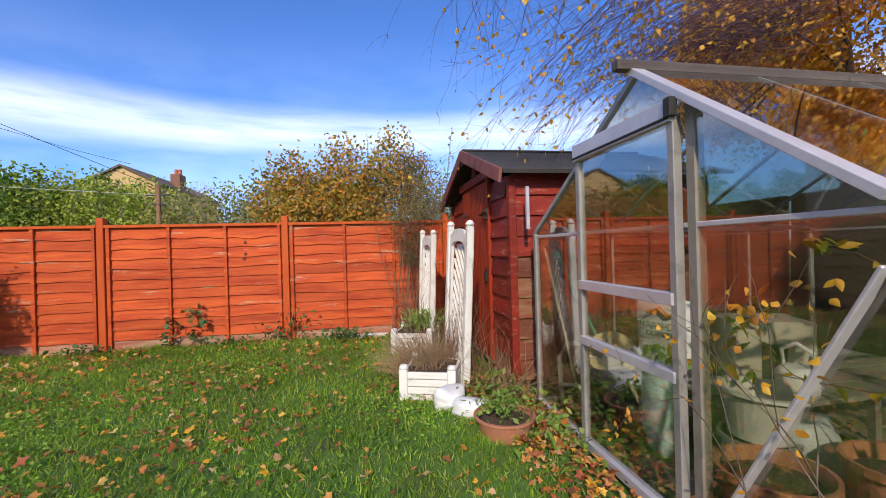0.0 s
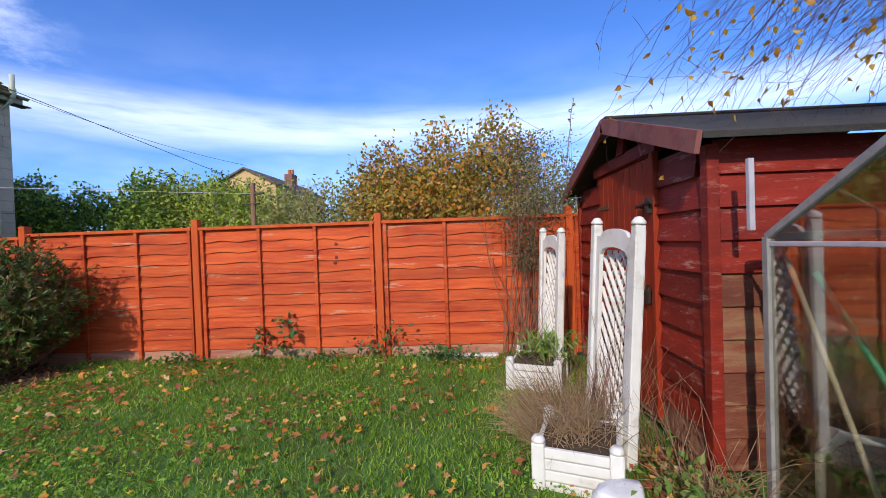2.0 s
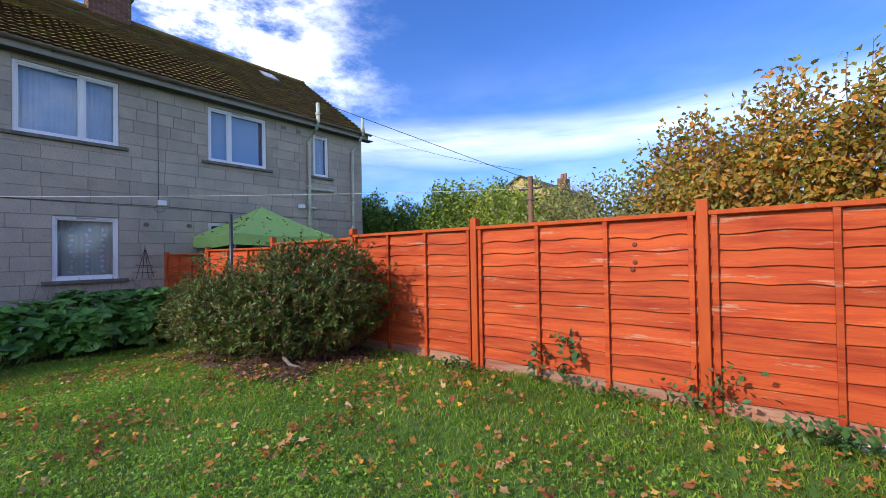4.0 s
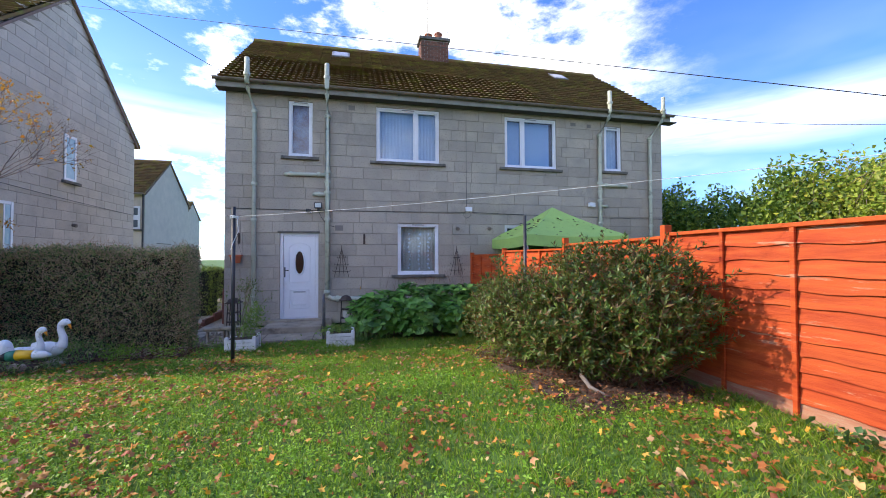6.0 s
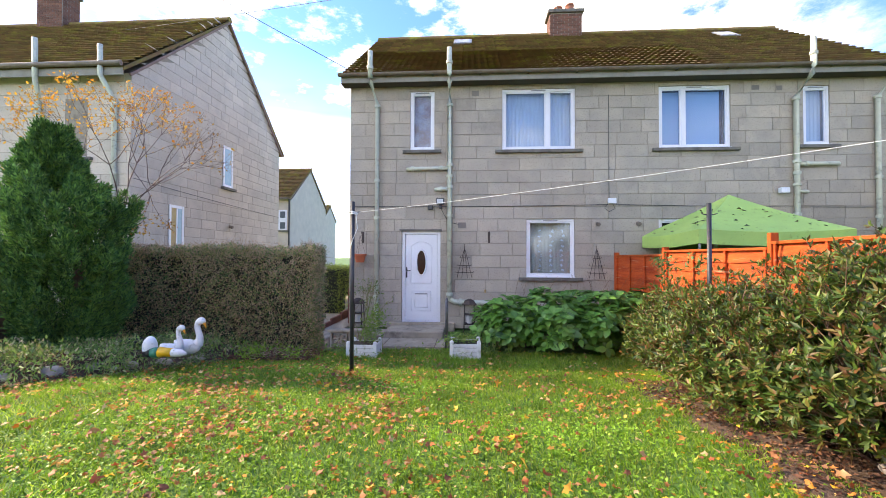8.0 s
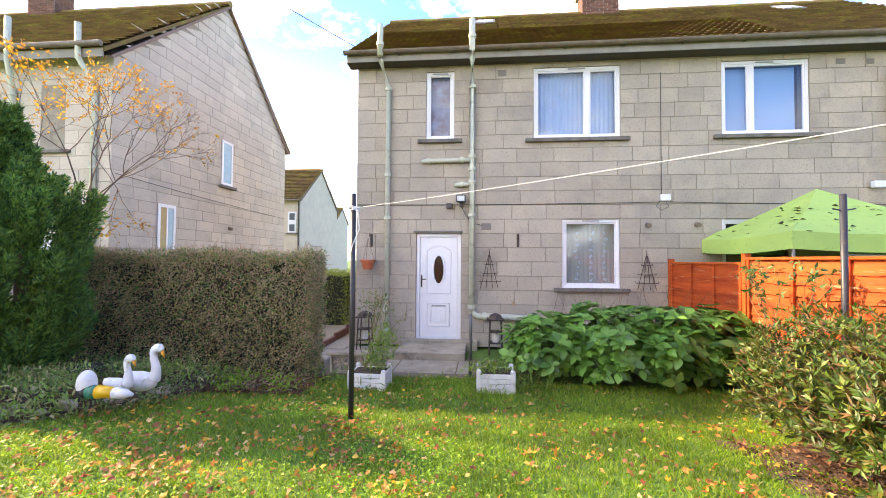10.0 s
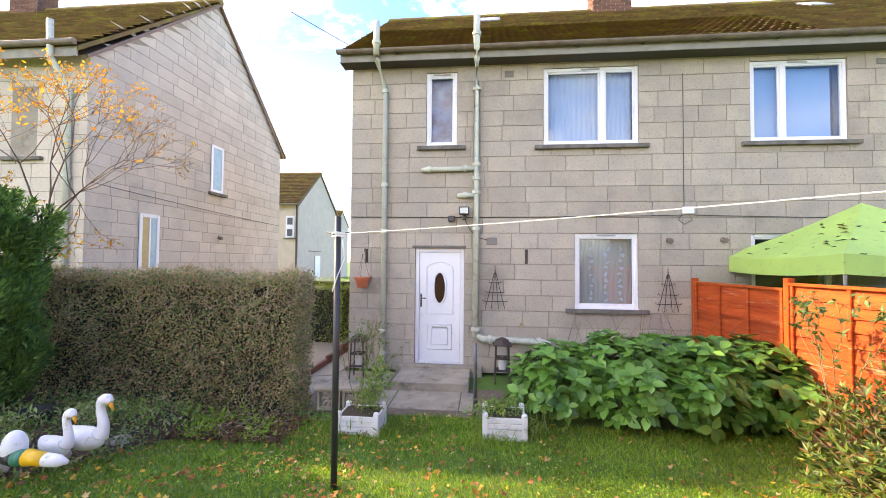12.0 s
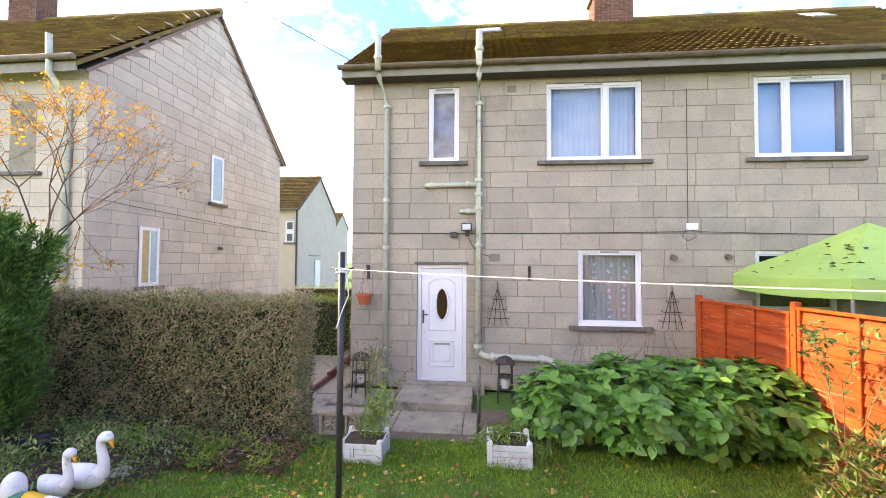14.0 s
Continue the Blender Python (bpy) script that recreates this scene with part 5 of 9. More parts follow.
def trellis(px, py, z, qx, qy, h, lean, label):
    """An arched lattice panel between two posts, leaning by the vector lean."""
    t = thing("trellis_panel", label, "trellis", "white trellis panels")
    wp = mat("weathered_white_plastic", (0.72, 0.71, 0.68))
    a, b, up = Vector((px, py, z)), Vector((qx, qy, z)), Vector((lean[0], lean[1], h))
    w = (b - a).length
    ax = (b - a).normalized()
    m = Matrix((( ax.x, -ax.y, up.x / h, a.x), (ax.y, ax.x, up.y / h, a.y), (0, 0, 1, z), (0, 0, 0, 1)))
    for u in (0.0, w):
        o = part("post", newbox(u - 0.027, u + 0.027, -0.027, 0.027, 0, h, bev=0.006), wp, t)
        o.matrix_basis = m
        bm = bmesh.new()
        for k in (-0.018, 0, 0.018):
            box(bm, u + k * 0.75 - 0.003, u + k * 0.75 + 0.003, -0.032, -0.0275, 0.02, h - 0.03)
        part("flute", bm, wp, t).matrix_basis = m
        part("post_cap", lathe([(0.036, 0), (0.036, 0.012), (0.02, 0.035), (0.005, 0.04)], 12, (u, 0, h)), wp, t, smooth=True).matrix_basis = m
    z0, z1, u0, u1 = 0.22, h - 0.16, 0.075, w - 0.075
    # frame with an arched head
    bm = bmesh.new()
    box(bm, 0.027, u0, -0.012, 0.012, z0 - 0.06, h - 0.07)
    box(bm, u1, w - 0.027, -0.012, 0.012, z0 - 0.06, h - 0.07)
    box(bm, u0, u1, -0.012, 0.012, z0 - 0.06, z0)
    n = 12
    lo, hi = [], []
    for i in range(n + 1):
        u = u0 + (u1 - u0) * i / n
        arch = math.sqrt(max(0, 1 - (2 * i / n - 1) ** 2))
        lo.append((u, z1 + 0.05 * arch - 0.02))
        hi.append((u, h - 0.075 + 0.05 * arch))
    for i in range(n):
        vs = [bm.verts.new((q[0], y, q[1])) for y in (-0.012, 0.012) for q in (lo[i], lo[i + 1], hi[i + 1], hi[i])]
        bm.faces.new(vs[:4])
        bm.faces.new(vs[4:][::-1])
        bm.faces.new((vs[0], vs[4], vs[5], vs[1]))
        bm.faces.new((vs[3], vs[2], vs[6], vs[7]))
    bmesh.ops.recalc_face_normals(bm, faces=bm.faces)
    part("panel_frame", bm, wp, t).matrix_basis = m
    step = 0.095
    for s in (1, -1):
        c = -2.0
        while c < 2.0:
            c += step
            # line z - s * k * u = c, clipped to the opening
            k = 1.35
            ua, ub = u0, u1
            za, zb = c + s * k * (ua - u0) + z0, c + s * k * (ub - u0) + z0
            lo_z, hi_z = z0, z1 + 0.02
            def clip(u_, z_, uo, zo):
                if z_ < lo_z:
                    f = (lo_z - z_) / (zo - z_) if zo != z_ else 2
                elif z_ > hi_z:
                    f = (hi_z - z_) / (zo - z_) if zo != z_ else 2
                else:
                    return u_, z_
                return (u_ + (uo - u_) * f, z_ + (zo - z_) * f) if 0 <= f <= 1 else None
            A, B = clip(ua, za, ub, zb), clip(ub, zb, ua, za)
            if not A or not B or math.hypot(A[0] - B[0], A[1] - B[1]) < 0.03:
                continue
            va, vb = Vector((A[0], -0.004 * s, A[1])), Vector((B[0], -0.004 * s, B[1]))
            L = (vb - va).length
            o = part("lath", newbox(-0.011, 0.011, -0.0035, 0.0035, 0, L), wp, t)
            o.matrix_basis = m @ Matrix.Translation(va) @ (vb - va).to_track_quat("Z", "Y").to_matrix().to_4x4()
    return t


planter(0.31, 3.98, -0.02, -20, "white plastic board-sided planter with dead stalks", w=0.36, d=0.38, h=0.24)
planter(0.32, 5.3, 0.0, -20, "white plastic board-sided planter with a fern", w=0.38, d=0.4, h=0.24)
trellis(0.81, 4.14, -0.02, 0.75, 4.61, 1.3, (0.12, 0.0), "white plastic lattice trellis leaning by the shed door")
trellis(0.73, 5.42, -0.02, 0.67, 5.88, 1.29, (0.1, 0.0), "white plastic lattice trellis at the fence corner")
tagged(part("edging_board", newbox(-0.36, 0.3, 6.2, 6.3, 0.0, 0.045, bev=0.01), mat("weathered_white_plastic", (0.7, 0.7, 0.7))), "broken white plastic edging piece on the grass", "edging")
ped = bucket("terracotta_bowl", "wide terracotta bowl with trailing green plants", 0.84, 3.26, 0.17, 0.13, TERRA, z=-0.01, cat="plant pot", soil=SOIL)
sack("plastic_bag", "crumpled white plastic bag beside the planter", 0.6, 3.72, 0.0, 0.24, 0.15, 0.2, plastic("white_film", (0.82, 0.82, 0.84), rough=0.3), 20, 21)
sack("plastic_bag", "crumpled white plastic bag lying flat", 0.72, 3.55, 0.0, 0.3, 0.11, 0.16, plastic("white_film", (0.82, 0.82, 0.84), rough=0.3), -30, 27)


# ---------- washing line, tent, small things at the house ----------
BLACK = mat("black_painted_steel", (0.02, 0.022, 0.028), (0.035, 0.035, 0.04), rough=0.4, scale=8, bump=0.2, stain=(0.1, 0.06, 0.04), stain_amt=0.15, stain_scale=15)
CORD = mat("white_cord", (0.75, 0.75, 0.72), rough=0.6)


def line_pole(x, y, z, top, cord=True):
    p = thing("clothes_pole", "black metal washing-line pole set in the lawn", "clothes pole", "washing-line poles")
    part("pole", newtube([(x, y, z - 0.05), (x, y, top)], 0.027, 12), BLACK, p, smooth=True)
    part("cross_hook", newtube([(x, y - 0.09, top - 0.13), (x, y, top - 0.15), (x, y + 0.1, top - 0.13)], 0.007, 6), BLACK, p, smooth=True)
    if cord:
        rg = random.Random(3)
        pts = []
        for i in range(26):
            a = i * 1.1
            pts.append((x + 0.05 * math.cos(a) + rg.uniform(-0.01, 0.01), y + 0.055 * math.sin(a) + rg.uniform(-0.01, 0.01), top - 0.15 + rg.uniform(-0.02, 0.02)))
        pts += [(x + 0.05, y + 0.06, top - 0.2), (x + 0.03, y + 0.07, top - 0.35), (x + 0.035, y + 0.01, top - 0.5), (x + 0.03, y - 0.03, top - 0.62)]
        part("tied_cord", newtube(pts, 0.006, 5), CORD, p, "white cord wound round the top")
    return p


line_pole(-7.6, 1.42, float(gz(-7.6, 1.4)), 1.97)
line_pole(-7.6, 5.9, float(gz(-7.6, 5.9)), 1.93, cord=False)


def cable(name, label, a, b, sag, r, m, n=24):
    pts = []
    for i in range(n + 1):
        t = i / n
        q = Vector(a).lerp(Vector(b), t)
        q.z -= sag * 4 * t * (1 - t)
        pts.append(q)
    return tagged(part(name, newtube(pts, r, 6), m), label, "cable")


cable("washing_line", "white plastic washing line strung from the black pole", (-7.6, 1.45, 1.83), (-2.72, 7.13, 1.94), 0.06, 0.0024, CORD)
WIRE = mat("black_wire", (0.03, 0.03, 0.035), rough=0.6)
cable("telephone_wire", "thin black overhead wire from the house to the pole", (-11.5, 12.3, 5.45), (-7.0, 15.0, 3.95), 0.15, 0.006, WIRE)
cable("telephone_wire", "thin black overhead wire crossing above the garden", (-11.4, 0.2, 5.5), (-2.0, -9.0, 8.6), 0.2, 0.006, WIRE)
cable("telephone_wire", "thin black overhead wire from the timber pole to the neighbouring roof", (-2.72, 7.13, 2.04), (-15.3, -9.0, 8.83), 0.05, 0.0032, WIRE)
cable("telephone_wire", "thin black overhead wire rising from the roof", (-14.8, 6.1, 8.6), (6.0, 9.5, 15.0), 0.5, 0.006, WIRE)
tp = tagged(thing("timber_pole", "weathered timber clothes pole beyond the fence", "pole"), "")
part("pole", newtube([(-2.72, 7.13, 0), (-2.72, 7.13, 2.08)], [0.034, 0.03], 12), mat("pole_timber", (0.28, 0.16, 0.09), (0.2, 0.11, 0.06), rough=0.9, stretch=(4, 4, 0.4), scale=5, bump=0.5), tp)
part("crossarm", newbox(-2.86, -2.58, 7.11, 7.15, 1.93, 1.95), WIRE, tp)
part("bracket", newbox(-2.8, -2.64, 7.1, 7.16, 1.8, 1.815), WIRE, tp)


def tent():
    t = thing("party_tent", "lime-green pop-up canopy with leaves on it beyond the fence", "canopy tent")
    g = mat("lime_canvas", (0.42, 0.62, 0.15), (0.34, 0.52, 0.14), rough=0.65, scale=1.5, bump=0.15, stain=(0.2, 0.26, 0.06), stain_amt=0.1, stain_scale=9)
    cx, cy, hz, zt, ze = -10.7, 8.02, 1.25, 2.5, 1.74
    n = 10
    bm = bmesh.new()
    grid = {}
    c = [(-hz, -hz), (hz, -hz), (hz, hz), (-hz, hz)]
    for s in range(4):
        a, b = c[s], c[(s + 1) % 4]
        rows = []
        for j in range(9):
            v = j / 8
            row = []
            for i in range(n + 1):
                u = i / n
                px, py = a[0] + (b[0] - a[0]) * u, a[1] + (b[1] - a[1]) * u
                sag = 0.06 * math.sin(math.pi * v) * (1 - 0.3 * abs(2 * u - 1)) + 0.05 * math.sin(math.pi * u) * v
                row.append(bm.verts.new((cx + px * v, cy + py * v, zt + (ze - zt) * v - sag)))
            rows.append(row)
        for p, q in zip(rows, rows[1:]):
            for i in range(n):
                bm.faces.new((p[i], p[i + 1], q[i + 1], q[i]))
        low = [bm.verts.new(v.co + Vector((0, 0, -0.24))) for v in rows[-1]]
        for i in range(n):
            bm.faces.new((rows[-1][i], rows[-1][i + 1], low[i + 1], low[i]))
    bmesh.ops.remove_doubles(bm, verts=bm.verts, dist=1e-4)
    bmesh.ops.recalc_face_normals(bm, faces=bm.faces)
    part("canopy", bm, g, t)
    for a in c:
        x, y = cx + a[0] * 0.97, cy + a[1] * 0.97
        part("leg", newtube([(x, y, float(gz(x, y))), (x, y, ze)], 0.02, 8), mat("grey_steel", (0.3, 0.3, 0.31), rough=0.4, metal=0.8), t)
    rgn = np.random.default_rng(9)
    k = 26
    u, v = rgn.uniform(0, 1, k), rgn.uniform(0.35, 0.98, k)
    P = np.stack([cx + hz * v, cy + (-hz + 2 * hz * u) * v, zt + (ze - zt) * v - 0.05], 1)
    P2 = np.stack([cx + (-hz + 2 * hz * u) * v, cy - hz * v, zt + (ze - zt) * v - 0.03], 1)
    Pn = np.concatenate([P, P2])
    V, F = leaf_mesh(Pn, rnd(2 * k, 3) * [1, 1, 0.1], rnd(2 * k, 4) * 0.2 + [0, 0, 1], rgn.uniform(0.06, 0.12, 2 * k), rgn.uniform(0.04, 0.08, 2 * k))
    raw("fallen_leaves", V, F, foliage("canopy_leaves", [(0.05, 0.05, 0.02), (0.12, 0.1, 0.04), (0.2, 0.14, 0.04)], trans=0.1), t, "fallen leaves lying on the canopy", kind="stuff")


tent()


def house_bits():
    conc = mat("worn_concrete", (0.4, 0.34, 0.26), (0.27, 0.23, 0.18), rough=0.95, scale=3, bump=0.7, stain=(0.12, 0.1, 0.08), stain_amt=0.35, stain_scale=4)
    s = thing("door_step", "worn concrete back-door step", "step")
    part("step", newbox(-11.62, -10.65, 1.2, 2.42, -0.5, -0.262, bev=0.015), conc, s)
    part("plinth", newbox(-11.685, -11.5, 1.1, 2.62, -0.5, -0.22, bev=0.01), conc, s)
    for i, (a, b) in enumerate(((1.34, 2.3), (2.31, 2.5), (1.1, 1.33))):
        tagged(part("paving_slab", newbox(-10.64, -9.85, a, b, -0.5, -0.388 - 0.003 * i, bev=0.01), conc), "worn paving slab before the step" if i == 0 else "narrow paving strip beside the slab", "", kind="structure")
    tagged(part("path", newbox(-13.6, -9.6, -0.62, 0.1, -0.5, -0.372, bev=0.01), conc), "concrete path along the house end", "", kind="structure")
    tagged(part("path", newbox(-11.6, -10.8, 0.1, 1.1, -0.5, -0.376, bev=0.01), conc), "concrete path under the wall", "", kind="structure")
    # decorative pierced wall stub
    w = thing("garden_wall", "low wall of pierced concrete screen blocks", "wall", at=(-9.62, 0.52, -0.36), rz=0)
    part("coping", newbox(-0.1, 0.1, -0.1, 0.66, 0.27, 0.32, bev=0.01), conc, w)
    for k in range(2):
        bm = bmesh.new()
        y0 = -0.06 + k * 0.34
        for a in ((y0, y0 + 0.03, 0, 0.27), (y0 + 0.28, y0 + 0.31, 0, 0.27), (y0 + 0.03, y0 + 0.28, 0, 0.03), (y0 + 0.03, y0 + 0.28, 0.24, 0.27)):
            box(bm, -0.045, 0.045, *a)
        cy, cz = y0 + 0.155, 0.135
        for q in range(8):
            an = q * math.pi / 4
            tube(bm, [(0, cy + 0.02 * math.cos(an), cz + 0.02 * math.sin(an)), (0, cy + 0.08 * math.cos(an - 0.25), cz + 0.08 * math.sin(an - 0.25)), (0, cy + 0.12 * math.cos(an), cz + 0.105 * math.sin(an))], [0.012, 0.02, 0.012], 6)
        part("screen_block", bm, conc, w)
    planter(-9.3, 0.98, -0.42, 0, "white plastic planter with a climbing rose", w=0.36, d=0.44, h=0.26)
    planter(-9.4, 2.66, -0.42, 0, "white plastic planter full of weeds", w=0.36, d=0.44, h=0.28)
    gm = mat("galvanised_rail", (0.25, 0.25, 0.26), (0.16, 0.15, 0.15), rough=0.5, metal=0.7)
    pts = [(-9.72, 2.53, -0.42), (-9.72, 2.53, 0.32)] + [(-9.72 - 0.17 * (1 - math.cos(a)), 2.53, 0.32 + 0.17 * math.sin(a)) for a in np.linspace(0.2, 3.0, 9)] + [(-10.06, 2.53, 0.3), (-10.06, 2.53, -0.42)]
    tagged(part("hand_rail", newtube(pts, 0.021, 10), gm, smooth=True), "grey looped metal handrail beside the step", "handrail")
    # lantern stands
    dk = mat("dark_iron", (0.05, 0.04, 0.035), (0.09, 0.06, 0.05), rough=0.7, metal=0.3)
    for y, lab in ((0.52, "dark metal lantern on legs by the corner"), (2.95, "dark metal lantern on legs by the drain")):
        z = -0.38
        t = thing("lantern", lab, "lantern", "garden lanterns")
        for dx in (-0.1, 0.1):
            for dy in (-0.1, 0.1):
                part("leg", newtube([(-11.2 + dx * 1.2, y + dy * 1.2, z), (-11.2 + dx, y + dy, z + 0.62)], 0.012, 6), dk, t)
        for zz, r in ((0.62, 0.15), (0.4, 0.12), (0.2, 0.12)):
            part("shelf", newbox(-11.2 - r, -11.2 + r, y - r, y + r, z + zz, z + zz + 0.02, bev=0.004), dk, t)
        part("crown", lathe([(0.15, 0.64), (0.12, 0.7), (0.03, 0.74)], 6, (-11.2, y, z)), dk, t)
        part("figure_base", lathe([(0.06, 0), (0.07, 0.1), (0.04, 0.2)], 10, (-11.2, y, z + 0.22)), mat("pale_ornament", (0.6, 0.58, 0.54), rough=0.7), t)
    # iron wall trellises
    for y in (2.84, 5.77):
        t = thing("wall_trellis", "rusty wire obelisk trellis hung on the wall", "wall trellis", "wire wall trellises")
        x = FX + 0.05
        for s in (-0.9, -0.33, 0.33, 0.9):
            part("upright", newtube([(x, y + s * 0.19, 0.78), (x, y + s * 0.015, 1.42)], 0.006, 5), dk, t)
        for zz, hw in ((0.92, 0.2), (1.08, 0.155), (1.25, 0.09)):
            part("crossbar", newtube([(x, y - hw, zz + 0.025), (x, y - hw - 0.02, zz), (x, y - hw + 0.02, zz - 0.01), (x, y + hw - 0.02, zz - 0.01), (x, y + hw + 0.02, zz), (x, y + hw, zz + 0.025)], 0.006, 5), dk, t)
        part("finial", newtube([(x, y, 1.4), (x, y, 1.55)], [0.01, 0.004], 6), dk, t)
    # hooks, lamp, sensor, vents, cables
    for y in (0.5, 3.39):
        t = thing("wall_hook", "dark scrolled bracket on the wall", "bracket", "wall brackets")
        part("plate", newbox(FX + 0.016, FX + 0.03, y - 0.025, y + 0.025, 1.58, 1.83, bev=0.004), dk, t)
        part("arm", newtube([(FX + 0.03, y, 1.8), (FX + 0.14, y, 1.83), (FX + 0.18, y, 1.78), (FX + 0.14, y, 1.74)], 0.008, 6), dk, t)
    hb = thing("hanging_pot", "orange plastic pot hanging from the wall bracket", "hanging pot")
    part("pot", lathe([(0.09, 0), (0.13, 0.15), (0.15, 0.15), (0.15, 0.19), (0.12, 0.19)], 18, (FX + 0.17, 0.47, 1.13)), mat("orange_plastic", (0.5, 0.12, 0.05), rough=0.5), hb)
    for a in (0, 2.1, 4.2):
        part("chain", newtube([(FX + 0.17 + 0.13 * math.cos(a), 0.47 + 0.13 * math.sin(a), 1.3), (FX + 0.17, 0.47, 1.74)], 0.003, 4), dk, hb)
    fl = thing("floodlight", "black security floodlight with wall sensor", "floodlight")
    part("lamp_body", newbox(FX + 0.1, FX + 0.2, 2.2, 2.38, 2.44, 2.58, bev=0.01), BLACK, fl)
    part("lamp_glass", newbox(FX + 0.2, FX + 0.207, 2.22, 2.36, 2.46, 2.56), mat("lamp_lens", (0.5, 0.55, 0.55), rough=0.15), fl)
    part("bracket", newbox(FX + 0.016, FX + 0.1, 2.26, 2.32, 2.36, 2.5, bev=0.006), BLACK, fl)
    part("sensor", newbox(FX + 0.016, FX + 0.1, 2.0, 2.12, 2.33, 2.43, bev=0.01), BLACK, fl)
    part("cord", newtube([(FX + 0.05, 2.3, 2.36), (FX + 0.03, 2.38, 2.2), (FX + 0.03, 2.5, 2.05), (FX + 0.03, 2.7, 2.0)], 0.006, 5), BLACK, fl)
    fl = thing("floodlight", "white security floodlight beside the drain pipe", "floodlight")
    part("lamp_body", newbox(FX + 0.05, FX + 0.16, 9.62, 9.8, 2.66, 2.78, bev=0.01), PVC, fl)
    jb = thing("junction_box", "small white junction box with cable", "junction box")
    part("body", newbox(FX + 0.016, FX + 0.07, 6.02, 6.2, 2.46, 2.58, bev=0.008), PVC, jb)
    part("loop", newtube([(FX + 0.03, 6.03, 2.47), (FX + 0.03, 5.95, 2.36), (FX + 0.03, 6.05, 2.28), (FX + 0.03, 6.18, 2.35), (FX + 0.03, 6.12, 2.47)], 0.006, 5), BLACK, jb)
    for a, b in (((FX + 0.025, 0.2, 2.42), (FX + 0.025, 6.03, 2.44)), ((FX + 0.025, 6.2, 2.44), (FX + 0.025, 12.1, 2.36)), ((FX + 0.025, 6.05, 2.58), (FX + 0.025, 6.05, 4.9))):
        cable("wall_cable", "thin black cable clipped along the wall", a, b, 0.02, 0.006, BLACK)
    for y, z in ((5.8, 2.01), (6.68, 2.02)):
        tagged(part("boiler_vent", newtube([(FX, y, z), (FX + 0.1, y, z - 0.02)], 0.045, 14), plastic("grey_brown_vent", (0.2, 0.15, 0.12))), "round grey wall vent outlet", "vent")
    for y, z, w, h in ((2.78, 1.98, 0.19, 0.13), (3.08, 5.0, 0.16, 0.12), (9.2, 5.0, 0.16, 0.1), (9.7, 4.98, 0.12, 0.1)):
        v = thing("air_brick", "small grey louvred air brick in the wall", "vent", "air bricks")
        part("frame", newbox(FX + 0.016, FX + 0.022, y - w / 2, y + w / 2, z - h / 2, z + h / 2), mat("grey_vent", (0.22, 0.2, 0.18), rough=0.8), v)
        for i in range(5):
            zz = z - h / 2 + h * (i + 0.5) / 5
            part("slat", newbox(FX + 0.022, FX + 0.028, y - w / 2 + 0.01, y + w / 2 - 0.01, zz - 0.004, zz + 0.004), mat("grey_vent", (0.22, 0.2, 0.18)), v)
    tagged(part("wall_tap", newtube([(FX, 3.3, 0.52), (FX + 0.1, 3.3, 0.52), (FX + 0.12, 3.3, 0.46)], 0.014, 8), mat("brass", (0.45, 0.28, 0.1), rough=0.4, metal=0.9)), "small brass outdoor tap", "tap")
    # roof windows
    for y in (2.75, 10.3):
        s_ = 2.55
        L = math.hypot(3.9, 2.88)
        ux, uz = -3.9 / L, 2.88 / L
        o = thing("skylight", "small roof window in the tiles", "skylight", "roof windows")
        m = Matrix.Translation((FX + 0.3 + ux * 3.9, y, EAVE + 0.12 + uz * 3.9 + 0.05)) @ Matrix(((-ux, 0, uz, 0), (0, 1, 0, 0), (-uz, 0, -ux, 0), (0, 0, 0, 1)))
        a = part("frame", newbox(-0.32, 0.32, -0.27, 0.27, -0.02, 0.05, bev=0.01), mat("skylight_lead", (0.2, 0.2, 0.2), rough=0.6), o)
        b = part("pane", newbox(-0.26, 0.26, -0.21, 0.21, 0.051, 0.056), mat("skylight_glass", (0.5, 0.48, 0.48), rough=0.15), o)
        a.matrix_basis = b.matrix_basis = m


house_bits()


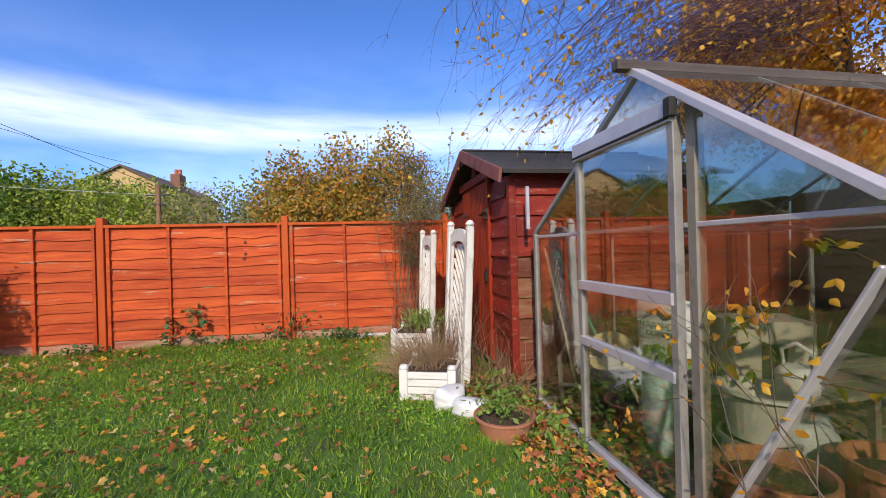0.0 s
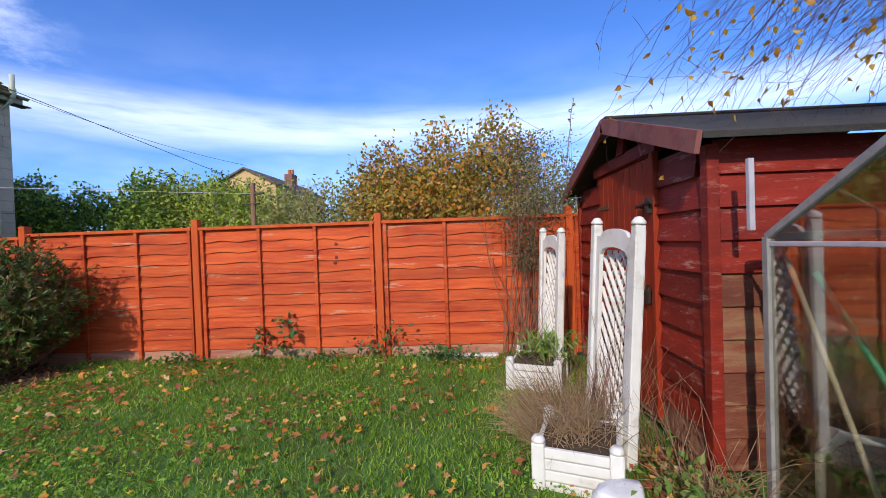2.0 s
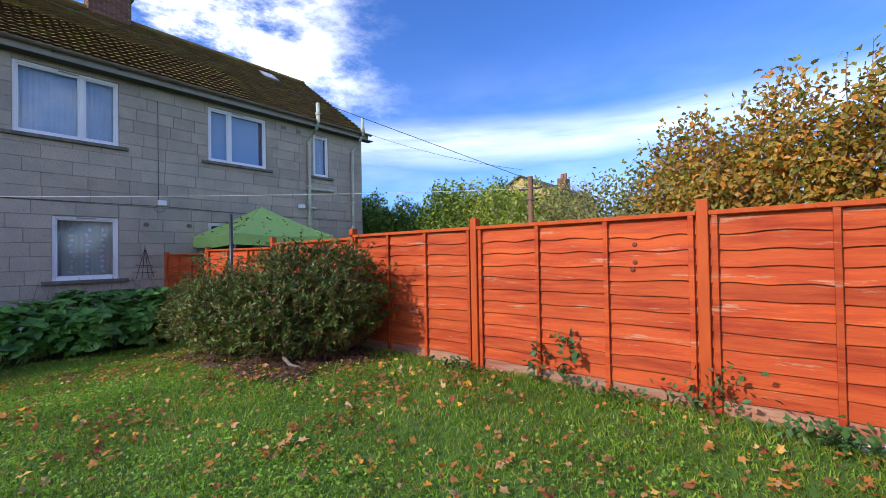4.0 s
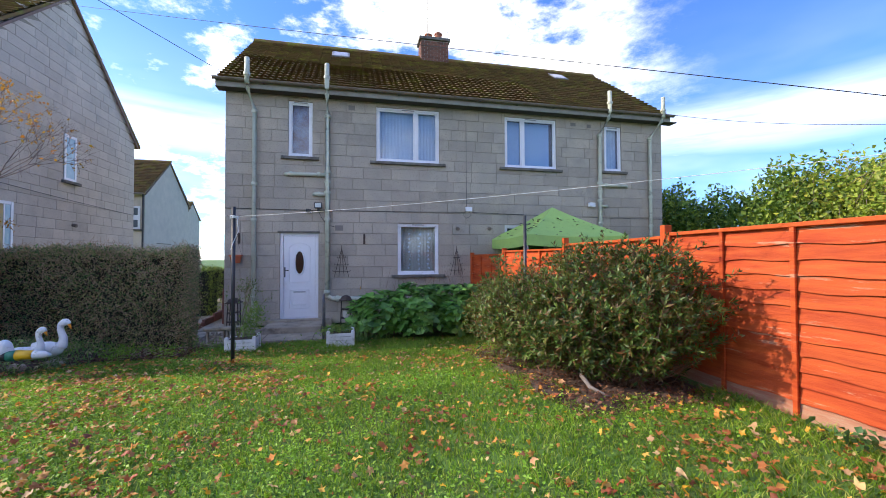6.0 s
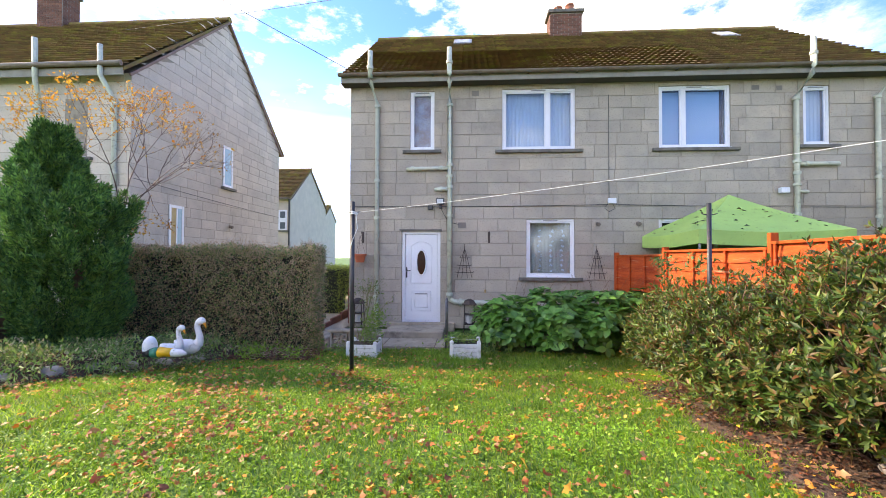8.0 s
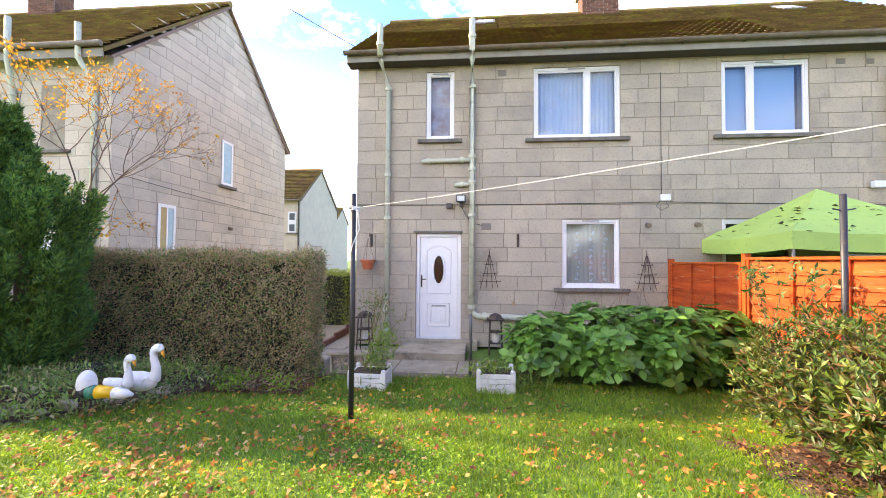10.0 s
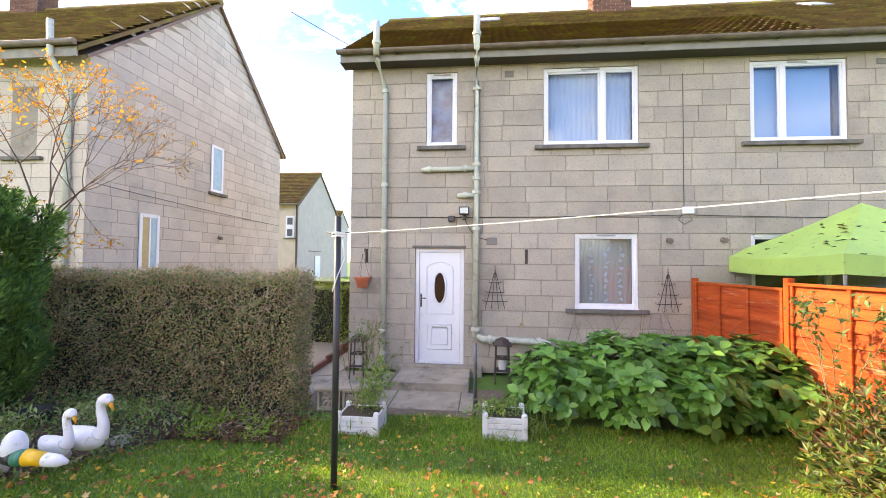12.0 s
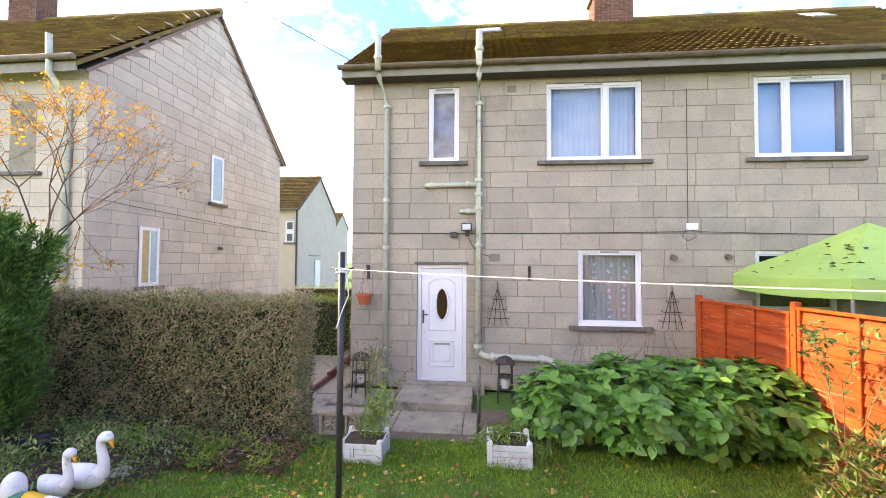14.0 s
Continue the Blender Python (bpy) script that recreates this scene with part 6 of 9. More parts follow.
def neighbour_bits():
    # rear face of the neighbouring house, which looks the same way as the first one
    window(NB, -6.7, -6.12, 3.6, 5.0, dress="net", x=-11.5)
    pipe("rain_pipe", "pale green-grey painted rainwater pipe", [(-11.42, -5.38, -0.36), (-11.42, -5.38, 4.9), (-11.15, -5.5, 5.4), (-11.13, -5.5, 6.1)], 0.055, NB, [((-11.42, -5.38, z), (0, 0, 1)) for z in (4.8, 3.2, 2.4, 0.6)])
    pipe("soil_pipe", "pale green-grey painted soil pipe", [(-11.42, -7.3, -0.36), (-11.42, -7.3, 4.9), (-11.15, -7.1, 5.4), (-11.13, -7.1, 6.3)], 0.055, NB, [((-11.42, -7.3, z), (0, 0, 1)) for z in (4.8, 3.2, 2.4)])
    part("gutter", newtube([(-11.12, -17.0, 5.66), (-11.12, -4.98, 5.66)], 0.06, 10), mat("brown_gutter", (0.13, 0.09, 0.06)), NB, "stained brown gutter")
    part("fascia", newbox(-11.22, -11.19, -17.0, -5.0, 5.42, 5.6), mat("fascia_paint", (0.3, 0.28, 0.24)), NB, "painted grey fascia board")
    part("door_leaf", newbox(-11.56, -11.47, -6.6, -5.75, -0.3, 1.85, bev=0.01), PVC, NB, "closed white door")
    part("wall_vent", newtube([(-15.52, -5.01, 2.25), (-15.52, -4.9, 2.22)], 0.05, 12), plastic("grey_brown_vent", (0.2, 0.15, 0.12)), NB)
    cable("wall_cable", "thin black cable clipped along the gable", (-11.55, -4.99, 3.1), (-19.0, -4.99, 2.9), 0.03, 0.008, BLACK)
    rb = mat("pale_render", (0.62, 0.52, 0.42), (0.52, 0.44, 0.36), rough=0.9, scale=2)
    a = gable_house("house", "pale rendered house with a brown tiled roof further along the gap", -30.0, -9.35, 7.0, 9.0, -0.4, 5.3, 7.95, side=-1, blocks=False, tiles=True, simple=rb)
    w = part("window", newbox(-29.99, -29.94, -10.2, -9.6, 3.1, 4.5, bev=0.01), PVC, a, "small white window of two panes")
    for z in (3.2, 3.95):
        part("pane", newbox(-29.939, -29.93, -10.08, -9.72, z, z + 0.45), mat("dark_pane", (0.1, 0.12, 0.14), rough=0.1), w)
    part("window_sill", newbox(-29.99, -29.86, -10.3, -9.5, 3.0, 3.08), SILLM, a)
    part("rain_pipe", newtube([(-29.94, -9.45, -0.4), (-29.94, -9.45, 5.3)], 0.05, 8), mat("dark_downpipe", (0.06, 0.05, 0.05)), a, "dark downpipe at the corner")
    part("gutter", newtube([(-29.6, -18.3, 5.25), (-29.6, -9.3, 5.25)], 0.06, 8), mat("brown_gutter", (0.13, 0.09, 0.06)), a)
    part("door", newbox(-33.6, -32.7, -9.36, -9.3, -0.3, 1.95, bev=0.01), PVC, a, "white side door")
    part("lintel", newbox(-33.8, -31.6, -9.36, -9.33, 2.25, 2.3), mat("brown_gutter", (0.13, 0.09, 0.06)), a)
    gable_house("house", "distant pale rendered house in the gap", -52.2, -15.0, 4.6, 8.0, -0.4, 6.0, 7.8, side=-1, blocks=False, tiles=True, simple=rb)
    c = thing("house", "distant sandy-coloured house with a brick chimney", "house")
    sand = mat("sandy_render", (0.58, 0.38, 0.18), (0.5, 0.33, 0.16), rough=0.9)
    bm = bmesh.new()
    vs = [(-17.3, 0), (-12.9, 0), (-12.9, 5.7), (-15.1, 6.8), (-17.3, 5.7)]
    f = [bm.verts.new((u, 30, v)) for u, v in vs]
    k = [bm.verts.new((u, 40, v)) for u, v in vs]
    bm.faces.new(f)
    bm.faces.new(k[::-1])
    for i in range(5):
        bm.faces.new((f[i], f[(i + 1) % 5], k[(i + 1) % 5], k[i]))
    bmesh.ops.recalc_face_normals(bm, faces=bm.faces)
    part("wall", bm, sand, c)
    for s in (1, -1):
        bm = bmesh.new()
        e = -15.1 + s * 2.4
        q = [(e, 5.58), (-15.1, 6.82), (-15.1, 6.95), (e, 5.7)]
        f = [bm.verts.new((u, 29.8, v)) for u, v in q]
        k = [bm.verts.new((u, 40.2, v)) for u, v in q]
        bm.faces.new(f)
        bm.faces.new(k[::-1])
        for i in range(4):
            bm.faces.new((f[i], f[(i + 1) % 4], k[(i + 1) % 4], k[i]))
        bmesh.ops.recalc_face_normals(bm, faces=bm.faces)
        part("roof", bm, mat("slate_brown", (0.13, 0.09, 0.07), (0.1, 0.075, 0.06), rough=0.9), c)
    ch = part("chimney", newbox(-13.6, -13.0, 33, 34, 5.2, 6.9), mat("chimney_brick", (0.2, 0.075, 0.045)), c)
    for i in range(2):
        part("chimney_pot", lathe([(0.14, 0), (0.12, 0.4)], 10, (-13.4 + 0.25 * i, 33.5, 6.9)), mat("clay_pot", (0.42, 0.13, 0.06)), ch)


neighbour_bits()


def swans():
    w = mat("painted_white_concrete", (0.75, 0.76, 0.78), (0.62, 0.64, 0.66), rough=0.5, scale=8, bump=0.2, stain=(0.25, 0.27, 0.22), stain_amt=0.15, stain_scale=14)
    orange = mat("orange_beak", (0.75, 0.3, 0.02), rough=0.5)
    def swan(x, y, z, s, rz, label):
        t = thing("swan_ornament", label, "garden ornament", "swan ornaments", at=(x, y, z), rz=rz)
        bm = bmesh.new()
        bmesh.ops.create_uvsphere(bm, u_segments=18, v_segments=12, radius=1)
        for v in bm.verts:
            k = 1 - 0.35 * max(0, v.co.x)
            v.co = Vector((v.co.x * 0.2 * s, v.co.y * 0.1 * s * k, (v.co.z * 0.105 + 0.07 * max(0, -v.co.x) ** 3) * s + 0.09 * s))
        part("body", bm, w, t, smooth=True)
        # figures of birds: long neck in one swept tube
        c = [(0.15, 0.12), (0.2, 0.2), (0.17, 0.3), (0.14, 0.38), (0.17, 0.45), (0.225, 0.46), (0.26, 0.42)]
        fine = np.linspace(0, 6, 31)
        ca, cb = [np.interp(fine, range(7), [p[k] for p in c]) for k in (0, 1)]
        ca, cb = [np.convolve(np.pad(q, 3, mode="edge"), np.ones(7) / 7, mode="valid") for q in (ca, cb)]
        cr = np.interp(fine, range(7), [0.075, 0.052, 0.042, 0.038, 0.046, 0.05, 0.026])
        bm = bmesh.new()
        rings = []
        for i in range(31):
            j, k = min(i + 1, 30), max(i - 1, 0)
            d = Vector((ca[j] - ca[k], 0, cb[j] - cb[k])).normalized()
            q = d.cross(Vector((0, 1, 0)))
            rings.append([bm.verts.new(Vector((ca[i] * s, 0, cb[i] * s)) + (Vector((0, 0.85, 0)) * math.cos(a) + q * math.sin(a)) * float(cr[i]) * s) for a in np.linspace(0, 2 * math.pi, 13)[:-1]])
        for p, q in zip(rings, rings[1:]):
            for j in range(12):
                bm.faces.new((p[j], p[(j + 1) % 12], q[(j + 1) % 12], q[j]))
        bm.faces.new(rings[0][::-1])
        bm.faces.new(rings[-1])
        bmesh.ops.recalc_face_normals(bm, faces=bm.faces)
        part("neck", bm, w, t, smooth=True)
        part("beak", newtube([(0.255 * s, 0, 0.425 * s), (0.285 * s, 0, 0.36 * s)], [0.02 * s, 0.006 * s], 8), orange, t, smooth=True)
        return t
    swan(-7.57, -0.78, -0.03, 0.95, 85, "white painted swan ornament with orange beak")
    swan(-7.42, -0.9, -0.03, 0.8, 80, "white painted swan ornament with bent neck")
    o = thing("duck_ornament", "white green and yellow painted bird planter lying on its side", "garden ornament", at=(-7.2, -1.0, 0.03), rz=80)
    bm = bmesh.new()
    bmesh.ops.create_uvsphere(bm, u_segments=18, v_segments=12, radius=1)
    for v in bm.verts:
        v.co = Vector((v.co.x * 0.085, v.co.y * 0.08, v.co.z * 0.13 + 0.1))
    part("body", bm, w, o, smooth=True)
    part("black_band", newtube([(-0.03, -0.03, 0.03), (0.06, -0.02, 0.035)], [0.05, 0.062], 14), mat("black_paint", (0.02, 0.02, 0.022), rough=0.4), o, smooth=True)
    part("green_band", newtube([(0.06, -0.02, 0.035), (0.15, 0, 0.04)], [0.062, 0.065], 14), mat("dark_green_paint", (0.02, 0.17, 0.11), rough=0.4), o, smooth=True)
    part("yellow_band", newtube([(0.15, 0, 0.04), (0.22, 0.005, 0.045), (0.33, 0.01, 0.045)], [0.065, 0.055, 0.05], 14), mat("yellow_paint", (0.75, 0.42, 0.02), rough=0.4), o, smooth=True)
    part("wing_tip", newtube([(0.33, 0.01, 0.045), (0.43, 0.03, 0.04), (0.5, 0.05, 0.03)], [0.05, 0.045, 0.015], 12), w, o, "white painted end", smooth=True)
    bucket("black_pot", "black plastic plant pot under the hedge", -8.3, -2.15, 0.17, 0.26, plastic("black_plastic", (0.025, 0.026, 0.03)), z=-0.28, cat="plant pot", soil=SOIL)


swans()

tagged(part("earth_strip", newbox(-10.82, -9.6, 0.1, 2.95, -0.5, -0.395), mat("step_earth", (0.13, 0.09, 0.06), (0.2, 0.15, 0.11), rough=0.98, scale=12, bump=1.0)), "bare gritty earth beside the back step", "", kind="structure")
tagged(part("gravel_yard", newbox(-19.5, -11.5, -4.6, -0.62, -0.5, -0.375), mat("pale_gravel", (0.42, 0.36, 0.27), (0.25, 0.2, 0.15), rough=0.95, scale=40, bump=1.0)), "pale gravel between the houses", "", kind="structure")
# timber edging and gravel along the side path
tagged(part("gravel_strip", newbox(-14.0, -11.2, -0.3, 0.12, -0.45, -0.36), mat("pale_gravel", (0.42, 0.36, 0.27), (0.25, 0.2, 0.15), rough=0.95, scale=40, bump=1.0)), "pale gravel strip beside the house", "", kind="structure")
for i in range(3):
    tagged(part("timber_edging", newbox(-11.9 - 0.75 * i, -11.2 - 0.75 * i, -0.36, -0.3, -0.42, -0.26 + 0.05 * i, bev=0.006), mat("brown_edging", (0.24, 0.08, 0.05), (0.16, 0.06, 0.04), rough=0.8, scale=5)), "red-brown timber edging board beside the path", "edging", "path edging boards")
tagged(part("gate_post", newbox(-12.35, -12.2, 0.0, 0.12, -0.4, 0.5, bev=0.01), mat("brown_edging", (0.24, 0.08, 0.05))), "short red-brown timber post by the house corner", "post")
# plain fences that close the garden behind the greenhouse
for i in range(6):
    t = thing("side_fence", "dull brown lapped fence behind the greenhouse", "fence", "side fences", at=(4.3, 6.3 - 1.86 * i, -0.02), rz=-90)
    for k in range(13):
        part("slat", newbox(0, 1.82, 0.0, 0.02, k * 0.12, k * 0.12 + 0.135), mat("dull_brown_fence", (0.16, 0.11, 0.075), (0.11, 0.08, 0.055), rough=0.9, scale=3, stretch=(0.6, 0.6, 6), bump=0.5), t).matrix_basis = pose(0, 0, 0, -2, 0, 0)
# dull lapped fence on the far left side of the garden
dull = mat("dull_brown_fence", (0.16, 0.11, 0.075), (0.11, 0.08, 0.055), rough=0.9, scale=3, stretch=(0.6, 0.6, 6), bump=0.5)
for i in range(2):
    t = thing("side_fence", "dull brown lapped fence behind the cypress", "fence", "side fences", at=(-8.6 + 1.86 * i, -4.3, -0.3), rz=0)
    for k in range(13):
        part("slat", newbox(0, 1.82, 0.0, 0.02, k * 0.12, k * 0.12 + 0.135, m=pose(0, 0, 0, 0, 0, 0)), dull, t).matrix_basis = pose(0, 0, 0, -2, 0, 0)
    part("cap_rail", newbox(0, 1.82, -0.02, 0.05, 1.57, 1.6, bev=0.004), dull, t)

# ---------- plants ----------
def wood(name="dark_twig", c=(0.1, 0.07, 0.05), c2=(0.16, 0.12, 0.09)):
    return mat(name, c, c2, rough=0.85, scale=20, bump=0.3)


def shell_points(n, seed, lobes, lo=0.75, zmin=0.0):
    """Points near the outer skin of some joined ellipsoids (cx, cy, cz, rx, ry, rz), with the outward direction."""
    g = np.random.default_rng(seed)
    P, N = [], []
    area = np.array([l[3] * l[4] + l[4] * l[5] + l[3] * l[5] for l in lobes])
    for l, k in zip(lobes, (n * area / area.sum()).astype(int)):
        d = unit(g.normal(size=(k, 3)))
        r = g.uniform(lo, 1.04, k) ** 0.7
        bump = 1 + 0.09 * np.sin(d[:, 0] * 7 + l[0] * 3) * np.sin(d[:, 1] * 6 + 1) + 0.06 * np.sin(d[:, 2] * 11 + l[1])
        q = d * (r * bump)[:, None] * np.array(l[3:6]) + np.array(l[:3])
        P.append(q)
        N.append(unit(d / np.array(l[3:6])))
    P, N = np.concatenate(P), np.concatenate(N)
    keep = P[:, 2] > zmin
    return P[keep], N[keep]


def whorls(P, N, seed, k, L, W, up=0.5, spread=0.9, fold=0.2):
    """k leaves round each shoot end."""
    g = np.random.default_rng(seed)
    n = len(P)
    A = unit(N * 0.7 + np.array([0, 0, up]) + g.normal(size=(n, 3)) * 0.3)
    T = unit(np.cross(A, g.normal(size=(n, 3))))
    B = np.cross(A, T)
    Pn, Dn, Un, Ln, Wn = [], [], [], [], []
    for j in range(k):
        a = 2 * math.pi * j / k + g.uniform(-0.3, 0.3, n)
        s = spread * g.uniform(0.5, 1.15, n)
        D = A * 0.6 + (T * np.cos(a)[:, None] + B * np.sin(a)[:, None]) * s[:, None]
        Pn.append(P + g.normal(size=(n, 3)) * 0.006)
        Dn.append(D)
        Un.append(A)
        Ln.append(L * g.uniform(0.6, 1.2, n))
        Wn.append(W * g.uniform(0.7, 1.2, n))
    return leaf_mesh(np.concatenate(Pn), np.concatenate(Dn), np.concatenate(Un), np.concatenate(Ln), np.concatenate(Wn), fold=fold)


def big_shrub():
    t = thing("shrub", "large rounded evergreen shrub with narrow leaves against the fence", "shrub")
    lobes = [(-6.35, 5.3, 0.42, 1.0, 0.62, 0.56), (-6.95, 5.22, 0.36, 0.66, 0.5, 0.54), (-5.75, 5.15, 0.4, 0.75, 0.55, 0.6), (-5.0, 5.65, 0.68, 0.85, 0.72, 0.72), (-4.5, 5.75, 0.72, 0.55, 0.55, 0.62), (-5.6, 5.75, 0.7, 0.7, 0.55, 0.62), (-5.05, 5.3, 0.5, 0.6, 0.5, 0.5)]
    P, N = shell_points(8200, 31, lobes, lo=0.4, zmin=0.1)
    V, F = whorls(P, N, 32, 7, 0.072, 0.021, fold=0.15)
    m = foliage("shrub_leaves", [(0.025, 0.05, 0.012), (0.06, 0.13, 0.02), (0.12, 0.19, 0.03), (0.19, 0.08, 0.03), (0.045, 0.09, 0.02), (0.22, 0.28, 0.055)], rough=0.45, trans=0.3)
    raw("foliage", V, F, m, t, "narrow green and bronze leaves", kind="stuff")
    gs = np.random.default_rng(35)
    up = P[P[:, 2] > 0.35]
    base = up[gs.integers(0, len(up), 420)]
    tip = base + unit(np.stack([base[:, 0] + 5.5, base[:, 1] - 5.5, np.full(420, 1.2)], 1) + gs.normal(size=(420, 3)) * 0.5) * gs.uniform(0.1, 0.26, 420)[:, None]
    V, F = sticks(base, tip, 0.004, 0.002)
    raw("shoot_tangle", V, F, wood("brown_stem", (0.2, 0.09, 0.045)), t, "thin shoots standing out of the bush", kind="stuff")
    Q = np.concatenate([base + (tip - base) * q for q in (0.45, 0.75, 1.0)])
    V, F = whorls(Q, unit(np.concatenate([tip - base] * 3)), 36, 6, 0.06, 0.017, fold=0.15)
    raw("shoot_leaves", V, F, m, t, "narrow leaves round the shoots", kind="stuff")
    A = np.array([[-6.3, 5.4, 0.0], [-5.6, 5.5, 0.0], [-5.0, 5.6, 0.0], [-4.7, 5.7, 0]])
    g = np.random.default_rng(3)
    idx = g.integers(0, len(P), 1500)
    near = A[np.argmin(np.linalg.norm(P[idx][:, None, :2] - A[None, :, :2], axis=2), axis=1)]
    mid = near + (P[idx] - near) * 0.55 + g.normal(size=(1500, 3)) * 0.07
    a = sticks(near + g.normal(size=(1500, 3)) * [0.08, 0.08, 0.0], mid, 0.007, 0.005)
    b = sticks(mid, P[idx], 0.005, 0.002)
    V, F = join(a, b)
    raw("branch_tangle", V, F, wood("brown_stem", (0.2, 0.09, 0.045), (0.3, 0.15, 0.08)), t, "brown bare inner stems", kind="stuff")
    part("limb", newtube([(-5.0, 5.6, 0), (-4.75, 5.2, 0.1), (-4.45, 5.1, 0.09), (-4.25, 5.2, 0.04)], [0.03, 0.022, 0.018, 0.008], 8), wood("grey_limb", (0.2, 0.17, 0.15), (0.13, 0.11, 0.1)), t, "grey low limb lying out", smooth=True)


def hydrangea():
    t = thing("hydrangea", "dense hydrangea bush with broad bright green leaves", "shrub")
    g = np.random.default_rng(41)
    lobes = [(-9.85, 3.65, 0.05, 0.6, 0.62, 0.46), (-9.85, 4.4, 0.1, 0.72, 0.7, 0.55), (-9.8, 5.2, 0.08, 0.75, 0.75, 0.58), (-9.85, 5.95, 0.1, 0.72, 0.7, 0.56), (-9.9, 6.5, 0.0, 0.6, 0.5, 0.46)]
    P, N = shell_points(1300, 42, lobes, lo=0.66, zmin=-0.24)
    out = []
    n = len(P)
    m = foliage("hydrangea_leaves", [(0.06, 0.16, 0.03), (0.09, 0.24, 0.035), (0.13, 0.3, 0.05), (0.18, 0.38, 0.07), (0.045, 0.12, 0.03), (0.15, 0.33, 0.06)], rough=0.38, trans=0.25, spec=0.45)
    # broad serrated leaves with a folded midrib
    Vs, Fs, o = [], [], 0
    prof = [(0.0, 0.0), (0.2, 0.62), (0.45, 1.0), (0.7, 0.8), (0.88, 0.4), (1.0, 0.0)]
    shoot = unit(N * 0.55 + np.array([0.15, 0, 0.9]) + g.normal(size=(n, 3)) * 0.22)
    side = unit(np.cross(shoot, g.normal(size=(n, 3))))
    for j in range(5):
        A = shoot
        T = side
        a = 0.4 * (j % 2) + 2 * math.pi * j / 5
        D = unit(A * g.uniform(0.0, 0.6, n)[:, None] + T * math.cos(a) + np.cross(A, T) * math.sin(a))
        S = unit(np.cross(D, A))
        U = np.cross(S, D)
        L = g.uniform(0.11, 0.19, n)[:, None]
        W = L * 0.32
        for i, (u, w) in enumerate(prof):
            c = P + D * L * u - U * L * 0.2 * u * u
            if i in (0, len(prof) - 1):
                Vs.append(c[:, None])
            else:
                Vs.append(np.stack([c + S * W * w + U * W * 0.35 * w, c, c - S * W * w + U * W * 0.35 * w], 1))
        blk = np.concatenate(Vs[-6:], 1)
        Vs = Vs[:-6]
        Vs.append(blk.reshape(-1, 3))
        k = blk.shape[1]
        base = (np.arange(n) * k + o)[:, None]
        tri = []
        tri += [(0, 1, 2), (0, 2, 3)]
        for r in range(3):
            s = 1 + r * 3
            tri += [(s, s + 3, s + 4), (s, s + 4, s + 1), (s + 1, s + 4, s + 5), (s + 1, s + 5, s + 2)]
        s = 10
        tri += [(s, 13, s + 1), (s + 1, 13, s + 2)]
        Fs += [base + np.array([q]) for q in tri]
        o += n * k
    ob = raw("foliage", np.concatenate(Vs), np.concatenate(Fs), m, t, "broad ribbed green leaves", kind="stuff")
    ob.data.shade_smooth()
    idx = g.integers(0, n, 260)
    A = P[idx] * [0.15, 1, 0] + [-9.85 * 0.85, 0, 0] + [0, 0, -0.36]
    V, F = sticks(A, P[idx], 0.007, 0.004)
    raw("stem_tangle", V, F, wood(), t, "thin brown stems", kind="stuff")
    g2 = np.random.default_rng(44)
    A = np.stack([g2.uniform(-10.9, -10.3, 40), g2.uniform(3.6, 6.6, 40), np.full(40, 0.1)], 1)
    B = A + np.stack([g2.uniform(-0.1, 0.5, 40), g2.uniform(-0.5, 0.5, 40), g2.uniform(0.4, 0.95, 40)], 1)
    V, F = sticks(A, B, 0.005, 0.002)
    raw("tall_stalks", V, F, wood("brown_stem", (0.17, 0.1, 0.07)), t, "bare stalks rising behind the leaves", kind="stuff")


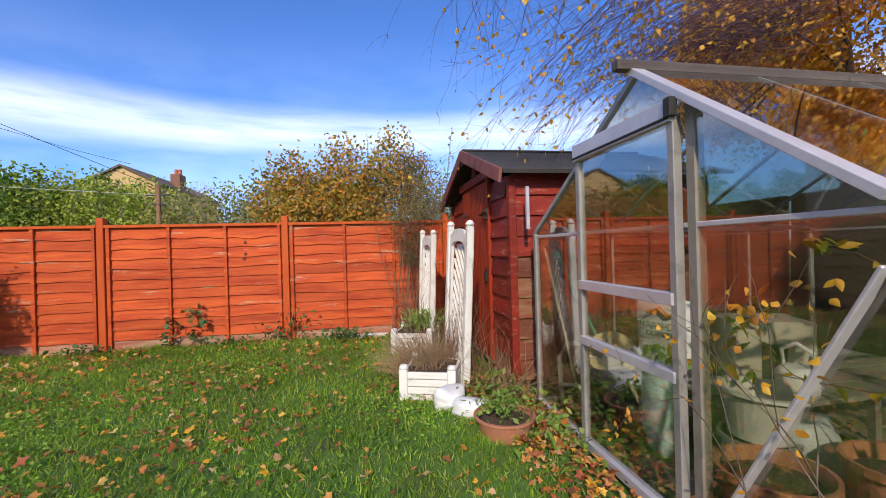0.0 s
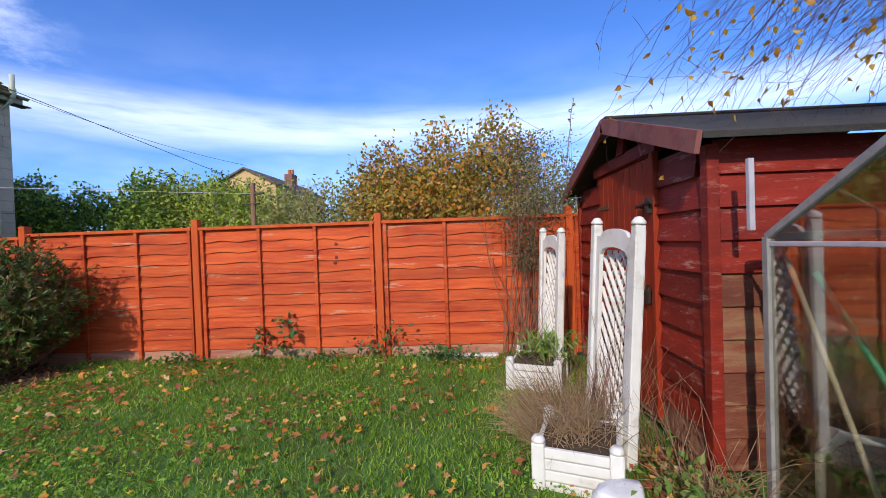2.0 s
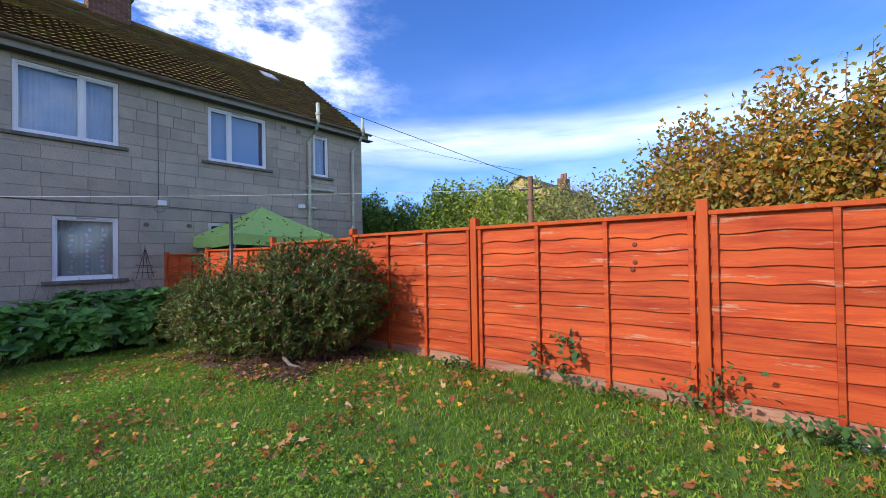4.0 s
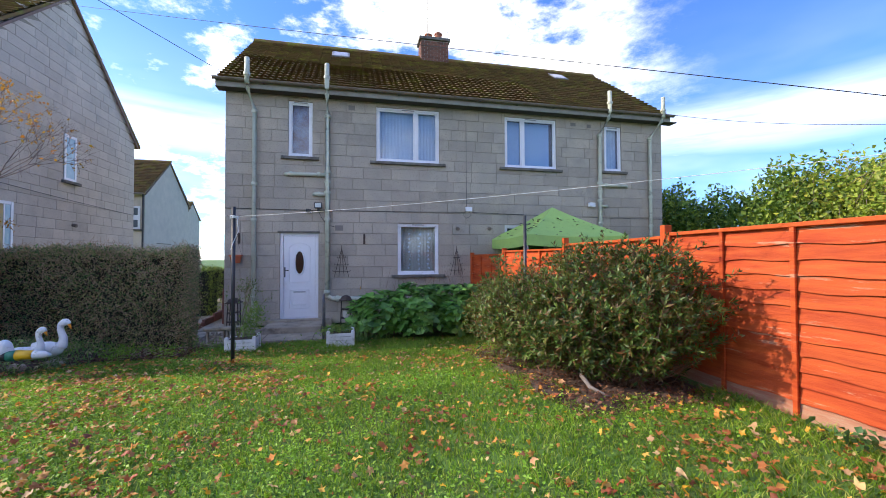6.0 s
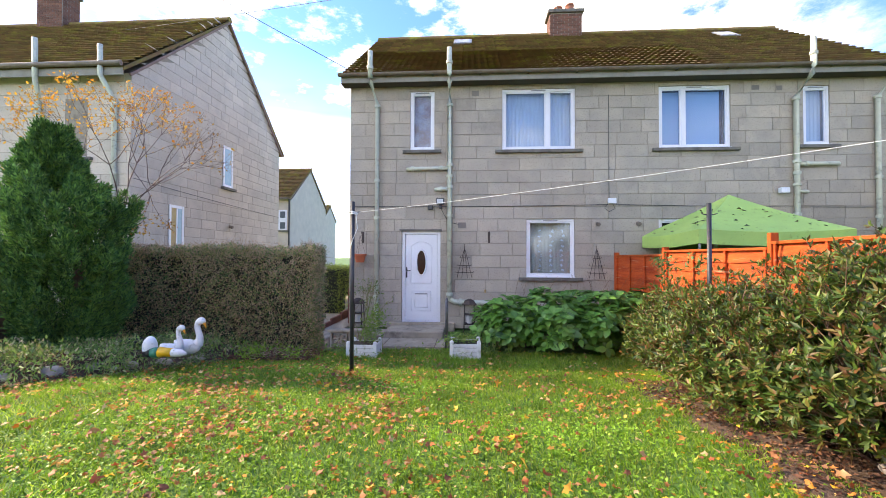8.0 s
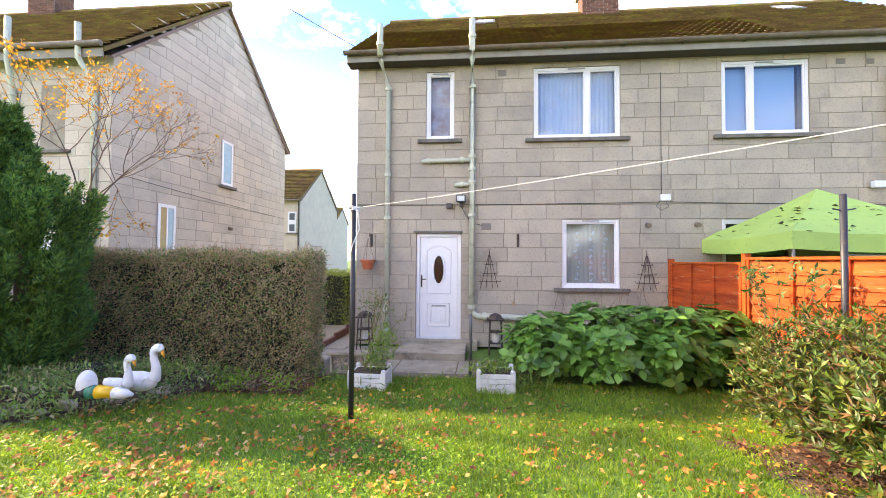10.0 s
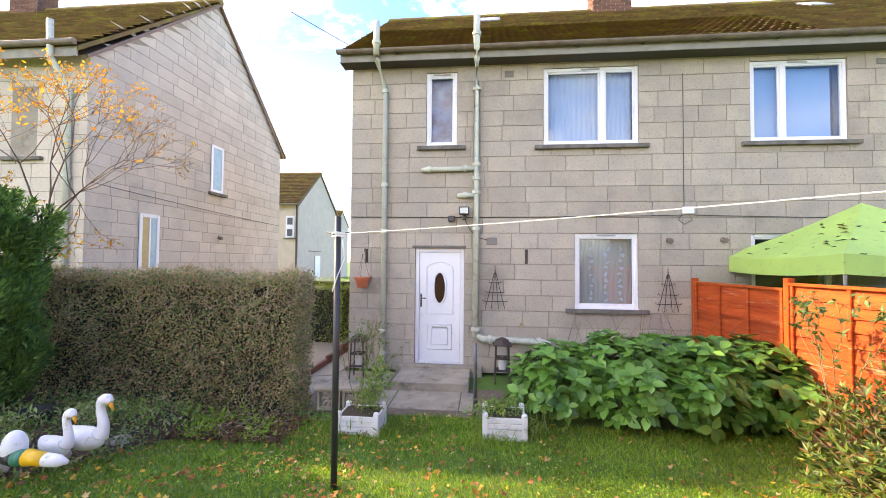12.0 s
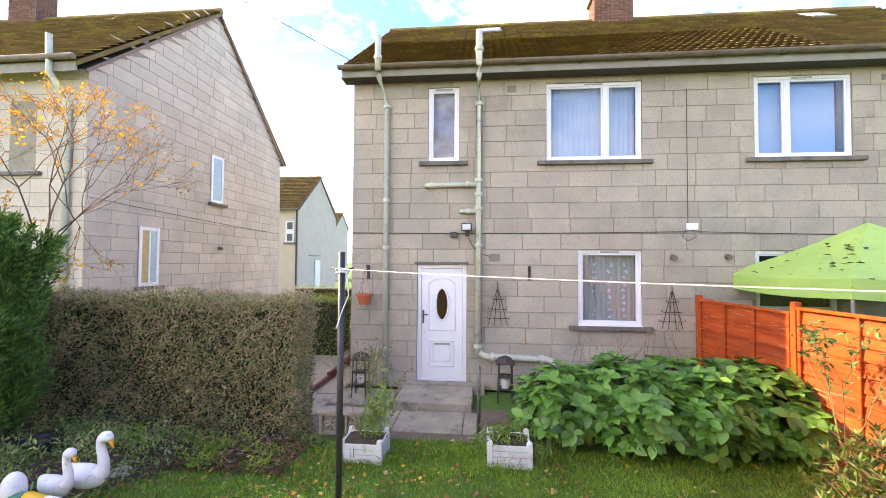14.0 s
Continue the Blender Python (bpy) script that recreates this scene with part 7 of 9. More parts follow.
def hedge(name, label, x0, x1, y0, y1, z0, z1, seed, n, colours, twig=True, mname="hedge_leaves"):
    t = thing(name, label, "hedge")
    # near-black box fills the hedge; its inner shade is put into the colour
    part("core", newbox(x0 + 0.13, x1 - 0.13, y0 + 0.13, y1 - 0.13, z0, z1 - 0.12), mat("hedge_shade", (0.02, 0.022, 0.012), (0.035, 0.03, 0.018), rough=1, scale=9, bump=1.0), t, "near-black filler box painted as shade inside the hedge")
    g = np.random.default_rng(seed)
    dx, dy, dz = x1 - x0, y1 - y0, z1 - z0
    areas = np.array([dy * dz, dy * dz, dx * dz, dx * dz, dx * dy])
    ks = (n * areas / areas.sum()).astype(int)
    P, N = [], []
    for i, k in enumerate(ks):
        u, v, w = g.uniform(0, 1, k), g.uniform(0, 1, k), g.uniform(-0.04, 0.14, k)
        if i < 2:
            x = np.where(i == 0, x1 - w, x0 + w)
            q = np.stack([x, y0 + dy * u, z0 + dz * v], 1)
            nn = np.tile([[1 if i == 0 else -1, 0, 0]], (k, 1))
        elif i < 4:
            y = np.where(i == 2, y1 - w, y0 + w)
            q = np.stack([x0 + dx * u, y, z0 + dz * v], 1)
            nn = np.tile([[0, 1 if i == 2 else -1, 0]], (k, 1))
        else:
            q = np.stack([x0 + dx * u, y0 + dy * v, z1 - w], 1)
            nn = np.tile([[0, 0, 1]], (k, 1))
        P.append(q + np.stack([0.03 * np.sin(q[:, 1] * 5 + q[:, 2] * 4), 0.02 * np.sin(q[:, 0] * 5), 0.03 * np.sin(q[:, 1] * 3)], 1))
        N.append(nn.astype(float))
    P, N = np.concatenate(P), np.concatenate(N)
    P = P - N * (0.07 * np.clip(np.sin(P[:, 1] * 13 + np.sin(P[:, 2] * 9)) * np.sin(P[:, 2] * 15 + P[:, 0] * 11) + 0.4, 0, 2))[:, None]
    V, F = leaf_mesh(P, N + g.normal(size=P.shape) * 0.8, g.normal(size=P.shape) + N, g.uniform(0.025, 0.055, len(P)), g.uniform(0.014, 0.03, len(P)))
    raw("foliage", V, F, foliage(mname, colours, rough=0.5, trans=0.3), t, "small clipped leaves", kind="stuff")
    if twig:
        k = n // 11
        idx = g.integers(0, len(P), k)
        D = unit(g.normal(size=(k, 3)) * [0.5, 0.8, 1.0])
        V, F = sticks(P[idx] - D * 0.09, P[idx] + D * g.uniform(0.03, 0.1, k)[:, None], 0.0035, 0.0018)
        # pale sinuous clipped stems, thickest towards the top and the path end
        k = n // 10
        idx = g.integers(0, len(P), k)
        w = ((P[idx, 2] - z0) / dz) ** 2 * 0.8 + (P[idx, 1] - y0) / dy * 0.4 + 0.25 * np.sin(P[idx, 1] * 4.3) * np.sin(P[idx, 2] * 5.1)
        idx = idx[g.uniform(0.1, 1.0, k) < w]
        A = P[idx] + N[idx] * 0.015
        D = unit(g.normal(size=A.shape) * [0.4, 0.7, 1.0] + [0, 0, 0.4])
        ch = []
        for q in range(4):
            B = A + D * g.uniform(0.03, 0.055, len(A))[:, None]
            ch.append(sticks(A, B, 0.005 - 0.0008 * q, 0.0042 - 0.0008 * q))
            A, D = B, unit(D + g.normal(size=D.shape) * 0.45)
        Vp, Fp = join(*ch)
        raw("clipped_stem_tangle", Vp, Fp, wood("pale_clipped_stem", (0.62, 0.47, 0.33), (0.46, 0.32, 0.21)), t, "pale sinuous clipped stems", kind="stuff")
        raw("twig_tangle", V, F, wood("grey_brown_twig", (0.3, 0.19, 0.11), (0.4, 0.27, 0.17)), t, "bare grey-brown clipped twigs", kind="stuff")
    return t


def branching(name, m, parent, starts, seed, levels, length, radius, kids, spread, up=0.15, shrink=0.66, label="", bend=0.25):
    """Limbs that fork again and again; returns the tips and their directions."""
    g = np.random.default_rng(seed)
    P, D = np.array([s[0] for s in starts], float), unit(np.array([s[1] for s in starts], float))
    L, R = length, radius
    chunks, tips, dirs = [], [], []
    for lv in range(levels):
        segs = 3
        Q, E = P, D
        for s in range(segs):
            E = unit(E + g.normal(size=E.shape) * bend / segs * 1.5 + np.array([0, 0, up / segs]))
            Q2 = Q + E * L / segs * g.uniform(0.8, 1.2, len(Q))[:, None]
            chunks.append(sticks(Q, Q2, R * (1 - 0.35 * s / segs), R * (1 - 0.35 * (s + 1) / segs)))
            tips.append(Q2)
            dirs.append(E)
            Q = Q2
        P = np.repeat(Q, kids, 0)
        D = unit(np.repeat(E, kids, 0) + g.normal(size=(len(Q) * kids, 3)) * spread)
        L, R = L * shrink, R * 0.6
    V, F = join(*chunks)
    raw(name, V, F, m, parent, label, kind="stuff")
    return tips, dirs


def cypress():
    t = thing("cypress", "dark green bushy cypress beside the hedge", "conifer")
    part("trunk", newtube([(-8.3, -3.05, -0.35), (-8.32, -3.1, 0.6), (-8.3, -3.1, 2.2)], [0.09, 0.08, 0.03], 10), wood("cypress_bark", (0.16, 0.1, 0.07), (0.1, 0.07, 0.05)), t, smooth=True)
    g = np.random.default_rng(51)
    n = 780
    z = g.uniform(-0.25, 3.0, n)
    prof = np.interp(z, [-0.3, 0.3, 1.0, 1.7, 2.1, 2.3, 2.6, 3.0], [0.5, 0.72, 0.84, 0.8, 0.66, 0.36, 0.28, 0.06])
    cy = -3.1 - np.interp(z, [1.9, 2.3], [0, 0.3])
    a = g.uniform(0, 2 * math.pi, n)
    r = prof * g.uniform(0.25, 1.08, n) ** 0.5
    r = r * (1 + 0.16 * np.sin(a * 3 + z * 4)) * 0.84
    C = np.stack([-8.3 + r * np.cos(a), cy - 0.14 + r * np.sin(a), z], 1)
    # upright plumes of small sprays
    k = 130
    CC = np.repeat(C, k, 0)
    out = unit(np.stack([np.cos(a), np.sin(a), np.full(n, 2.0)], 1))
    OO = np.repeat(out, k, 0)
    tt = g.uniform(0, 1, n * k)
    off = g.normal(size=(n * k, 3)) * (0.045 * (1.15 - tt))[:, None]
    P = CC + OO * (tt * 0.34)[:, None] + off
    V, F = leaf_mesh(P, OO + unit(off) * 0.7 + g.normal(size=P.shape) * 0.35, g.normal(size=P.shape), g.uniform(0.05, 0.1, len(P)), g.uniform(0.014, 0.026, len(P)))
    raw("foliage", V, F, foliage("cypress_sprays", [(0.02, 0.065, 0.02), (0.065, 0.17, 0.04), (0.17, 0.34, 0.065), (0.04, 0.115, 0.03)], rough=0.6, trans=0.15), t, "upright dark green scale-leaf sprays", kind="stuff")


def small_trees():
    t = thing("rowan_tree", "nearly bare tree with a few yellow leaves behind the cypress", "tree")
    bark = wood("grey_bark", (0.12, 0.075, 0.065), (0.17, 0.12, 0.1))
    bx, by = -9.1, -3.2
    part("trunk", newtube([(bx, by, -0.4), (bx + 0.05, by + 0.05, 1.2), (bx, by + 0.1, 2.0)], [0.07, 0.05, 0.045], 10), bark, t, smooth=True)
    starts = [((bx, by + 0.1, 1.9), d) for d in ((0.1, 0.5, 0.9), (0.3, 0.9, 0.5), (-0.2, 0.2, 1), (0.2, -0.5, 0.9), (0.4, 0.2, 1.0), (0.1, 0.9, 0.8), (0.1, -0.9, 0.5))]
    tips, dirs = branching("branch_tangle", bark, t, starts, 61, 5, 0.9, 0.014, 3, 0.42, up=0.1, shrink=0.68, label="thin grey branches")
    g = np.random.default_rng(62)
    P = np.concatenate(tips[5:])
    D = np.concatenate(dirs[5:])
    w = np.clip(1.2 - (P[:, 1] - by - 0.2) * 0.8, 0.1, 1)
    idx = np.nonzero(g.uniform(0, 1, len(P)) < 0.85 * w)[0]
    V, F = leaf_mesh(P[idx], g.normal(size=(len(idx), 3)) + [0, 0, -0.5], g.normal(size=(len(idx), 3)), g.uniform(0.036, 0.068, len(idx)), g.uniform(0.024, 0.042, len(idx)))
    raw("leaves", V, F, foliage("yellow_leaves", [(0.6, 0.3, 0.03), (0.7, 0.38, 0.04), (0.5, 0.18, 0.03), (0.5, 0.32, 0.05)], trans=0.4), t, "sparse yellow and orange leaves", kind="stuff")


def birch():
    """The weeping birch whose twigs hang over the greenhouse, with its golden crown behind."""
    t = thing("birch_tree", "weeping birch with golden leaves hanging over the greenhouse", "tree")
    bark = wood("birch_bark", (0.34, 0.25, 0.18), (0.2, 0.13, 0.09))
    bx, by = 7.9, 6.3
    part("trunk", newtube([(bx, by, -0.1), (bx, by + 0.05, 1.5), (bx - 0.05, by + 0.1, 4.2), (bx - 0.1, by, 6.5)], [0.18, 0.14, 0.1, 0.04], 12), bark, t, smooth=True)
    twig = wood("birch_twig", (0.05, 0.02, 0.028), (0.09, 0.04, 0.05))
    g = np.random.default_rng(71)
    chunks, tips, tipd = [], [], []

    def strand(P, E, length, steps, sag, r0, jitter, side):
        """Twigs that start at P along E and droop, with short side twigs."""
        P, E = np.array(P, float), unit(np.array(E, float))
        L = (length * g.uniform(0.6, 1.15, len(P)) / steps)[:, None]
        for s in range(steps):
            E = unit(E + np.array([0, 0, -sag]) + g.normal(size=E.shape) * jitter)
            Q = P + E * L
            f0, f1 = 1 - 0.8 * s / steps, 1 - 0.8 * (s + 1) / steps
            chunks.append(sticks(P, Q, r0 * f0, r0 * f1))
            if s > steps * 0.2:
                k = np.nonzero(g.uniform(0, 1, len(P)) < side)[0]
                A, e = Q[k], unit(E[k] + g.normal(size=(len(k), 3)) * 0.55)
                for _ in range(3):
                    e = unit(e + [0, 0, -sag * 0.8] + g.normal(size=e.shape) * 0.15)
                    B = A + e * g.uniform(0.04, 0.1, len(k))[:, None]
                    chunks.append(sticks(A, B, r0 * 0.3, r0 * 0.2))
                    A = B
                tips.append(A)
            tips.append(Q)
            P = Q
    # main boughs from the trunk over the greenhouse ridge
    boughs = [((3.1, 3.75, 2.9), 0), ((3.3, 3.3, 3.1), 1), ((2.6, 2.9, 3.2), 2), ((2.4, 3.9, 3.3), 3), ((3.0, 2.4, 2.7), 4), ((2.2, 2.4, 2.55), 5), ((1.7, 3.5, 3.7), 6), ((1.2, 3.2, 3.6), 7)]
    ends = []
    for e, i in boughs:
        a, e = Vector((bx - 0.05, by + 0.05, 3.6 + 0.3 * i)), Vector(e)
        m = a.lerp(e, 0.5) + Vector((0, 0, 0.45))
        pts = np.array([(a * (1 - s) ** 2 + m * 2 * s * (1 - s) + e * s * s)[:] for s in np.linspace(0, 1, 12)])
        chunks.append(sticks(pts[:-1], pts[1:], 0.012, 0.01))
        ends.append(pts[-5:])
    E0 = np.concatenate(ends[:2] + [ends[3]])
    n = 330
    P = E0[g.integers(0, len(E0), n)] + g.normal(size=(n, 3)) * 0.12
    T = np.stack([g.uniform(0.95, 1.9, n), g.uniform(3.6, 4.9, n), g.uniform(2.05, 2.45, n)], 1)
    strand(P, T - P + [0, 0, 0.5], 2.1, 16, 0.04, 0.0042, 0.06, 0.6)
    n = 80
    P = np.stack([g.uniform(0.75, 2.1, n), g.uniform(2.9, 3.9, n), g.uniform(2.9, 3.7, n)], 1)
    strand(P, g.normal(size=(n, 3)) * 0.3 + [-0.3, 0, -0.7], 1.0, 10, 0.12, 0.0028, 0.12, 0.45)
    E1 = np.concatenate([ends[4], ends[5], ends[2]])
    n = 46
    P = E1[g.integers(0, len(E1), n)] + g.normal(size=(n, 3)) * [0.3, 0.3, 0.12]
    T = np.stack([g.uniform(0.85, 1.25, n), g.uniform(1.7, 3.0, n), g.uniform(1.2, 2.2, n)], 1)
    strand(P, T - P + [0, 0, 0.3], 1.9, 14, 0.05, 0.0038, 0.07, 0.4)
    V, F = join(*chunks)
    raw("hanging_growth", V, F, twig, t, "fine purple-brown hanging twigs", kind="stuff")
    P = np.concatenate(tips)
    k = 1700
    idx = g.integers(0, len(P), k)
    V, F = oval_leaf(P[idx], g.normal(size=(k, 3)) * 0.5 + [0, 0, -0.8], g.normal(size=(k, 3)), g.uniform(0.025, 0.055, k), g.uniform(0.024, 0.046, k))
    lm = foliage("birch_leaves", [(0.6, 0.28, 0.03), (0.75, 0.42, 0.04), (0.5, 0.2, 0.04), (0.8, 0.5, 0.06)], trans=0.45)
    raw("hanging_leaves", V, F, lm, t, "scattered yellow leaves on the hanging twigs", kind="stuff")
    starts = [((bx, by, 1.8 + 0.35 * i), (math.cos(i * 2.4), math.sin(i * 2.4), 0.5)) for i in range(12)]
    tips, dirs = branching("crown_branches", twig, t, starts, 72, 4, 1.25, 0.02, 3, 0.5, up=0.1, shrink=0.72, label="branches of the golden crown")
    P = np.concatenate(tips[3:])
    n = 150000
    idx = g.integers(0, len(P), n)
    Q = P[idx] + g.normal(size=(n, 3)) * 0.26
    Q = Q[(Q[:, 0] > 5.3) & (Q[:, 2] > 1.6) & (Q[:, 0] > Q[:, 1] - 1.9)]
    V, F = leaf_mesh(Q, g.normal(size=Q.shape) + [0, 0, -0.5], g.normal(size=Q.shape), g.uniform(0.06, 0.1, len(Q)), g.uniform(0.045, 0.075, len(Q)))
    raw("crown_leaves", V, F, foliage("crown_gold", [(0.78, 0.36, 0.04), (0.85, 0.5, 0.08), (0.6, 0.25, 0.03), (0.88, 0.56, 0.12)], trans=0.6), t, "golden orange autumn leaves", kind="stuff")


def backdrop_shrubs():
    """The wild growth beyond the fence: lobes of small leaves with bare shoots."""
    specs = [
        ("hedgerow", "dark green hedgerow beyond the fence", [(-19.5 + 1.35 * i, 14 + 0.8 * math.sin(i * 2.1), 1.4, 1.4, 1.0, 2.05 + 0.2 * math.sin(i * 1.7)) for i in range(10)], 85000, [(0.05, 0.11, 0.02), (0.13, 0.22, 0.03), (0.28, 0.36, 0.04)], 0.13, "hedgerow_leaves"),
        ("yellow_green_bush", "sunlit yellow-green bush beyond the fence", [(-7.6, 13.2, 1.4, 1.3, 1.0, 1.95), (-6.2, 12.6, 1.3, 1.2, 1.0, 1.85), (-5.0, 12.0, 1.1, 1.1, 0.9, 1.8)], 20000, [(0.22, 0.32, 0.03), (0.34, 0.42, 0.05), (0.13, 0.2, 0.03), (0.45, 0.42, 0.06)], 0.1, "yellow_green_leaves"),
        ("brown_scrub", "low brown-green scrub beyond the fence", [(-4.0, 11.2, 1.0, 1.0, 0.8, 1.6), (-2.9, 10.6, 1.0, 0.9, 0.8, 1.5), (-2.1, 10.4, 1.2, 0.8, 0.8, 1.6)], 15000, [(0.28, 0.24, 0.06), (0.2, 0.25, 0.05), (0.34, 0.26, 0.09)], 0.085, "scrub_leaves"),
        ("russet_bush", "tall russet and green wild bush beyond the fence", [(-1.4, 9.6, 1.4, 0.75, 0.7, 1.6), (-0.4, 9.4, 1.5, 0.8, 0.7, 1.75), (0.6, 9.0, 1.5, 0.8, 0.7, 1.8), (-0.9, 9.2, 1.1, 0.8, 0.7, 1.4)], 42000, [(0.62, 0.22, 0.03), (0.42, 0.26, 0.04), (0.14, 0.2, 0.03), (0.58, 0.28, 0.05), (0.24, 0.28, 0.04)], 0.085, "russet_leaves"),
        ("grey_green_bush", "tall thin grey-green bush beside the shed", [(1.3, 8.0, 1.2, 0.55, 0.5, 1.35), (0.9, 7.6, 1.0, 0.5, 0.4, 1.0), (1.7, 8.0, 1.2, 0.6, 0.5, 1.2)], 9000, [(0.14, 0.18, 0.05), (0.26, 0.28, 0.08), (0.2, 0.15, 0.05), (0.38, 0.36, 0.1)], 0.055, "grey_green_leaves"),
    ]
    for i, (nm, lab, lobes, n, cols, L, mn) in enumerate(specs):
        t = thing(nm, lab, "bush")
        P, N = shell_points(n, 80 + i, lobes, lo=0.35, zmin=0.6)
        g = np.random.default_rng(90 + i)
        P = P + g.normal(size=P.shape) * 0.09
        V, F = leaf_mesh(P, N * 0.4 + g.normal(size=P.shape), g.normal(size=P.shape) + N, g.uniform(0.6, 1.3, len(P)) * L, g.uniform(0.4, 0.8, len(P)) * L)
        raw("foliage", V, F, foliage(mn, cols, trans=0.3), t, kind="stuff", label="ragged mass of small leaves")
        top = P[P[:, 2] > np.percentile(P[:, 2], 55)]
        k = 230 if i else 120
        idx = g.integers(0, len(top), k)
        D = unit(g.normal(size=(k, 3)) * [0.45, 0.45, 0.3] + [0, 0, 1])
        V, F = sticks(top[idx] - D * 0.5, top[idx] + D * (g.uniform(0.05, 0.35, k) ** 1.2)[:, None] * (1.4 if i > 2 else 1), 0.006, 0.002)
        raw("shoot_tangle", V, F, wood("dry_shoot", (0.22, 0.16, 0.13), (0.32, 0.25, 0.2)), t, "thin bare shoots", kind="stuff")
    # a bare lilac-grey tree and whips
    t = thing("bare_tree", "bare lilac-grey branching tree beyond the fence", "tree")
    m = wood("lilac_twig", (0.3, 0.24, 0.25), (0.4, 0.32, 0.32))
    part("trunk", newtube([(-4.7, 14.5, 0), (-4.7, 14.5, 1.6)], 0.06, 8), m, t)
    branching("branch_tangle", m, t, [((-4.7, 14.5, 1.4), d) for d in ((0.8, 0, 1), (-0.8, 0.2, 1), (0.2, 0.3, 1), (0.5, -0.4, 0.9), (-0.3, -0.4, 1), (1.1, 0.1, 0.7))], 101, 5, 0.75, 0.018, 3, 0.5, up=-0.02, shrink=0.72, label="tangled bare branches")
    t = thing("tall_shoots", "tall leafy whip shoots above the shed fence", "bush")
    g = np.random.default_rng(103)
    Pl, ch = [], []
    for x, y, h, lx in ((1.25, 7.2, 2.95, 0.15), (1.0, 7.3, 2.6, -0.12), (1.5, 7.3, 2.5, 0.2), (0.1, 9.2, 3.35, 0.02), (-1.9, 10.0, 2.95, -0.2), (0.8, 7.6, 2.3, 0.1)):
        pts = np.stack([x + lx * np.linspace(0, 1, 16) ** 2 + g.normal(size=16) * 0.006, np.full(16, y), np.linspace(0.6, h, 16)], 1)
        ch.append(sticks(pts[:-1], pts[1:], 0.008, 0.005))
        for s in np.linspace(5, 15, 46):
            i = int(s) if s < 15 else 14
            Pl.append(pts[i] + (pts[min(i + 1, 15)] - pts[i]) * (s - i))
    V, F = join(*ch)
    raw("shoots", V, F, wood("dry_shoot", (0.22, 0.16, 0.13)), t, kind="stuff", label="long bare whips")
    Pl = np.array(Pl)
    V, F = leaf_mesh(Pl, g.normal(size=Pl.shape) * [1, 1, 0.5], g.normal(size=Pl.shape), g.uniform(0.03, 0.06, len(Pl)), g.uniform(0.02, 0.03, len(Pl)))
    raw("leaves", V, F, foliage("whip_leaves", [(0.08, 0.1, 0.03), (0.2, 0.18, 0.06), (0.05, 0.07, 0.03)]), t, kind="stuff", label="small leaves set along the whips")


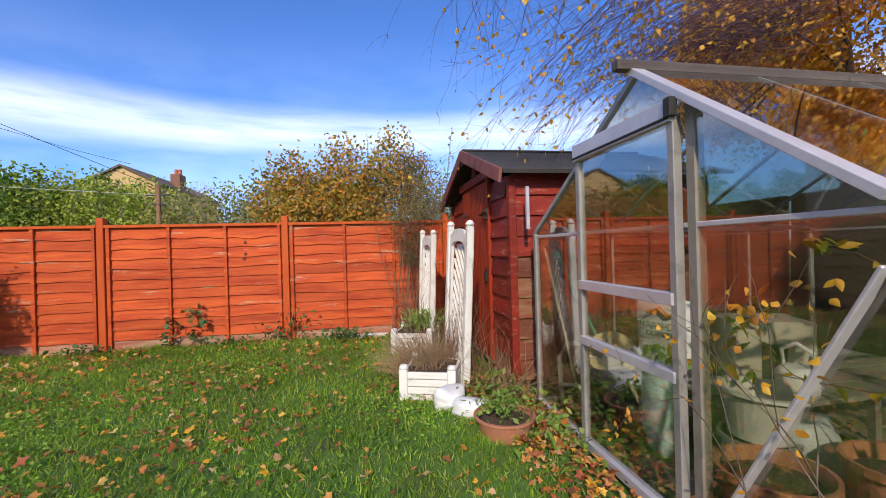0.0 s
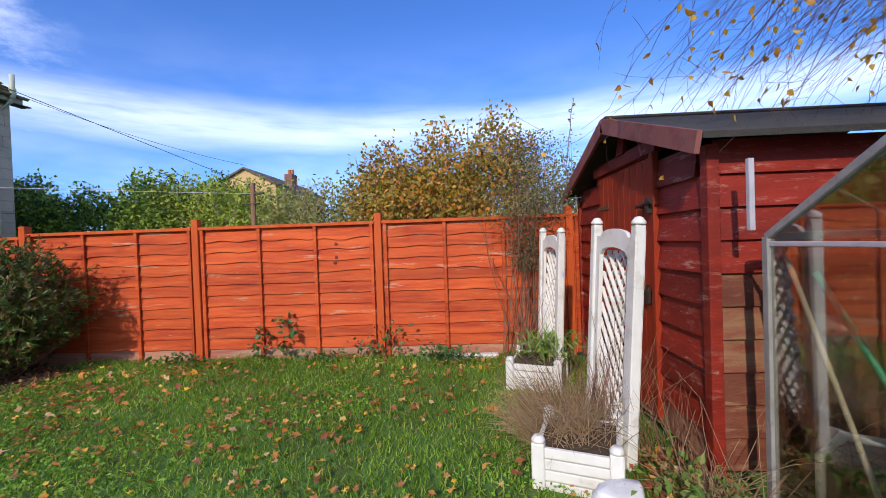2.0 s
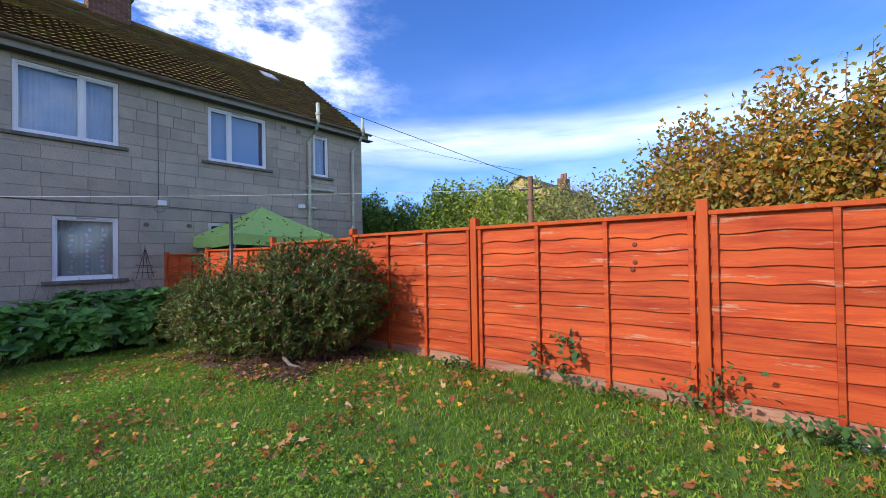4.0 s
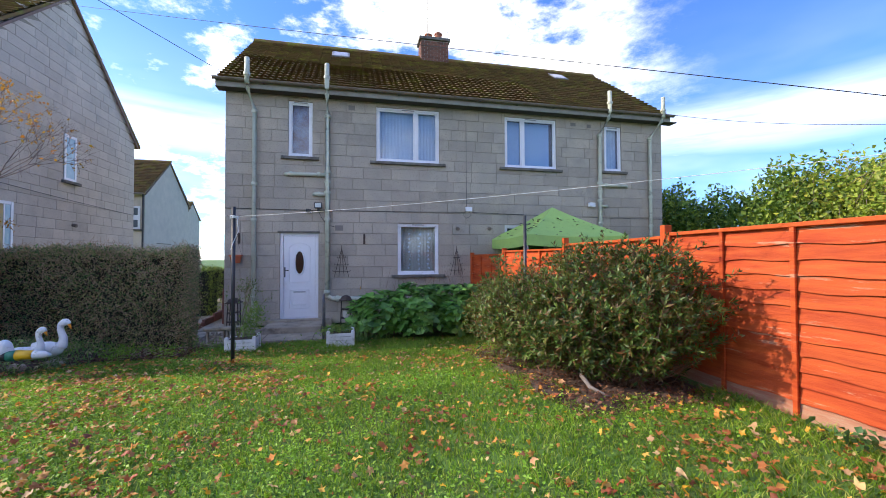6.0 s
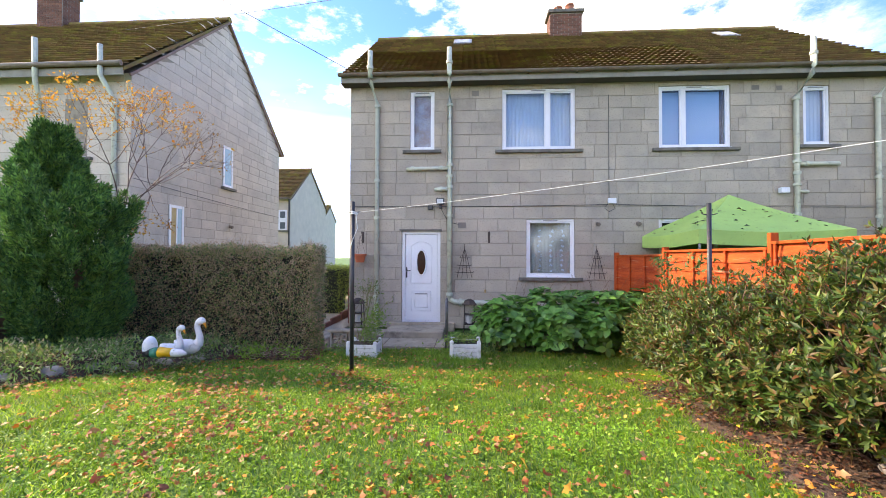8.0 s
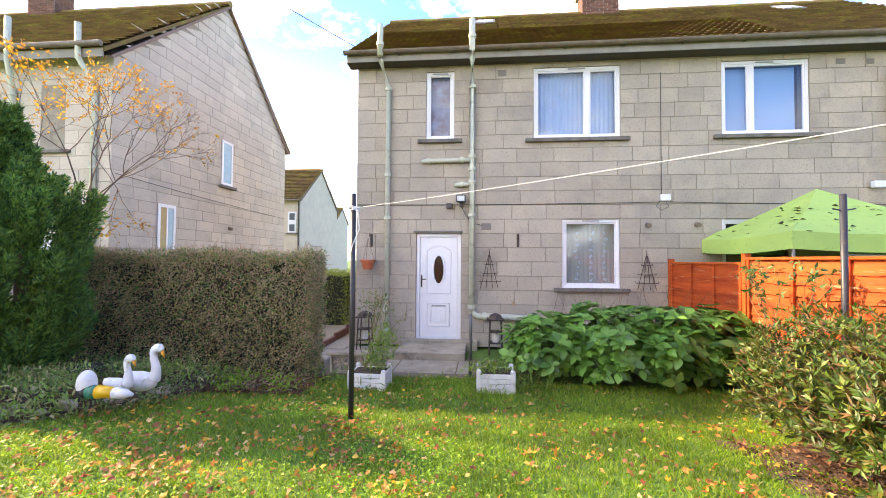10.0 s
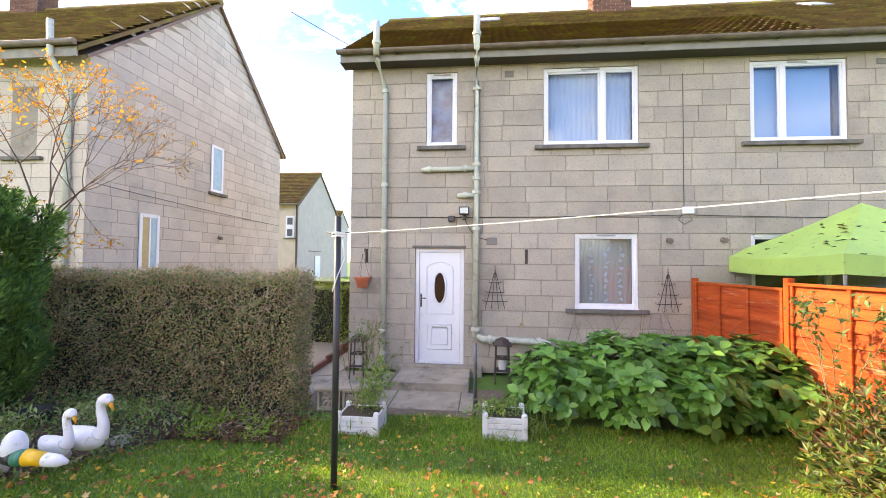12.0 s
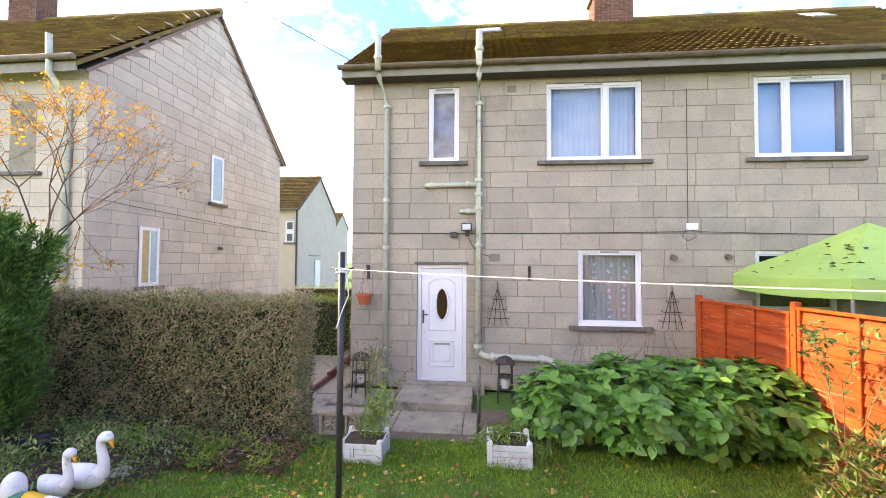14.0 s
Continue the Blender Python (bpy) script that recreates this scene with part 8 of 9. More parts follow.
def climber():
    """Thin-leaved shrub trained up between the fence and the corner trellis, with dead stalks in the planters."""
    g = np.random.default_rng(111)
    t = thing("climbing_shrub", "small-leaved shrub climbing over the fence corner", "shrub")
    n = 5200
    z = g.uniform(0.9, 2.3, n)
    wd = np.interp(z, [0.9, 1.3, 1.7, 2.1], [0.06, 0.16, 0.28, 0.2])
    P = np.stack([0.62 + g.normal(size=n) * wd, 6.15 + g.normal(size=n) * 0.08, z], 1)
    V, F = leaf_mesh(P, g.normal(size=P.shape), g.normal(size=P.shape), g.uniform(0.015, 0.035, n), g.uniform(0.01, 0.018, n))
    raw("leaves", V, F, foliage("climber_leaves", [(0.09, 0.1, 0.04), (0.15, 0.13, 0.06), (0.06, 0.08, 0.03), (0.2, 0.14, 0.08)]), t, kind="stuff", label="dull small leaves")
    idx = g.integers(0, n, 26)
    A = np.tile([[0.6, 6.2, 0.0]], (26, 1)) + g.normal(size=(26, 3)) * [0.14, 0.05, 0]
    M = A + (P[idx] - A) * 0.6 + g.normal(size=(26, 3)) * 0.06
    V, F = join(sticks(A, M, 0.005, 0.004), sticks(M, P[idx], 0.004, 0.002))
    raw("stem_tangle", V, F, wood("brown_stem", (0.17, 0.1, 0.07)), t, kind="stuff", label="thin brown stems")

    def stalks(name, label, cx, cy, z0, n, h, sp, seed, mt, lean=(0, 0), droop=0.0):
        g = np.random.default_rng(seed)
        A = np.stack([cx + g.normal(size=n) * 0.08, cy + g.normal(size=n) * 0.08, np.full(n, z0)], 1)
        D = np.stack([g.normal(size=n) * sp + lean[0], g.normal(size=n) * sp + lean[1], np.ones(n)], 1)
        L = (h * g.uniform(0.5, 1.1, n))[:, None]
        ch, Q = [], A
        for s in range(4):
            D = unit(D + g.normal(size=D.shape) * 0.12 + [0, 0, -droop * s])
            Q2 = Q + D * L / 4
            ch.append(sticks(Q, Q2, 0.0024 - 0.0004 * s, 0.002 - 0.0004 * s))
            Q = Q2
        V, F = join(*ch)
        return tagged(raw(name, V, F, mt, None), label, "dead stalks", kind="stuff")
    straw = mat("dry_straw", (0.36, 0.25, 0.14), (0.26, 0.16, 0.09), rough=0.9)
    redst = mat("red_brown_stalk", (0.22, 0.1, 0.06), (0.3, 0.16, 0.1), rough=0.9)
    stalks("dead_stalks", "dry brown flower stalks in the far planter", 0.52, 5.6, 0.2, 46, 0.8, 0.22, 121, redst)
    stalks("dead_stalks", "tangle of dry stalks in the near planter", 0.75, 4.35, 0.12, 70, 0.62, 0.25, 122, redst)
    stalks("dead_grass", "clump of arching straw-coloured grass between planters", 0.5, 4.7, 0.0, 260, 0.42, 0.75, 123, straw, droop=0.26)
    stalks("dead_grass", "straw-coloured grass by the shed foot", 1.05, 3.75, 0.0, 110, 0.32, 0.6, 124, straw, droop=0.15)
    stalks("dead_grass", "straw-coloured dead grass spilling over the near planter", 0.52, 4.13, 0.2, 240, 0.3, 0.6, 127, straw, droop=0.24)
    stalks("dead_stalks", "red-brown stalks along the shed foot", 1.08, 4.2, 0.0, 50, 0.5, 0.3, 125, redst, lean=(-0.1, 0))
    stalks("dead_stalks", "long bare bramble stems before the greenhouse corner", 1.1, 3.9, 0.0, 16, 1.0, 0.55, 126, straw, droop=0.1)

    def clump(name, label, pts, r, n, L, W, cols, seed, mn, up=0.5, cat="plant"):
        g = np.random.default_rng(seed)
        pts = np.array(pts, float)
        C = pts[g.integers(0, len(pts), n)] + g.normal(size=(n, 3)) * r
        C[:, 2] = np.maximum(C[:, 2], gz(C[:, 0], C[:, 1]) + 0.005)
        V, F = leaf_mesh(C, g.normal(size=(n, 3)) + [0, 0, up], g.normal(size=(n, 3)) * 0.5 + [0, 0, 1], L * g.uniform(0.6, 1.3, n), W * g.uniform(0.6, 1.3, n))
        return raw(name, V, F, foliage(mn, cols), None, label, cat, "stuff")
    gr = [(0.07, 0.16, 0.03), (0.12, 0.24, 0.04), (0.18, 0.3, 0.06), (0.05, 0.12, 0.03)]
    clump("pot_plants", "bright green leaves spilling from the terracotta bowl", [(0.84, 3.26, 0.15), (0.82, 3.3, 0.17)], (0.07, 0.07, 0.025), 260, 0.035, 0.022, [(0.2, 0.32, 0.05), (0.14, 0.26, 0.05), (0.3, 0.36, 0.08)], 131, "fresh_leaves")
    clump("fern", "green fern leaves in the far planter", [(0.62, 5.4, 0.28), (0.7, 5.5, 0.3)], (0.12, 0.08, 0.05), 350, 0.12, 0.018, gr, 132, "fresh_leaves")
    clump("weeds", "green weeds in the grass beside the greenhouse", [(1.0, 3.5, 0.05), (0.95, 3.7, 0.1), (1.1, 3.1, 0.03)], (0.1, 0.16, 0.06), 500, 0.05, 0.03, gr, 133, "fresh_leaves")
    brm = [(0.05, 0.13, 0.04), (0.08, 0.17, 0.05), (0.2, 0.08, 0.04)]
    clump("bramble", "young bramble growing up the fence", [(-2.25, 6.25, 0.3), (-2.0, 6.26, 0.42), (-2.3, 6.26, 0.12), (-2.05, 6.27, 0.15), (-1.95, 6.27, 0.3)], (0.05, 0.02, 0.04), 60, 0.09, 0.06, brm, 134, "bramble_leaves", up=-0.1)
    clump("bramble", "red-tinged bramble at the fence post", [(-0.95, 6.2, 0.12), (-0.85, 6.22, 0.25), (-1.05, 6.2, 0.1)], (0.1, 0.04, 0.08), 130, 0.06, 0.035, brm + [(0.3, 0.14, 0.05)], 135, "bramble_leaves2")
    clump("nettles", "low nettles at the fence foot", [(-0.2, 6.15, 0.06), (-0.3, 6.1, 0.1), (-3.1, 6.2, 0.05), (-1.6, 6.2, 0.05)], (0.14, 0.06, 0.04), 330, 0.06, 0.04, brm[:2] + [(0.1, 0.2, 0.06)], 136, "nettle_leaves")
    clump("box_weeds", "weeds filling the planter by the step", [(-9.25, 2.85, -0.12), (-9.2, 2.75, -0.1)], (0.12, 0.14, 0.04), 420, 0.05, 0.025, gr, 137, "fresh_leaves")
    clump("fringe_weeds", "long grass and weeds round the planters", [(-9.1, 2.9, -0.33), (-9.05, 1.1, -0.33), (-9.3, 3.3, -0.3), (-9.35, 0.75, -0.33)], (0.12, 0.25, 0.04), 700, 0.12, 0.012, gr, 138, "fresh_leaves")
    # rose by the door
    t = thing("rose_bush", "sparse climbing rose in the planter by the door", "shrub")
    tips, dirs = branching("stem_tangle", wood("green_brown_stem", (0.15, 0.14, 0.06), (0.22, 0.17, 0.08)), t, [((-9.2, 1.1, -0.2), d) for d in ((0, 0.15, 1), (-0.3, 0.35, 1), (0, -0.3, 1), (-0.2, 0, 1), (-0.5, 0.5, 1))], 141, 3, 0.5, 0.007, 3, 0.35, up=0.25, shrink=0.7, label="thin thorny stems")
    P = np.concatenate(tips[2:])
    g = np.random.default_rng(142)
    idx = g.integers(0, len(P), 200)
    V, F = leaf_mesh(P[idx] + g.normal(size=(200, 3)) * 0.02, g.normal(size=(200, 3)), g.normal(size=(200, 3)) * 0.5 + [0, 0, 1], g.uniform(0.03, 0.06, 200), g.uniform(0.02, 0.035, 200))
    raw("leaves", V, F, foliage("rose_leaves", [(0.1, 0.18, 0.05), (0.18, 0.26, 0.08), (0.25, 0.25, 0.06)]), t, kind="stuff", label="small rose leaves")
    clump("planter_shrub", "small evergreen sprig in the planter", [(-9.15, 1.3, 0.0), (-9.15, 1.36, 0.16), (-9.2, 1.25, -0.1), (-9.2, 1.38, 0.28)], (0.08, 0.09, 0.1), 1000, 0.05, 0.02, gr, 143, "fresh_leaves")
    # sapling by the hydrangea fence
    t = thing("buddleia", "tall leafy sapling before the low fence", "shrub")
    tips, dirs = branching("stem_tangle", wood("green_brown_stem", (0.15, 0.14, 0.06)), t, [((-8.6, 6.0, 0.0), d) for d in ((0, 0.05, 1), (0.1, 0.3, 1), (-0.2, -0.2, 1), (0.2, -0.1, 1))], 151, 3, 0.7, 0.007, 3, 0.3, up=0.5, shrink=0.6, label="upright green stems")
    P = np.concatenate(tips[2:])
    idx = g.integers(0, len(P), 190)
    V, F = oval_leaf(P[idx], g.normal(size=(190, 3)), g.normal(size=(190, 3)) * 0.5 + [0, 0, 1], g.uniform(0.05, 0.1, 190), g.uniform(0.025, 0.045, 190))
    raw("leaves", V, F, foliage("sapling_leaves", [(0.04, 0.11, 0.03), (0.08, 0.18, 0.05), (0.16, 0.2, 0.05)]), t, kind="stuff", label="pale green leaves")


def greenhouse_plants():
    g = np.random.default_rng(161)
    t = thing("tomato_vine", "straggling vine with green and yellow leaves in the greenhouse", "plant")
    tips, dirs = branching("stem_tangle", wood("vine_stem", (0.2, 0.13, 0.08), (0.28, 0.2, 0.12)), t, [((2.0 + 0.3 * i, 1.9 + 0.12 * (i % 3), 0.1), (0.1 * (i - 2), 0.2, 1)) for i in range(6)], 162, 4, 0.5, 0.008, 2, 0.5, up=0.1, shrink=0.8, label="bare brown vine stems")
    P = np.concatenate(tips)
    P = P[(P[:, 2] < 1.4) & (P[:, 0] > 1.4) & (P[:, 1] > 1.6) & (P[:, 1] < 3.6)]
    n = 420
    idx = g.integers(0, len(P), n)
    V, F = oval_leaf(P[idx], g.normal(size=(n, 3)), g.normal(size=(n, 3)) * 0.5 + [0, 0, 1], g.uniform(0.05, 0.11, n), g.uniform(0.03, 0.06, n))
    raw("leaves", V, F, foliage("vine_leaves", [(0.06, 0.16, 0.03), (0.12, 0.25, 0.04), (0.5, 0.42, 0.04), (0.65, 0.4, 0.03), (0.35, 0.16, 0.05)], trans=0.4), t, kind="stuff", label="green and yellow lobed leaves")
    # a thin sapling with yellow leaves before the glass
    t = thing("sapling", "thin branches with yellow leaves before the greenhouse", "plant")
    tips, dirs = branching("twig_tangle", wood(), t, [((1.18, 1.72, 0.0), d) for d in ((0, 0.25, 1), (-0.05, 0.5, 0.8), (0.0, -0.1, 1))], 165, 4, 0.42, 0.005, 2, 0.4, up=0.1, shrink=0.75, label="thin dark twigs")
    P = np.concatenate(tips)
    P[:, 0] = np.clip(P[:, 0], 1.02, 1.24)
    n = 90
    idx = g.integers(0, len(P), n)
    V, F = oval_leaf(P[idx], g.normal(size=(n, 3)) + [0, 0, -0.4], g.normal(size=(n, 3)), g.uniform(0.02, 0.038, n), g.uniform(0.016, 0.028, n))
    raw("leaves", V, F, foliage("birch_leaves", [(0.6, 0.28, 0.03)]), t, kind="stuff", label="yellow and orange leaves")


def lawn():
    g = np.random.default_rng(201)

    def inside(x, y):
        k = (x > -9.7) & (x < 1.15) & (y < 6.33) & (y > -4.2)
        k &= ~((x > -7.3) & (x < -4.35) & (y > 5.15 + 0.12 * np.sin(x * 3)))          # bare earth under the shrub
        k &= ~((x < -9.45) & (y > 2.9) & (y < 7))
        k &= ~((x < -6.4) & (y < -0.4 - 0.42 * (x + 9.5)))
        k &= ~((x < -9.3) & (y < 0.8))
        k &= ~((x < -9.6) & (y > 1.2) & (y < 2.45))
        k &= ~((x > 1.0) & (y < 4.0))
        return k

    def scatter(n, sx, sy, reach):
        x, y = g.uniform(-9.7, 1.15, n), g.uniform(-4.2, 6.35, n)
        k = inside(x, y)
        return x[k], y[k]
    # blades, in tufts
    n = 300000
    x, y = scatter(n, 0, 0, 0)
    tuft = np.sin(x * 6.1 + np.sin(y * 4.3)) * np.sin(y * 5.7 + np.cos(x * 3.1)) + 0.6 * np.sin(x * 1.7 + 2) * np.sin(y * 1.9)
    h = 0.035 + 0.02 * g.uniform(0, 1, len(x)) + 0.022 * np.clip(tuft, 0, 2) * g.uniform(0.3, 1, len(x))
    h *= np.where((y > 6.0) | ((x > -9.6) & (x < -8.6)), 1.5, 1)
    P = np.stack([x, y, gzb(x, y) - 0.004], 1)
    D = unit(np.stack([g.normal(size=len(x)) * 0.45, g.normal(size=len(x)) * 0.45, np.ones(len(x))], 1))
    S = unit(np.cross(D, g.normal(size=P.shape)))
    w = g.uniform(0.0022, 0.0045, len(x))[:, None]
    H = h[:, None]
    B = D * H * 0.55
    T = D * H + S[:, [1, 0, 2]] * H * 0.35 * [1, 1, 0]
    V = np.stack([P - S * w, P + S * w, P + B + S * w * 0.8, P + T, P + B - S * w * 0.8], 1).reshape(-1, 3)
    i = (np.arange(len(x)) * 5)[:, None]
    me_f = np.concatenate([i + np.array([[0, 1, 2]]), i + np.array([[0, 2, 4]]), i + np.array([[4, 2, 3]])])
    raw("grass", V, me_f, foliage("grass_blades", [(0.09, 0.2, 0.02), (0.16, 0.31, 0.025), (0.21, 0.37, 0.03), (0.27, 0.42, 0.045), (0.08, 0.18, 0.02), (0.36, 0.4, 0.1), (0.4, 0.54, 0.09)], rough=0.6, spec=0.25, trans=0.5), None, "lush uneven lawn grass", "grass", "stuff")
    # clover and broad weeds
    n = 150000
    x, y = scatter(n, 0, 0, 0)
    near = np.clip(1.15 - np.hypot(x + 3.6, y - 1.8) / 3.4, 0, 1)
    k = (np.sin(x * 2.3 + 1) * np.sin(y * 2.1) * 0.7 + 0.6 * g.uniform(-1, 1, len(x)) + 1.5 * near) > 0.62
    x, y = x[k], y[k]
    P = np.stack([x, y, gzb(x, y) + g.uniform(0.02, 0.055, len(x))], 1)
    V, F = leaf_mesh(P, g.normal(size=P.shape) * [1, 1, 0.3], g.normal(size=P.shape) * 0.4 + [0, 0, 1], g.uniform(0.014, 0.034, len(x)), g.uniform(0.011, 0.024, len(x)))
    raw("clover", V, F, foliage("clover_leaves", [(0.12, 0.27, 0.02), (0.22, 0.42, 0.035), (0.33, 0.52, 0.07), (0.17, 0.36, 0.03)], rough=0.5, trans=0.45), None, "clover and broad-leaved weeds in the lawn", "weeds", "stuff")
    # fallen leaves
    n = 60000
    x, y = scatter(n, 0, 0, 0)
    w = np.exp(-((x + 3.2) ** 2) / 22) * np.where(y < 2.4, 1.0, 0.42) * np.where(y < 0, 0.6, 1)
    k = g.uniform(0, 1, len(x)) < w * (0.55 + 0.5 * np.sin(x * 2.9 + np.sin(y * 2.2)) * np.sin(y * 3.3 + x))
    x, y = x[k], y[k]
    xs = g.uniform(0.8, 1.28, 900)
    ys = g.uniform(1.9, 4.3, 900)
    x, y = np.concatenate([x, xs]), np.concatenate([y, ys])
    n = len(x)
    P = np.stack([x, y, gzb(x, y) + g.uniform(0.025, 0.06, n)], 1)
    a = g.uniform(0, 2 * math.pi, n)
    R = g.uniform(0.011, 0.034, n) * np.where(g.uniform(0, 1, n) < 0.08, 1.4, 1)
    N = unit(g.normal(size=(n, 3)) * 0.35 + [0, 0, 1])
    T = unit(np.cross(N, np.stack([np.cos(a), np.sin(a), 0 * a], 1)))
    B = np.cross(N, T)
    star = [1.0, 0.55, 0.95, 0.5, 1.0, 0.45, 0.8, 0.45, 0.8, 0.55]
    V = [P + N * 0.004]
    for j, s in enumerate(star):
        q = 2 * math.pi * j / 10
        V.append(P + (T * math.cos(q) + B * math.sin(q)) * (R * s * g.uniform(0.75, 1.2, n))[:, None] + N * (g.uniform(-0.2, 0.5, n) * R)[:, None])
    V = np.stack(V, 1).reshape(-1, 3)
    i = (np.arange(n) * 11)[:, None]
    F = np.concatenate([i + np.array([[0, 1 + j, 1 + (j + 1) % 10]]) for j in range(10)])
    raw("fallen_leaves", V, F, foliage("fallen_leaf", [(0.5, 0.17, 0.03), (0.6, 0.3, 0.07), (0.36, 0.11, 0.03), (0.62, 0.42, 0.22), (0.74, 0.42, 0.03), (0.42, 0.1, 0.04), (0.2, 0.08, 0.04), (0.5, 0.2, 0.06)], rough=0.6, trans=0.25), None, "orange yellow and brown fallen leaves on the grass", "leaves", "stuff")
    # bare earth and litter under the shrub and in the rockery
    def bed_z(X, Y, x0, x1, y0, y1, zf, seed):
        u, v = (X - x0) / (x1 - x0), (Y - y0) / (y1 - y0)
        edge = np.clip(np.minimum(np.minimum(u, 1 - u), np.minimum(v, 1 - v)) * 11, 0, 1)
        if seed == 2:
            edge = edge * np.clip(((-0.3 - 0.42 * (X + 9.5)) - Y) * 2.0, -0.6, 1)
        return gzb(X, Y) - 0.03 + edge * (0.055 + zf * 1.7) + 0.03 * np.sin(X * 7) * np.sin(Y * 9) * edge

    for nm, lab, x0, x1, y0, y1, zf, seed in (("earth_bed", "dark leaf-strewn earth under the shrub", -7.6, -3.9, 4.6, 6.3, 0.0, 1), ("rockery_bed", "rough earth mound of the rockery", -9.2, -5.9, -4.1, -0.15, 0.1, 2)):
        nx, ny = 44, 30
        X, Y = np.meshgrid(np.linspace(x0, x1, nx), np.linspace(y0, y1, ny), indexing="ij")
        Z = bed_z(X, Y, x0, x1, y0, y1, zf, seed)
        Vv = np.stack([X, Y, Z], -1).reshape(-1, 3)
        ii = (np.arange(nx - 1)[:, None] * ny + np.arange(ny - 1)[None]).reshape(-1, 1)
        raw(nm, Vv, ii + np.array([[0, ny, ny + 1, 1]]), mat("bed_earth", (0.06, 0.036, 0.024), (0.1, 0.062, 0.042), rough=0.98, scale=14, bump=1.0, fine=60), None, lab, "soil", "stuff")
        n = 4200 if seed == 1 else 7000
        px, py = g.uniform(x0 + 0.2, x1 - 0.1, n), g.uniform(y0 + 0.1, y1 - 0.05, n)
        if seed == 2:
            k = py < -0.12 - 0.42 * (px + 9.5)
            px, py = px[k], py[k]
        n = len(px)
        P = np.stack([px, py, bed_z(px, py, x0, x1, y0, y1, zf, seed) + g.uniform(0.005, 0.03, n)], 1)
        V, F = leaf_mesh(P, g.normal(size=(n, 3)) * [1, 1, 0.3], g.normal(size=(n, 3)) * 0.4 + [0, 0, 1], g.uniform(0.02, 0.055, n), g.uniform(0.012, 0.03, n))
        raw("leaf_litter", V, F, foliage("bed_litter", [(0.08, 0.035, 0.022), (0.14, 0.06, 0.035), (0.22, 0.1, 0.05), (0.1, 0.05, 0.035)], rough=0.8, trans=0.1), None, "red-brown leaf litter on the earth", "leaf litter", "stuff")
    # rockery plants and stones
    n = 30000
    px, py = g.uniform(-9.1, -5.9, n), g.uniform(-4.0, -0.1, n)
    k = (py < -0.2 - 0.42 * (px + 9.5)) & (py > -2.2 - 0.42 * (px + 9.5)) & (np.sin(px * 5) * np.sin(py * 4 + 1) + g.uniform(-0.6, 0.9, n) > -0.1)
    px, py = px[k], py[k]
    n = len(px)
    P = np.stack([px, py, bed_z(px, py, -9.2, -5.9, -4.1, -0.15, 0.1, 2) + g.uniform(0.0, 0.22, n) * g.uniform(0.2, 1, n)], 1)
    V, F = leaf_mesh(P, g.normal(size=(n, 3)) + [0, 0, 0.6], g.normal(size=(n, 3)) * 0.5 + [0, 0, 1], g.uniform(0.03, 0.09, n), g.uniform(0.01, 0.03, n))
    raw("rockery_plants", V, F, foliage("rockery_leaves", [(0.1, 0.2, 0.04), (0.2, 0.36, 0.07), (0.42, 0.36, 0.2), (0.08, 0.16, 0.04), (0.3, 0.44, 0.1)]), None, "low straggling plants in the rockery", "plants", "stuff")
    stone_m = mat("rockery_stone", (0.4, 0.36, 0.3), (0.26, 0.22, 0.18), rough=0.9, scale=6, bump=0.6, obj=0.25)
    rg = random.Random(7)
    for i in range(26):
        x = rg.uniform(-8.6, -6.0)
        y = -0.45 - 0.42 * (x + 9.5) - rg.uniform(0.0, 0.5)
        bm = bmesh.new()
        bmesh.ops.create_icosphere(bm, subdivisions=2, radius=1)
        s = rg.uniform(0.045, 0.13)
        for v in bm.verts:
            v.co = Vector((v.co.x * s * 1.2, v.co.y * s, v.co.z * s * 0.6)) * (1 + 0.3 * noise.noise(v.co * 1.7 + Vector((i, 0, 0))))
        o = part("rockery_stone", bm, stone_m, None, smooth=False)
        o.matrix_basis = pose(x, y, float(gzb(x, y)) + 0.07, 0, 0, rg.uniform(0, 360))
        tagged(o, "rough stone edging the rockery", "stone", "rockery stones")


big_shrub()
hydrangea()
HG = [(0.08, 0.19, 0.06), (0.17, 0.31, 0.09), (0.46, 0.35, 0.18), (0.6, 0.42, 0.26), (0.05, 0.14, 0.055), (0.52, 0.5, 0.17)]
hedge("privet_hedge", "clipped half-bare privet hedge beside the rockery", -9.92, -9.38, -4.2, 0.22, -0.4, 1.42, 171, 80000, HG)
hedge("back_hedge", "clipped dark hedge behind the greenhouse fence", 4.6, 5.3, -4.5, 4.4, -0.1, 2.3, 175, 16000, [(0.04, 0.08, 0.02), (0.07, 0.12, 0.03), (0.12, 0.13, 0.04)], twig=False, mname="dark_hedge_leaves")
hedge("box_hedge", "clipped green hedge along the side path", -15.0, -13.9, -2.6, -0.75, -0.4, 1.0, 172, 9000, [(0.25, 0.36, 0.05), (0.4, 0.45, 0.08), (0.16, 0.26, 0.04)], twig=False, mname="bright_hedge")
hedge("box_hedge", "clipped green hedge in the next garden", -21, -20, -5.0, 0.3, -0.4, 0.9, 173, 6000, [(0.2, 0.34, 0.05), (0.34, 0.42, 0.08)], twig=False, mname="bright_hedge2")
cypress()
small_trees()
birch()
backdrop_shrubs()
climber()
greenhouse_plants()
lawn()


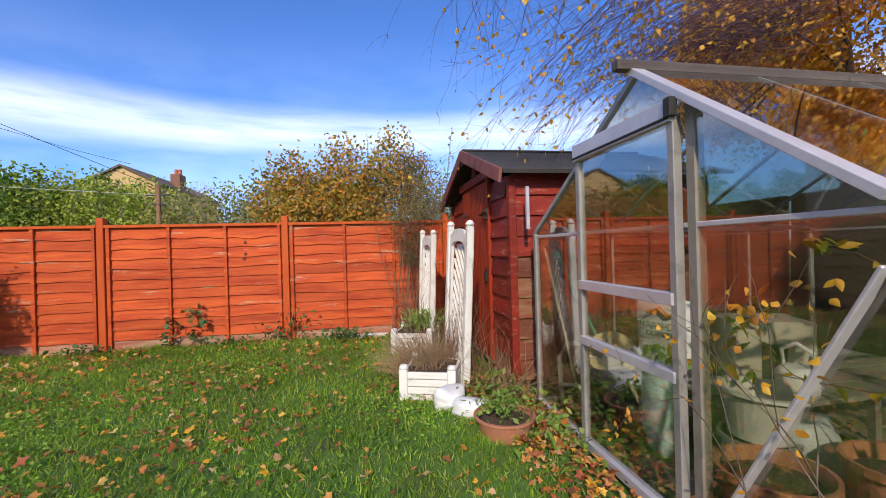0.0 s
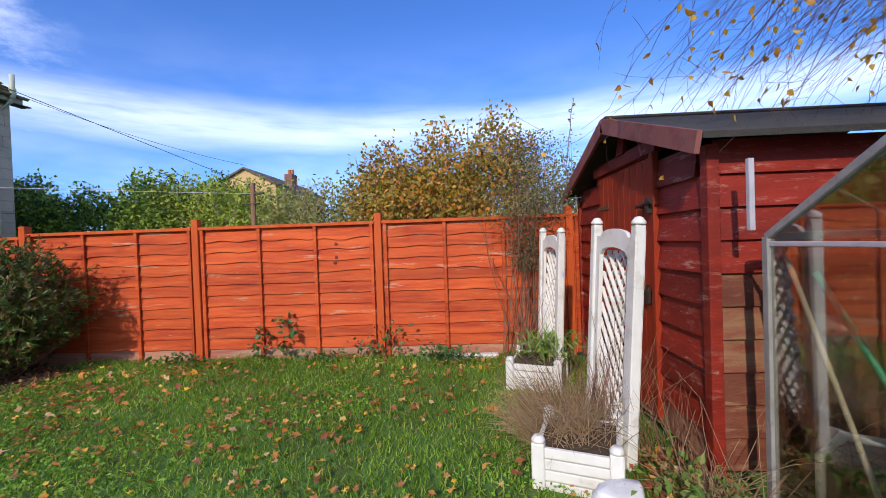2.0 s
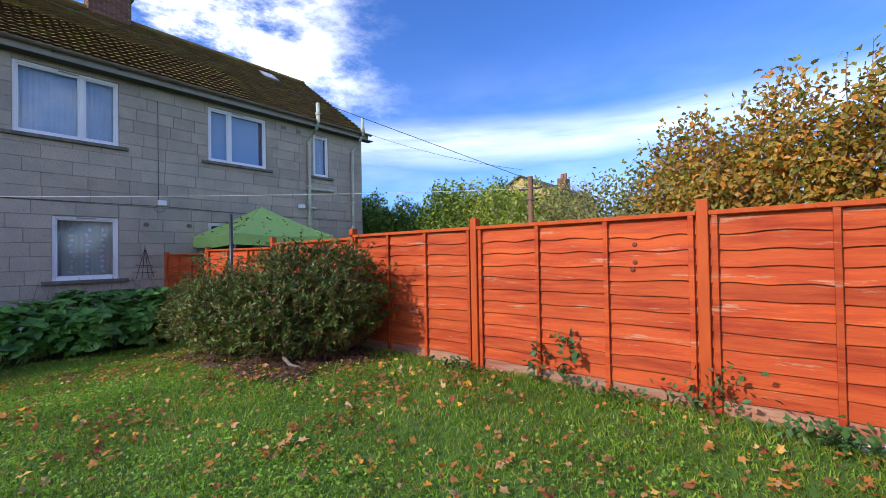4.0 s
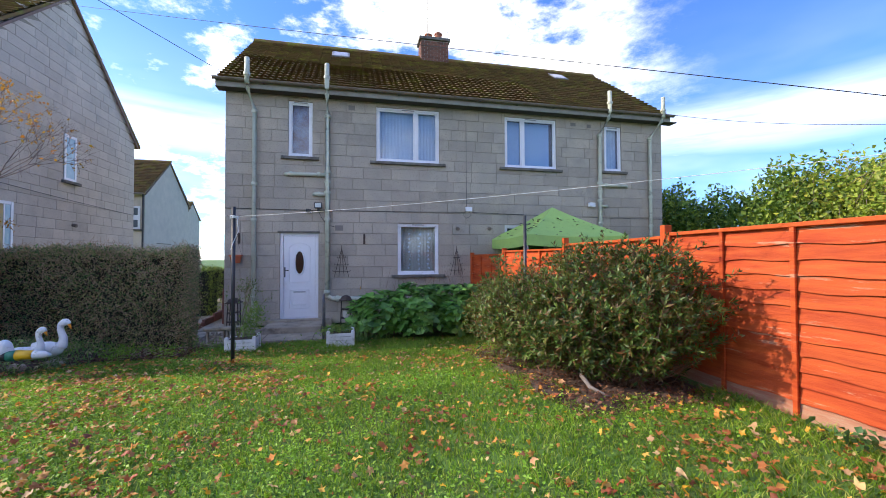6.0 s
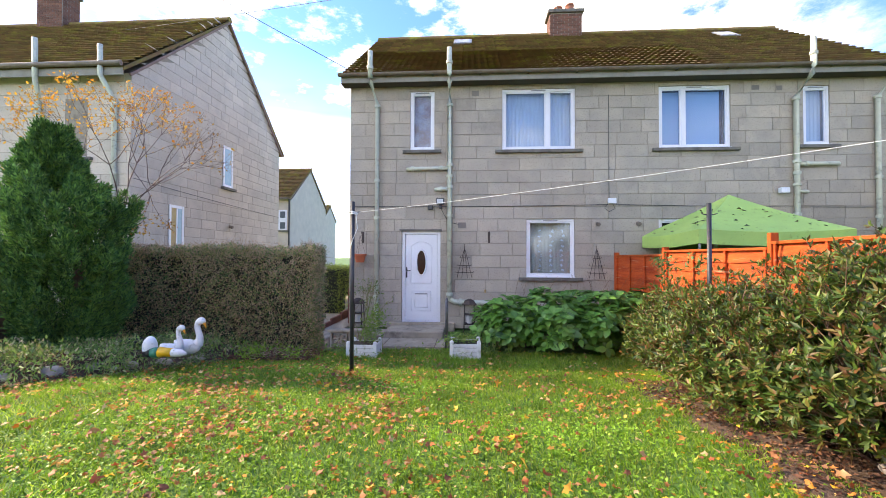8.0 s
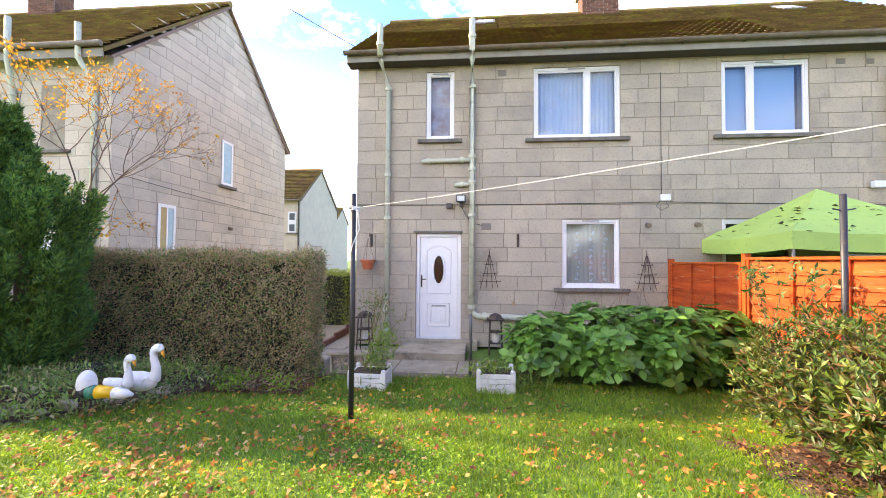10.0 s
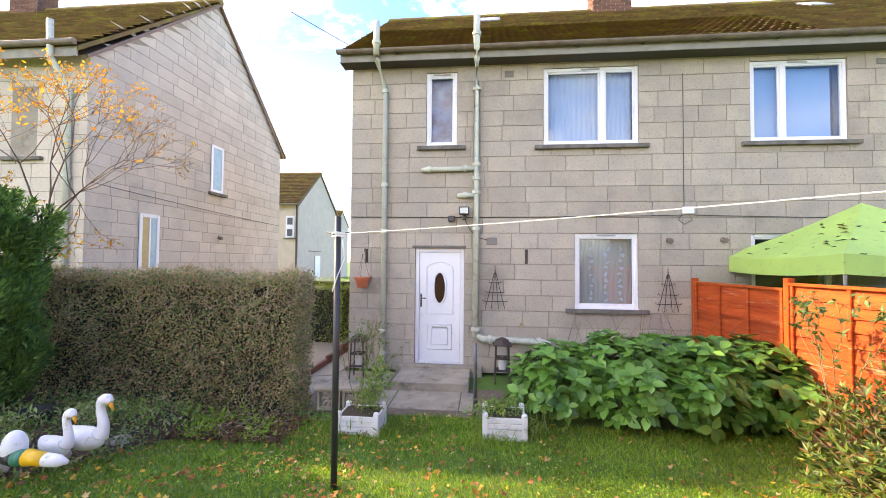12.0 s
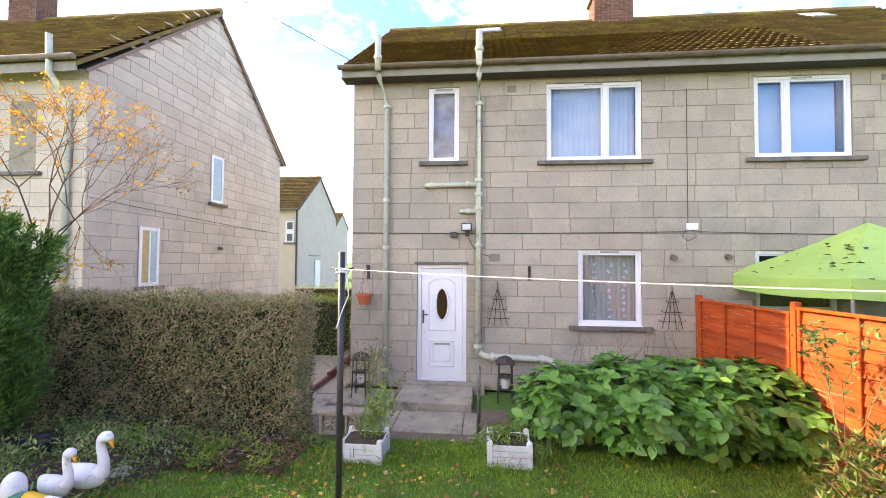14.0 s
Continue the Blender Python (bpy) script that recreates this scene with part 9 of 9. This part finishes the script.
def dry_grass():
    """Bleached grass and dead stalks round the planters by the shed."""
    g = np.random.default_rng(311)
    t = thing("dry_grass", "bleached dead grass and brown stalks round the planters", "grass", kind="stuff")
    for nm, lab, cx, cy, n, hh, w, cols in (
            ("dead_blade", "long bleached arching blades", 0.5, 4.45, 650, 0.42, 0.0022, ((0.42, 0.3, 0.16), (0.3, 0.2, 0.1))),
            ("dead_stalk", "red-brown branching dead stalks", 0.62, 4.4, 110, 0.62, 0.003, ((0.2, 0.1, 0.06), (0.14, 0.08, 0.05)))):
        a = g.uniform(0, 2 * math.pi, n)
        rad = np.sqrt(g.uniform(0, 1, n))
        P = np.stack([cx + 0.17 * rad * np.cos(a), cy + 0.27 * rad * np.sin(a), np.full(n, 0.0)], 1)
        D = unit(np.stack([np.cos(a) * 0.7 * rad - 0.15, np.sin(a) * 0.7 * rad, np.ones(n)], 1) + g.normal(size=(n, 3)) * 0.22)
        L = (hh * g.uniform(0.5, 1.15, n) / 6)[:, None]
        ch = []
        for s in range(6):
            Q = P + D * L
            ch.append(sticks(P, Q, w * (1 - s / 8), w * (1 - (s + 1) / 8)))
            D = unit(D + [0, 0, -0.16 if w < 0.0025 else 0.0] + g.normal(size=(n, 3)) * 0.08)
            P = Q
        V, F = join(*ch)
        raw(nm, V, F, wood(nm + "_tint", *cols), t, lab, kind="stuff")


dry_grass()


def hedge_foot():
    """Litter, dead twigs and weeds on the earth at the foot of the hedge."""
    g = np.random.default_rng(331)
    n = 5200
    x, y = g.uniform(-9.4, -8.5, n), g.uniform(-2.6, 0.5, n)
    P = np.stack([x, y, gzb(x, y) + g.uniform(0.02, 0.05, n)], 1)
    V, F = leaf_mesh(P, g.normal(size=(n, 3)) * [1, 1, 0.3], g.normal(size=(n, 3)) * 0.4 + [0, 0, 1], g.uniform(0.03, 0.07, n), g.uniform(0.02, 0.04, n))
    raw("leaf_litter", V, F, foliage("bed_litter", [(0.12, 0.06, 0.035)]), None, "red-brown leaf litter along the hedge foot", "leaf litter", "stuff")
    n = 260
    x, y = g.uniform(-9.35, -8.6, n), g.uniform(-2.4, 0.4, n)
    A = np.stack([x, y, gzb(x, y) + 0.02], 1)
    B = A + g.normal(size=(n, 3)) * [0.12, 0.16, 0.02] + [0, 0, 0.05]
    V, F = sticks(A, B, 0.004, 0.003)
    raw("dead_twigs", V, F, wood("pale_dead_twig", (0.42, 0.3, 0.22), (0.5, 0.4, 0.3)), None, "pale dead twigs lying along the hedge foot", "twigs", "stuff")
    n = 900
    c = g.uniform([-9.3, -2.3], [-8.5, 0.3], (26, 2))
    q = c[g.integers(0, 26, n)] + g.normal(size=(n, 2)) * 0.06
    P = np.stack([q[:, 0], q[:, 1], gzb(q[:, 0], q[:, 1]) + g.uniform(0.03, 0.2, n)], 1)
    V, F = leaf_mesh(P, g.normal(size=(n, 3)) + [0, 0, 0.4], g.normal(size=(n, 3)) * 0.5 + [0, 0, 1], g.uniform(0.03, 0.07, n), g.uniform(0.015, 0.03, n))
    raw("hedge_weeds", V, F, foliage("clover_leaves", [(0.1, 0.2, 0.03)]), None, "leafy green weeds at the hedge foot", "weeds", "stuff")


hedge_foot()

# ---------- pieces laid last: blocks of the house wall, tiles of its roof ----------
def lay_pieces():
    cache = {}
    for singles, wall, x in BLOCKS:
        for rects in singles:
            r0 = rects[0]
            key = tuple(round(v - r0[i % 4 // 2 * 2], 3) for r in rects for i, v in enumerate(r))
            if key not in cache:
                bm = bmesh.new()
                for r in rects:
                    slab_x(bm, 0.0, (r[0] - r0[0], r[1] - r0[0], r[2] - r0[2], r[3] - r0[2]))
                me = bpy.data.meshes.new("block")
                bm.normal_update()
                bm.to_mesh(me)
                bm.free()
                me.materials.append(stone())
                cache[key] = me
            o = new("block", cache[key])
            o.parent = wall
            o.matrix_basis = pose(x, r0[0], r0[2])
    for me, tiles, name, roof in LATE:
        for m in tiles:
            o = new(name, me)
            o.parent = roof
            o.matrix_basis = m


lay_pieces()
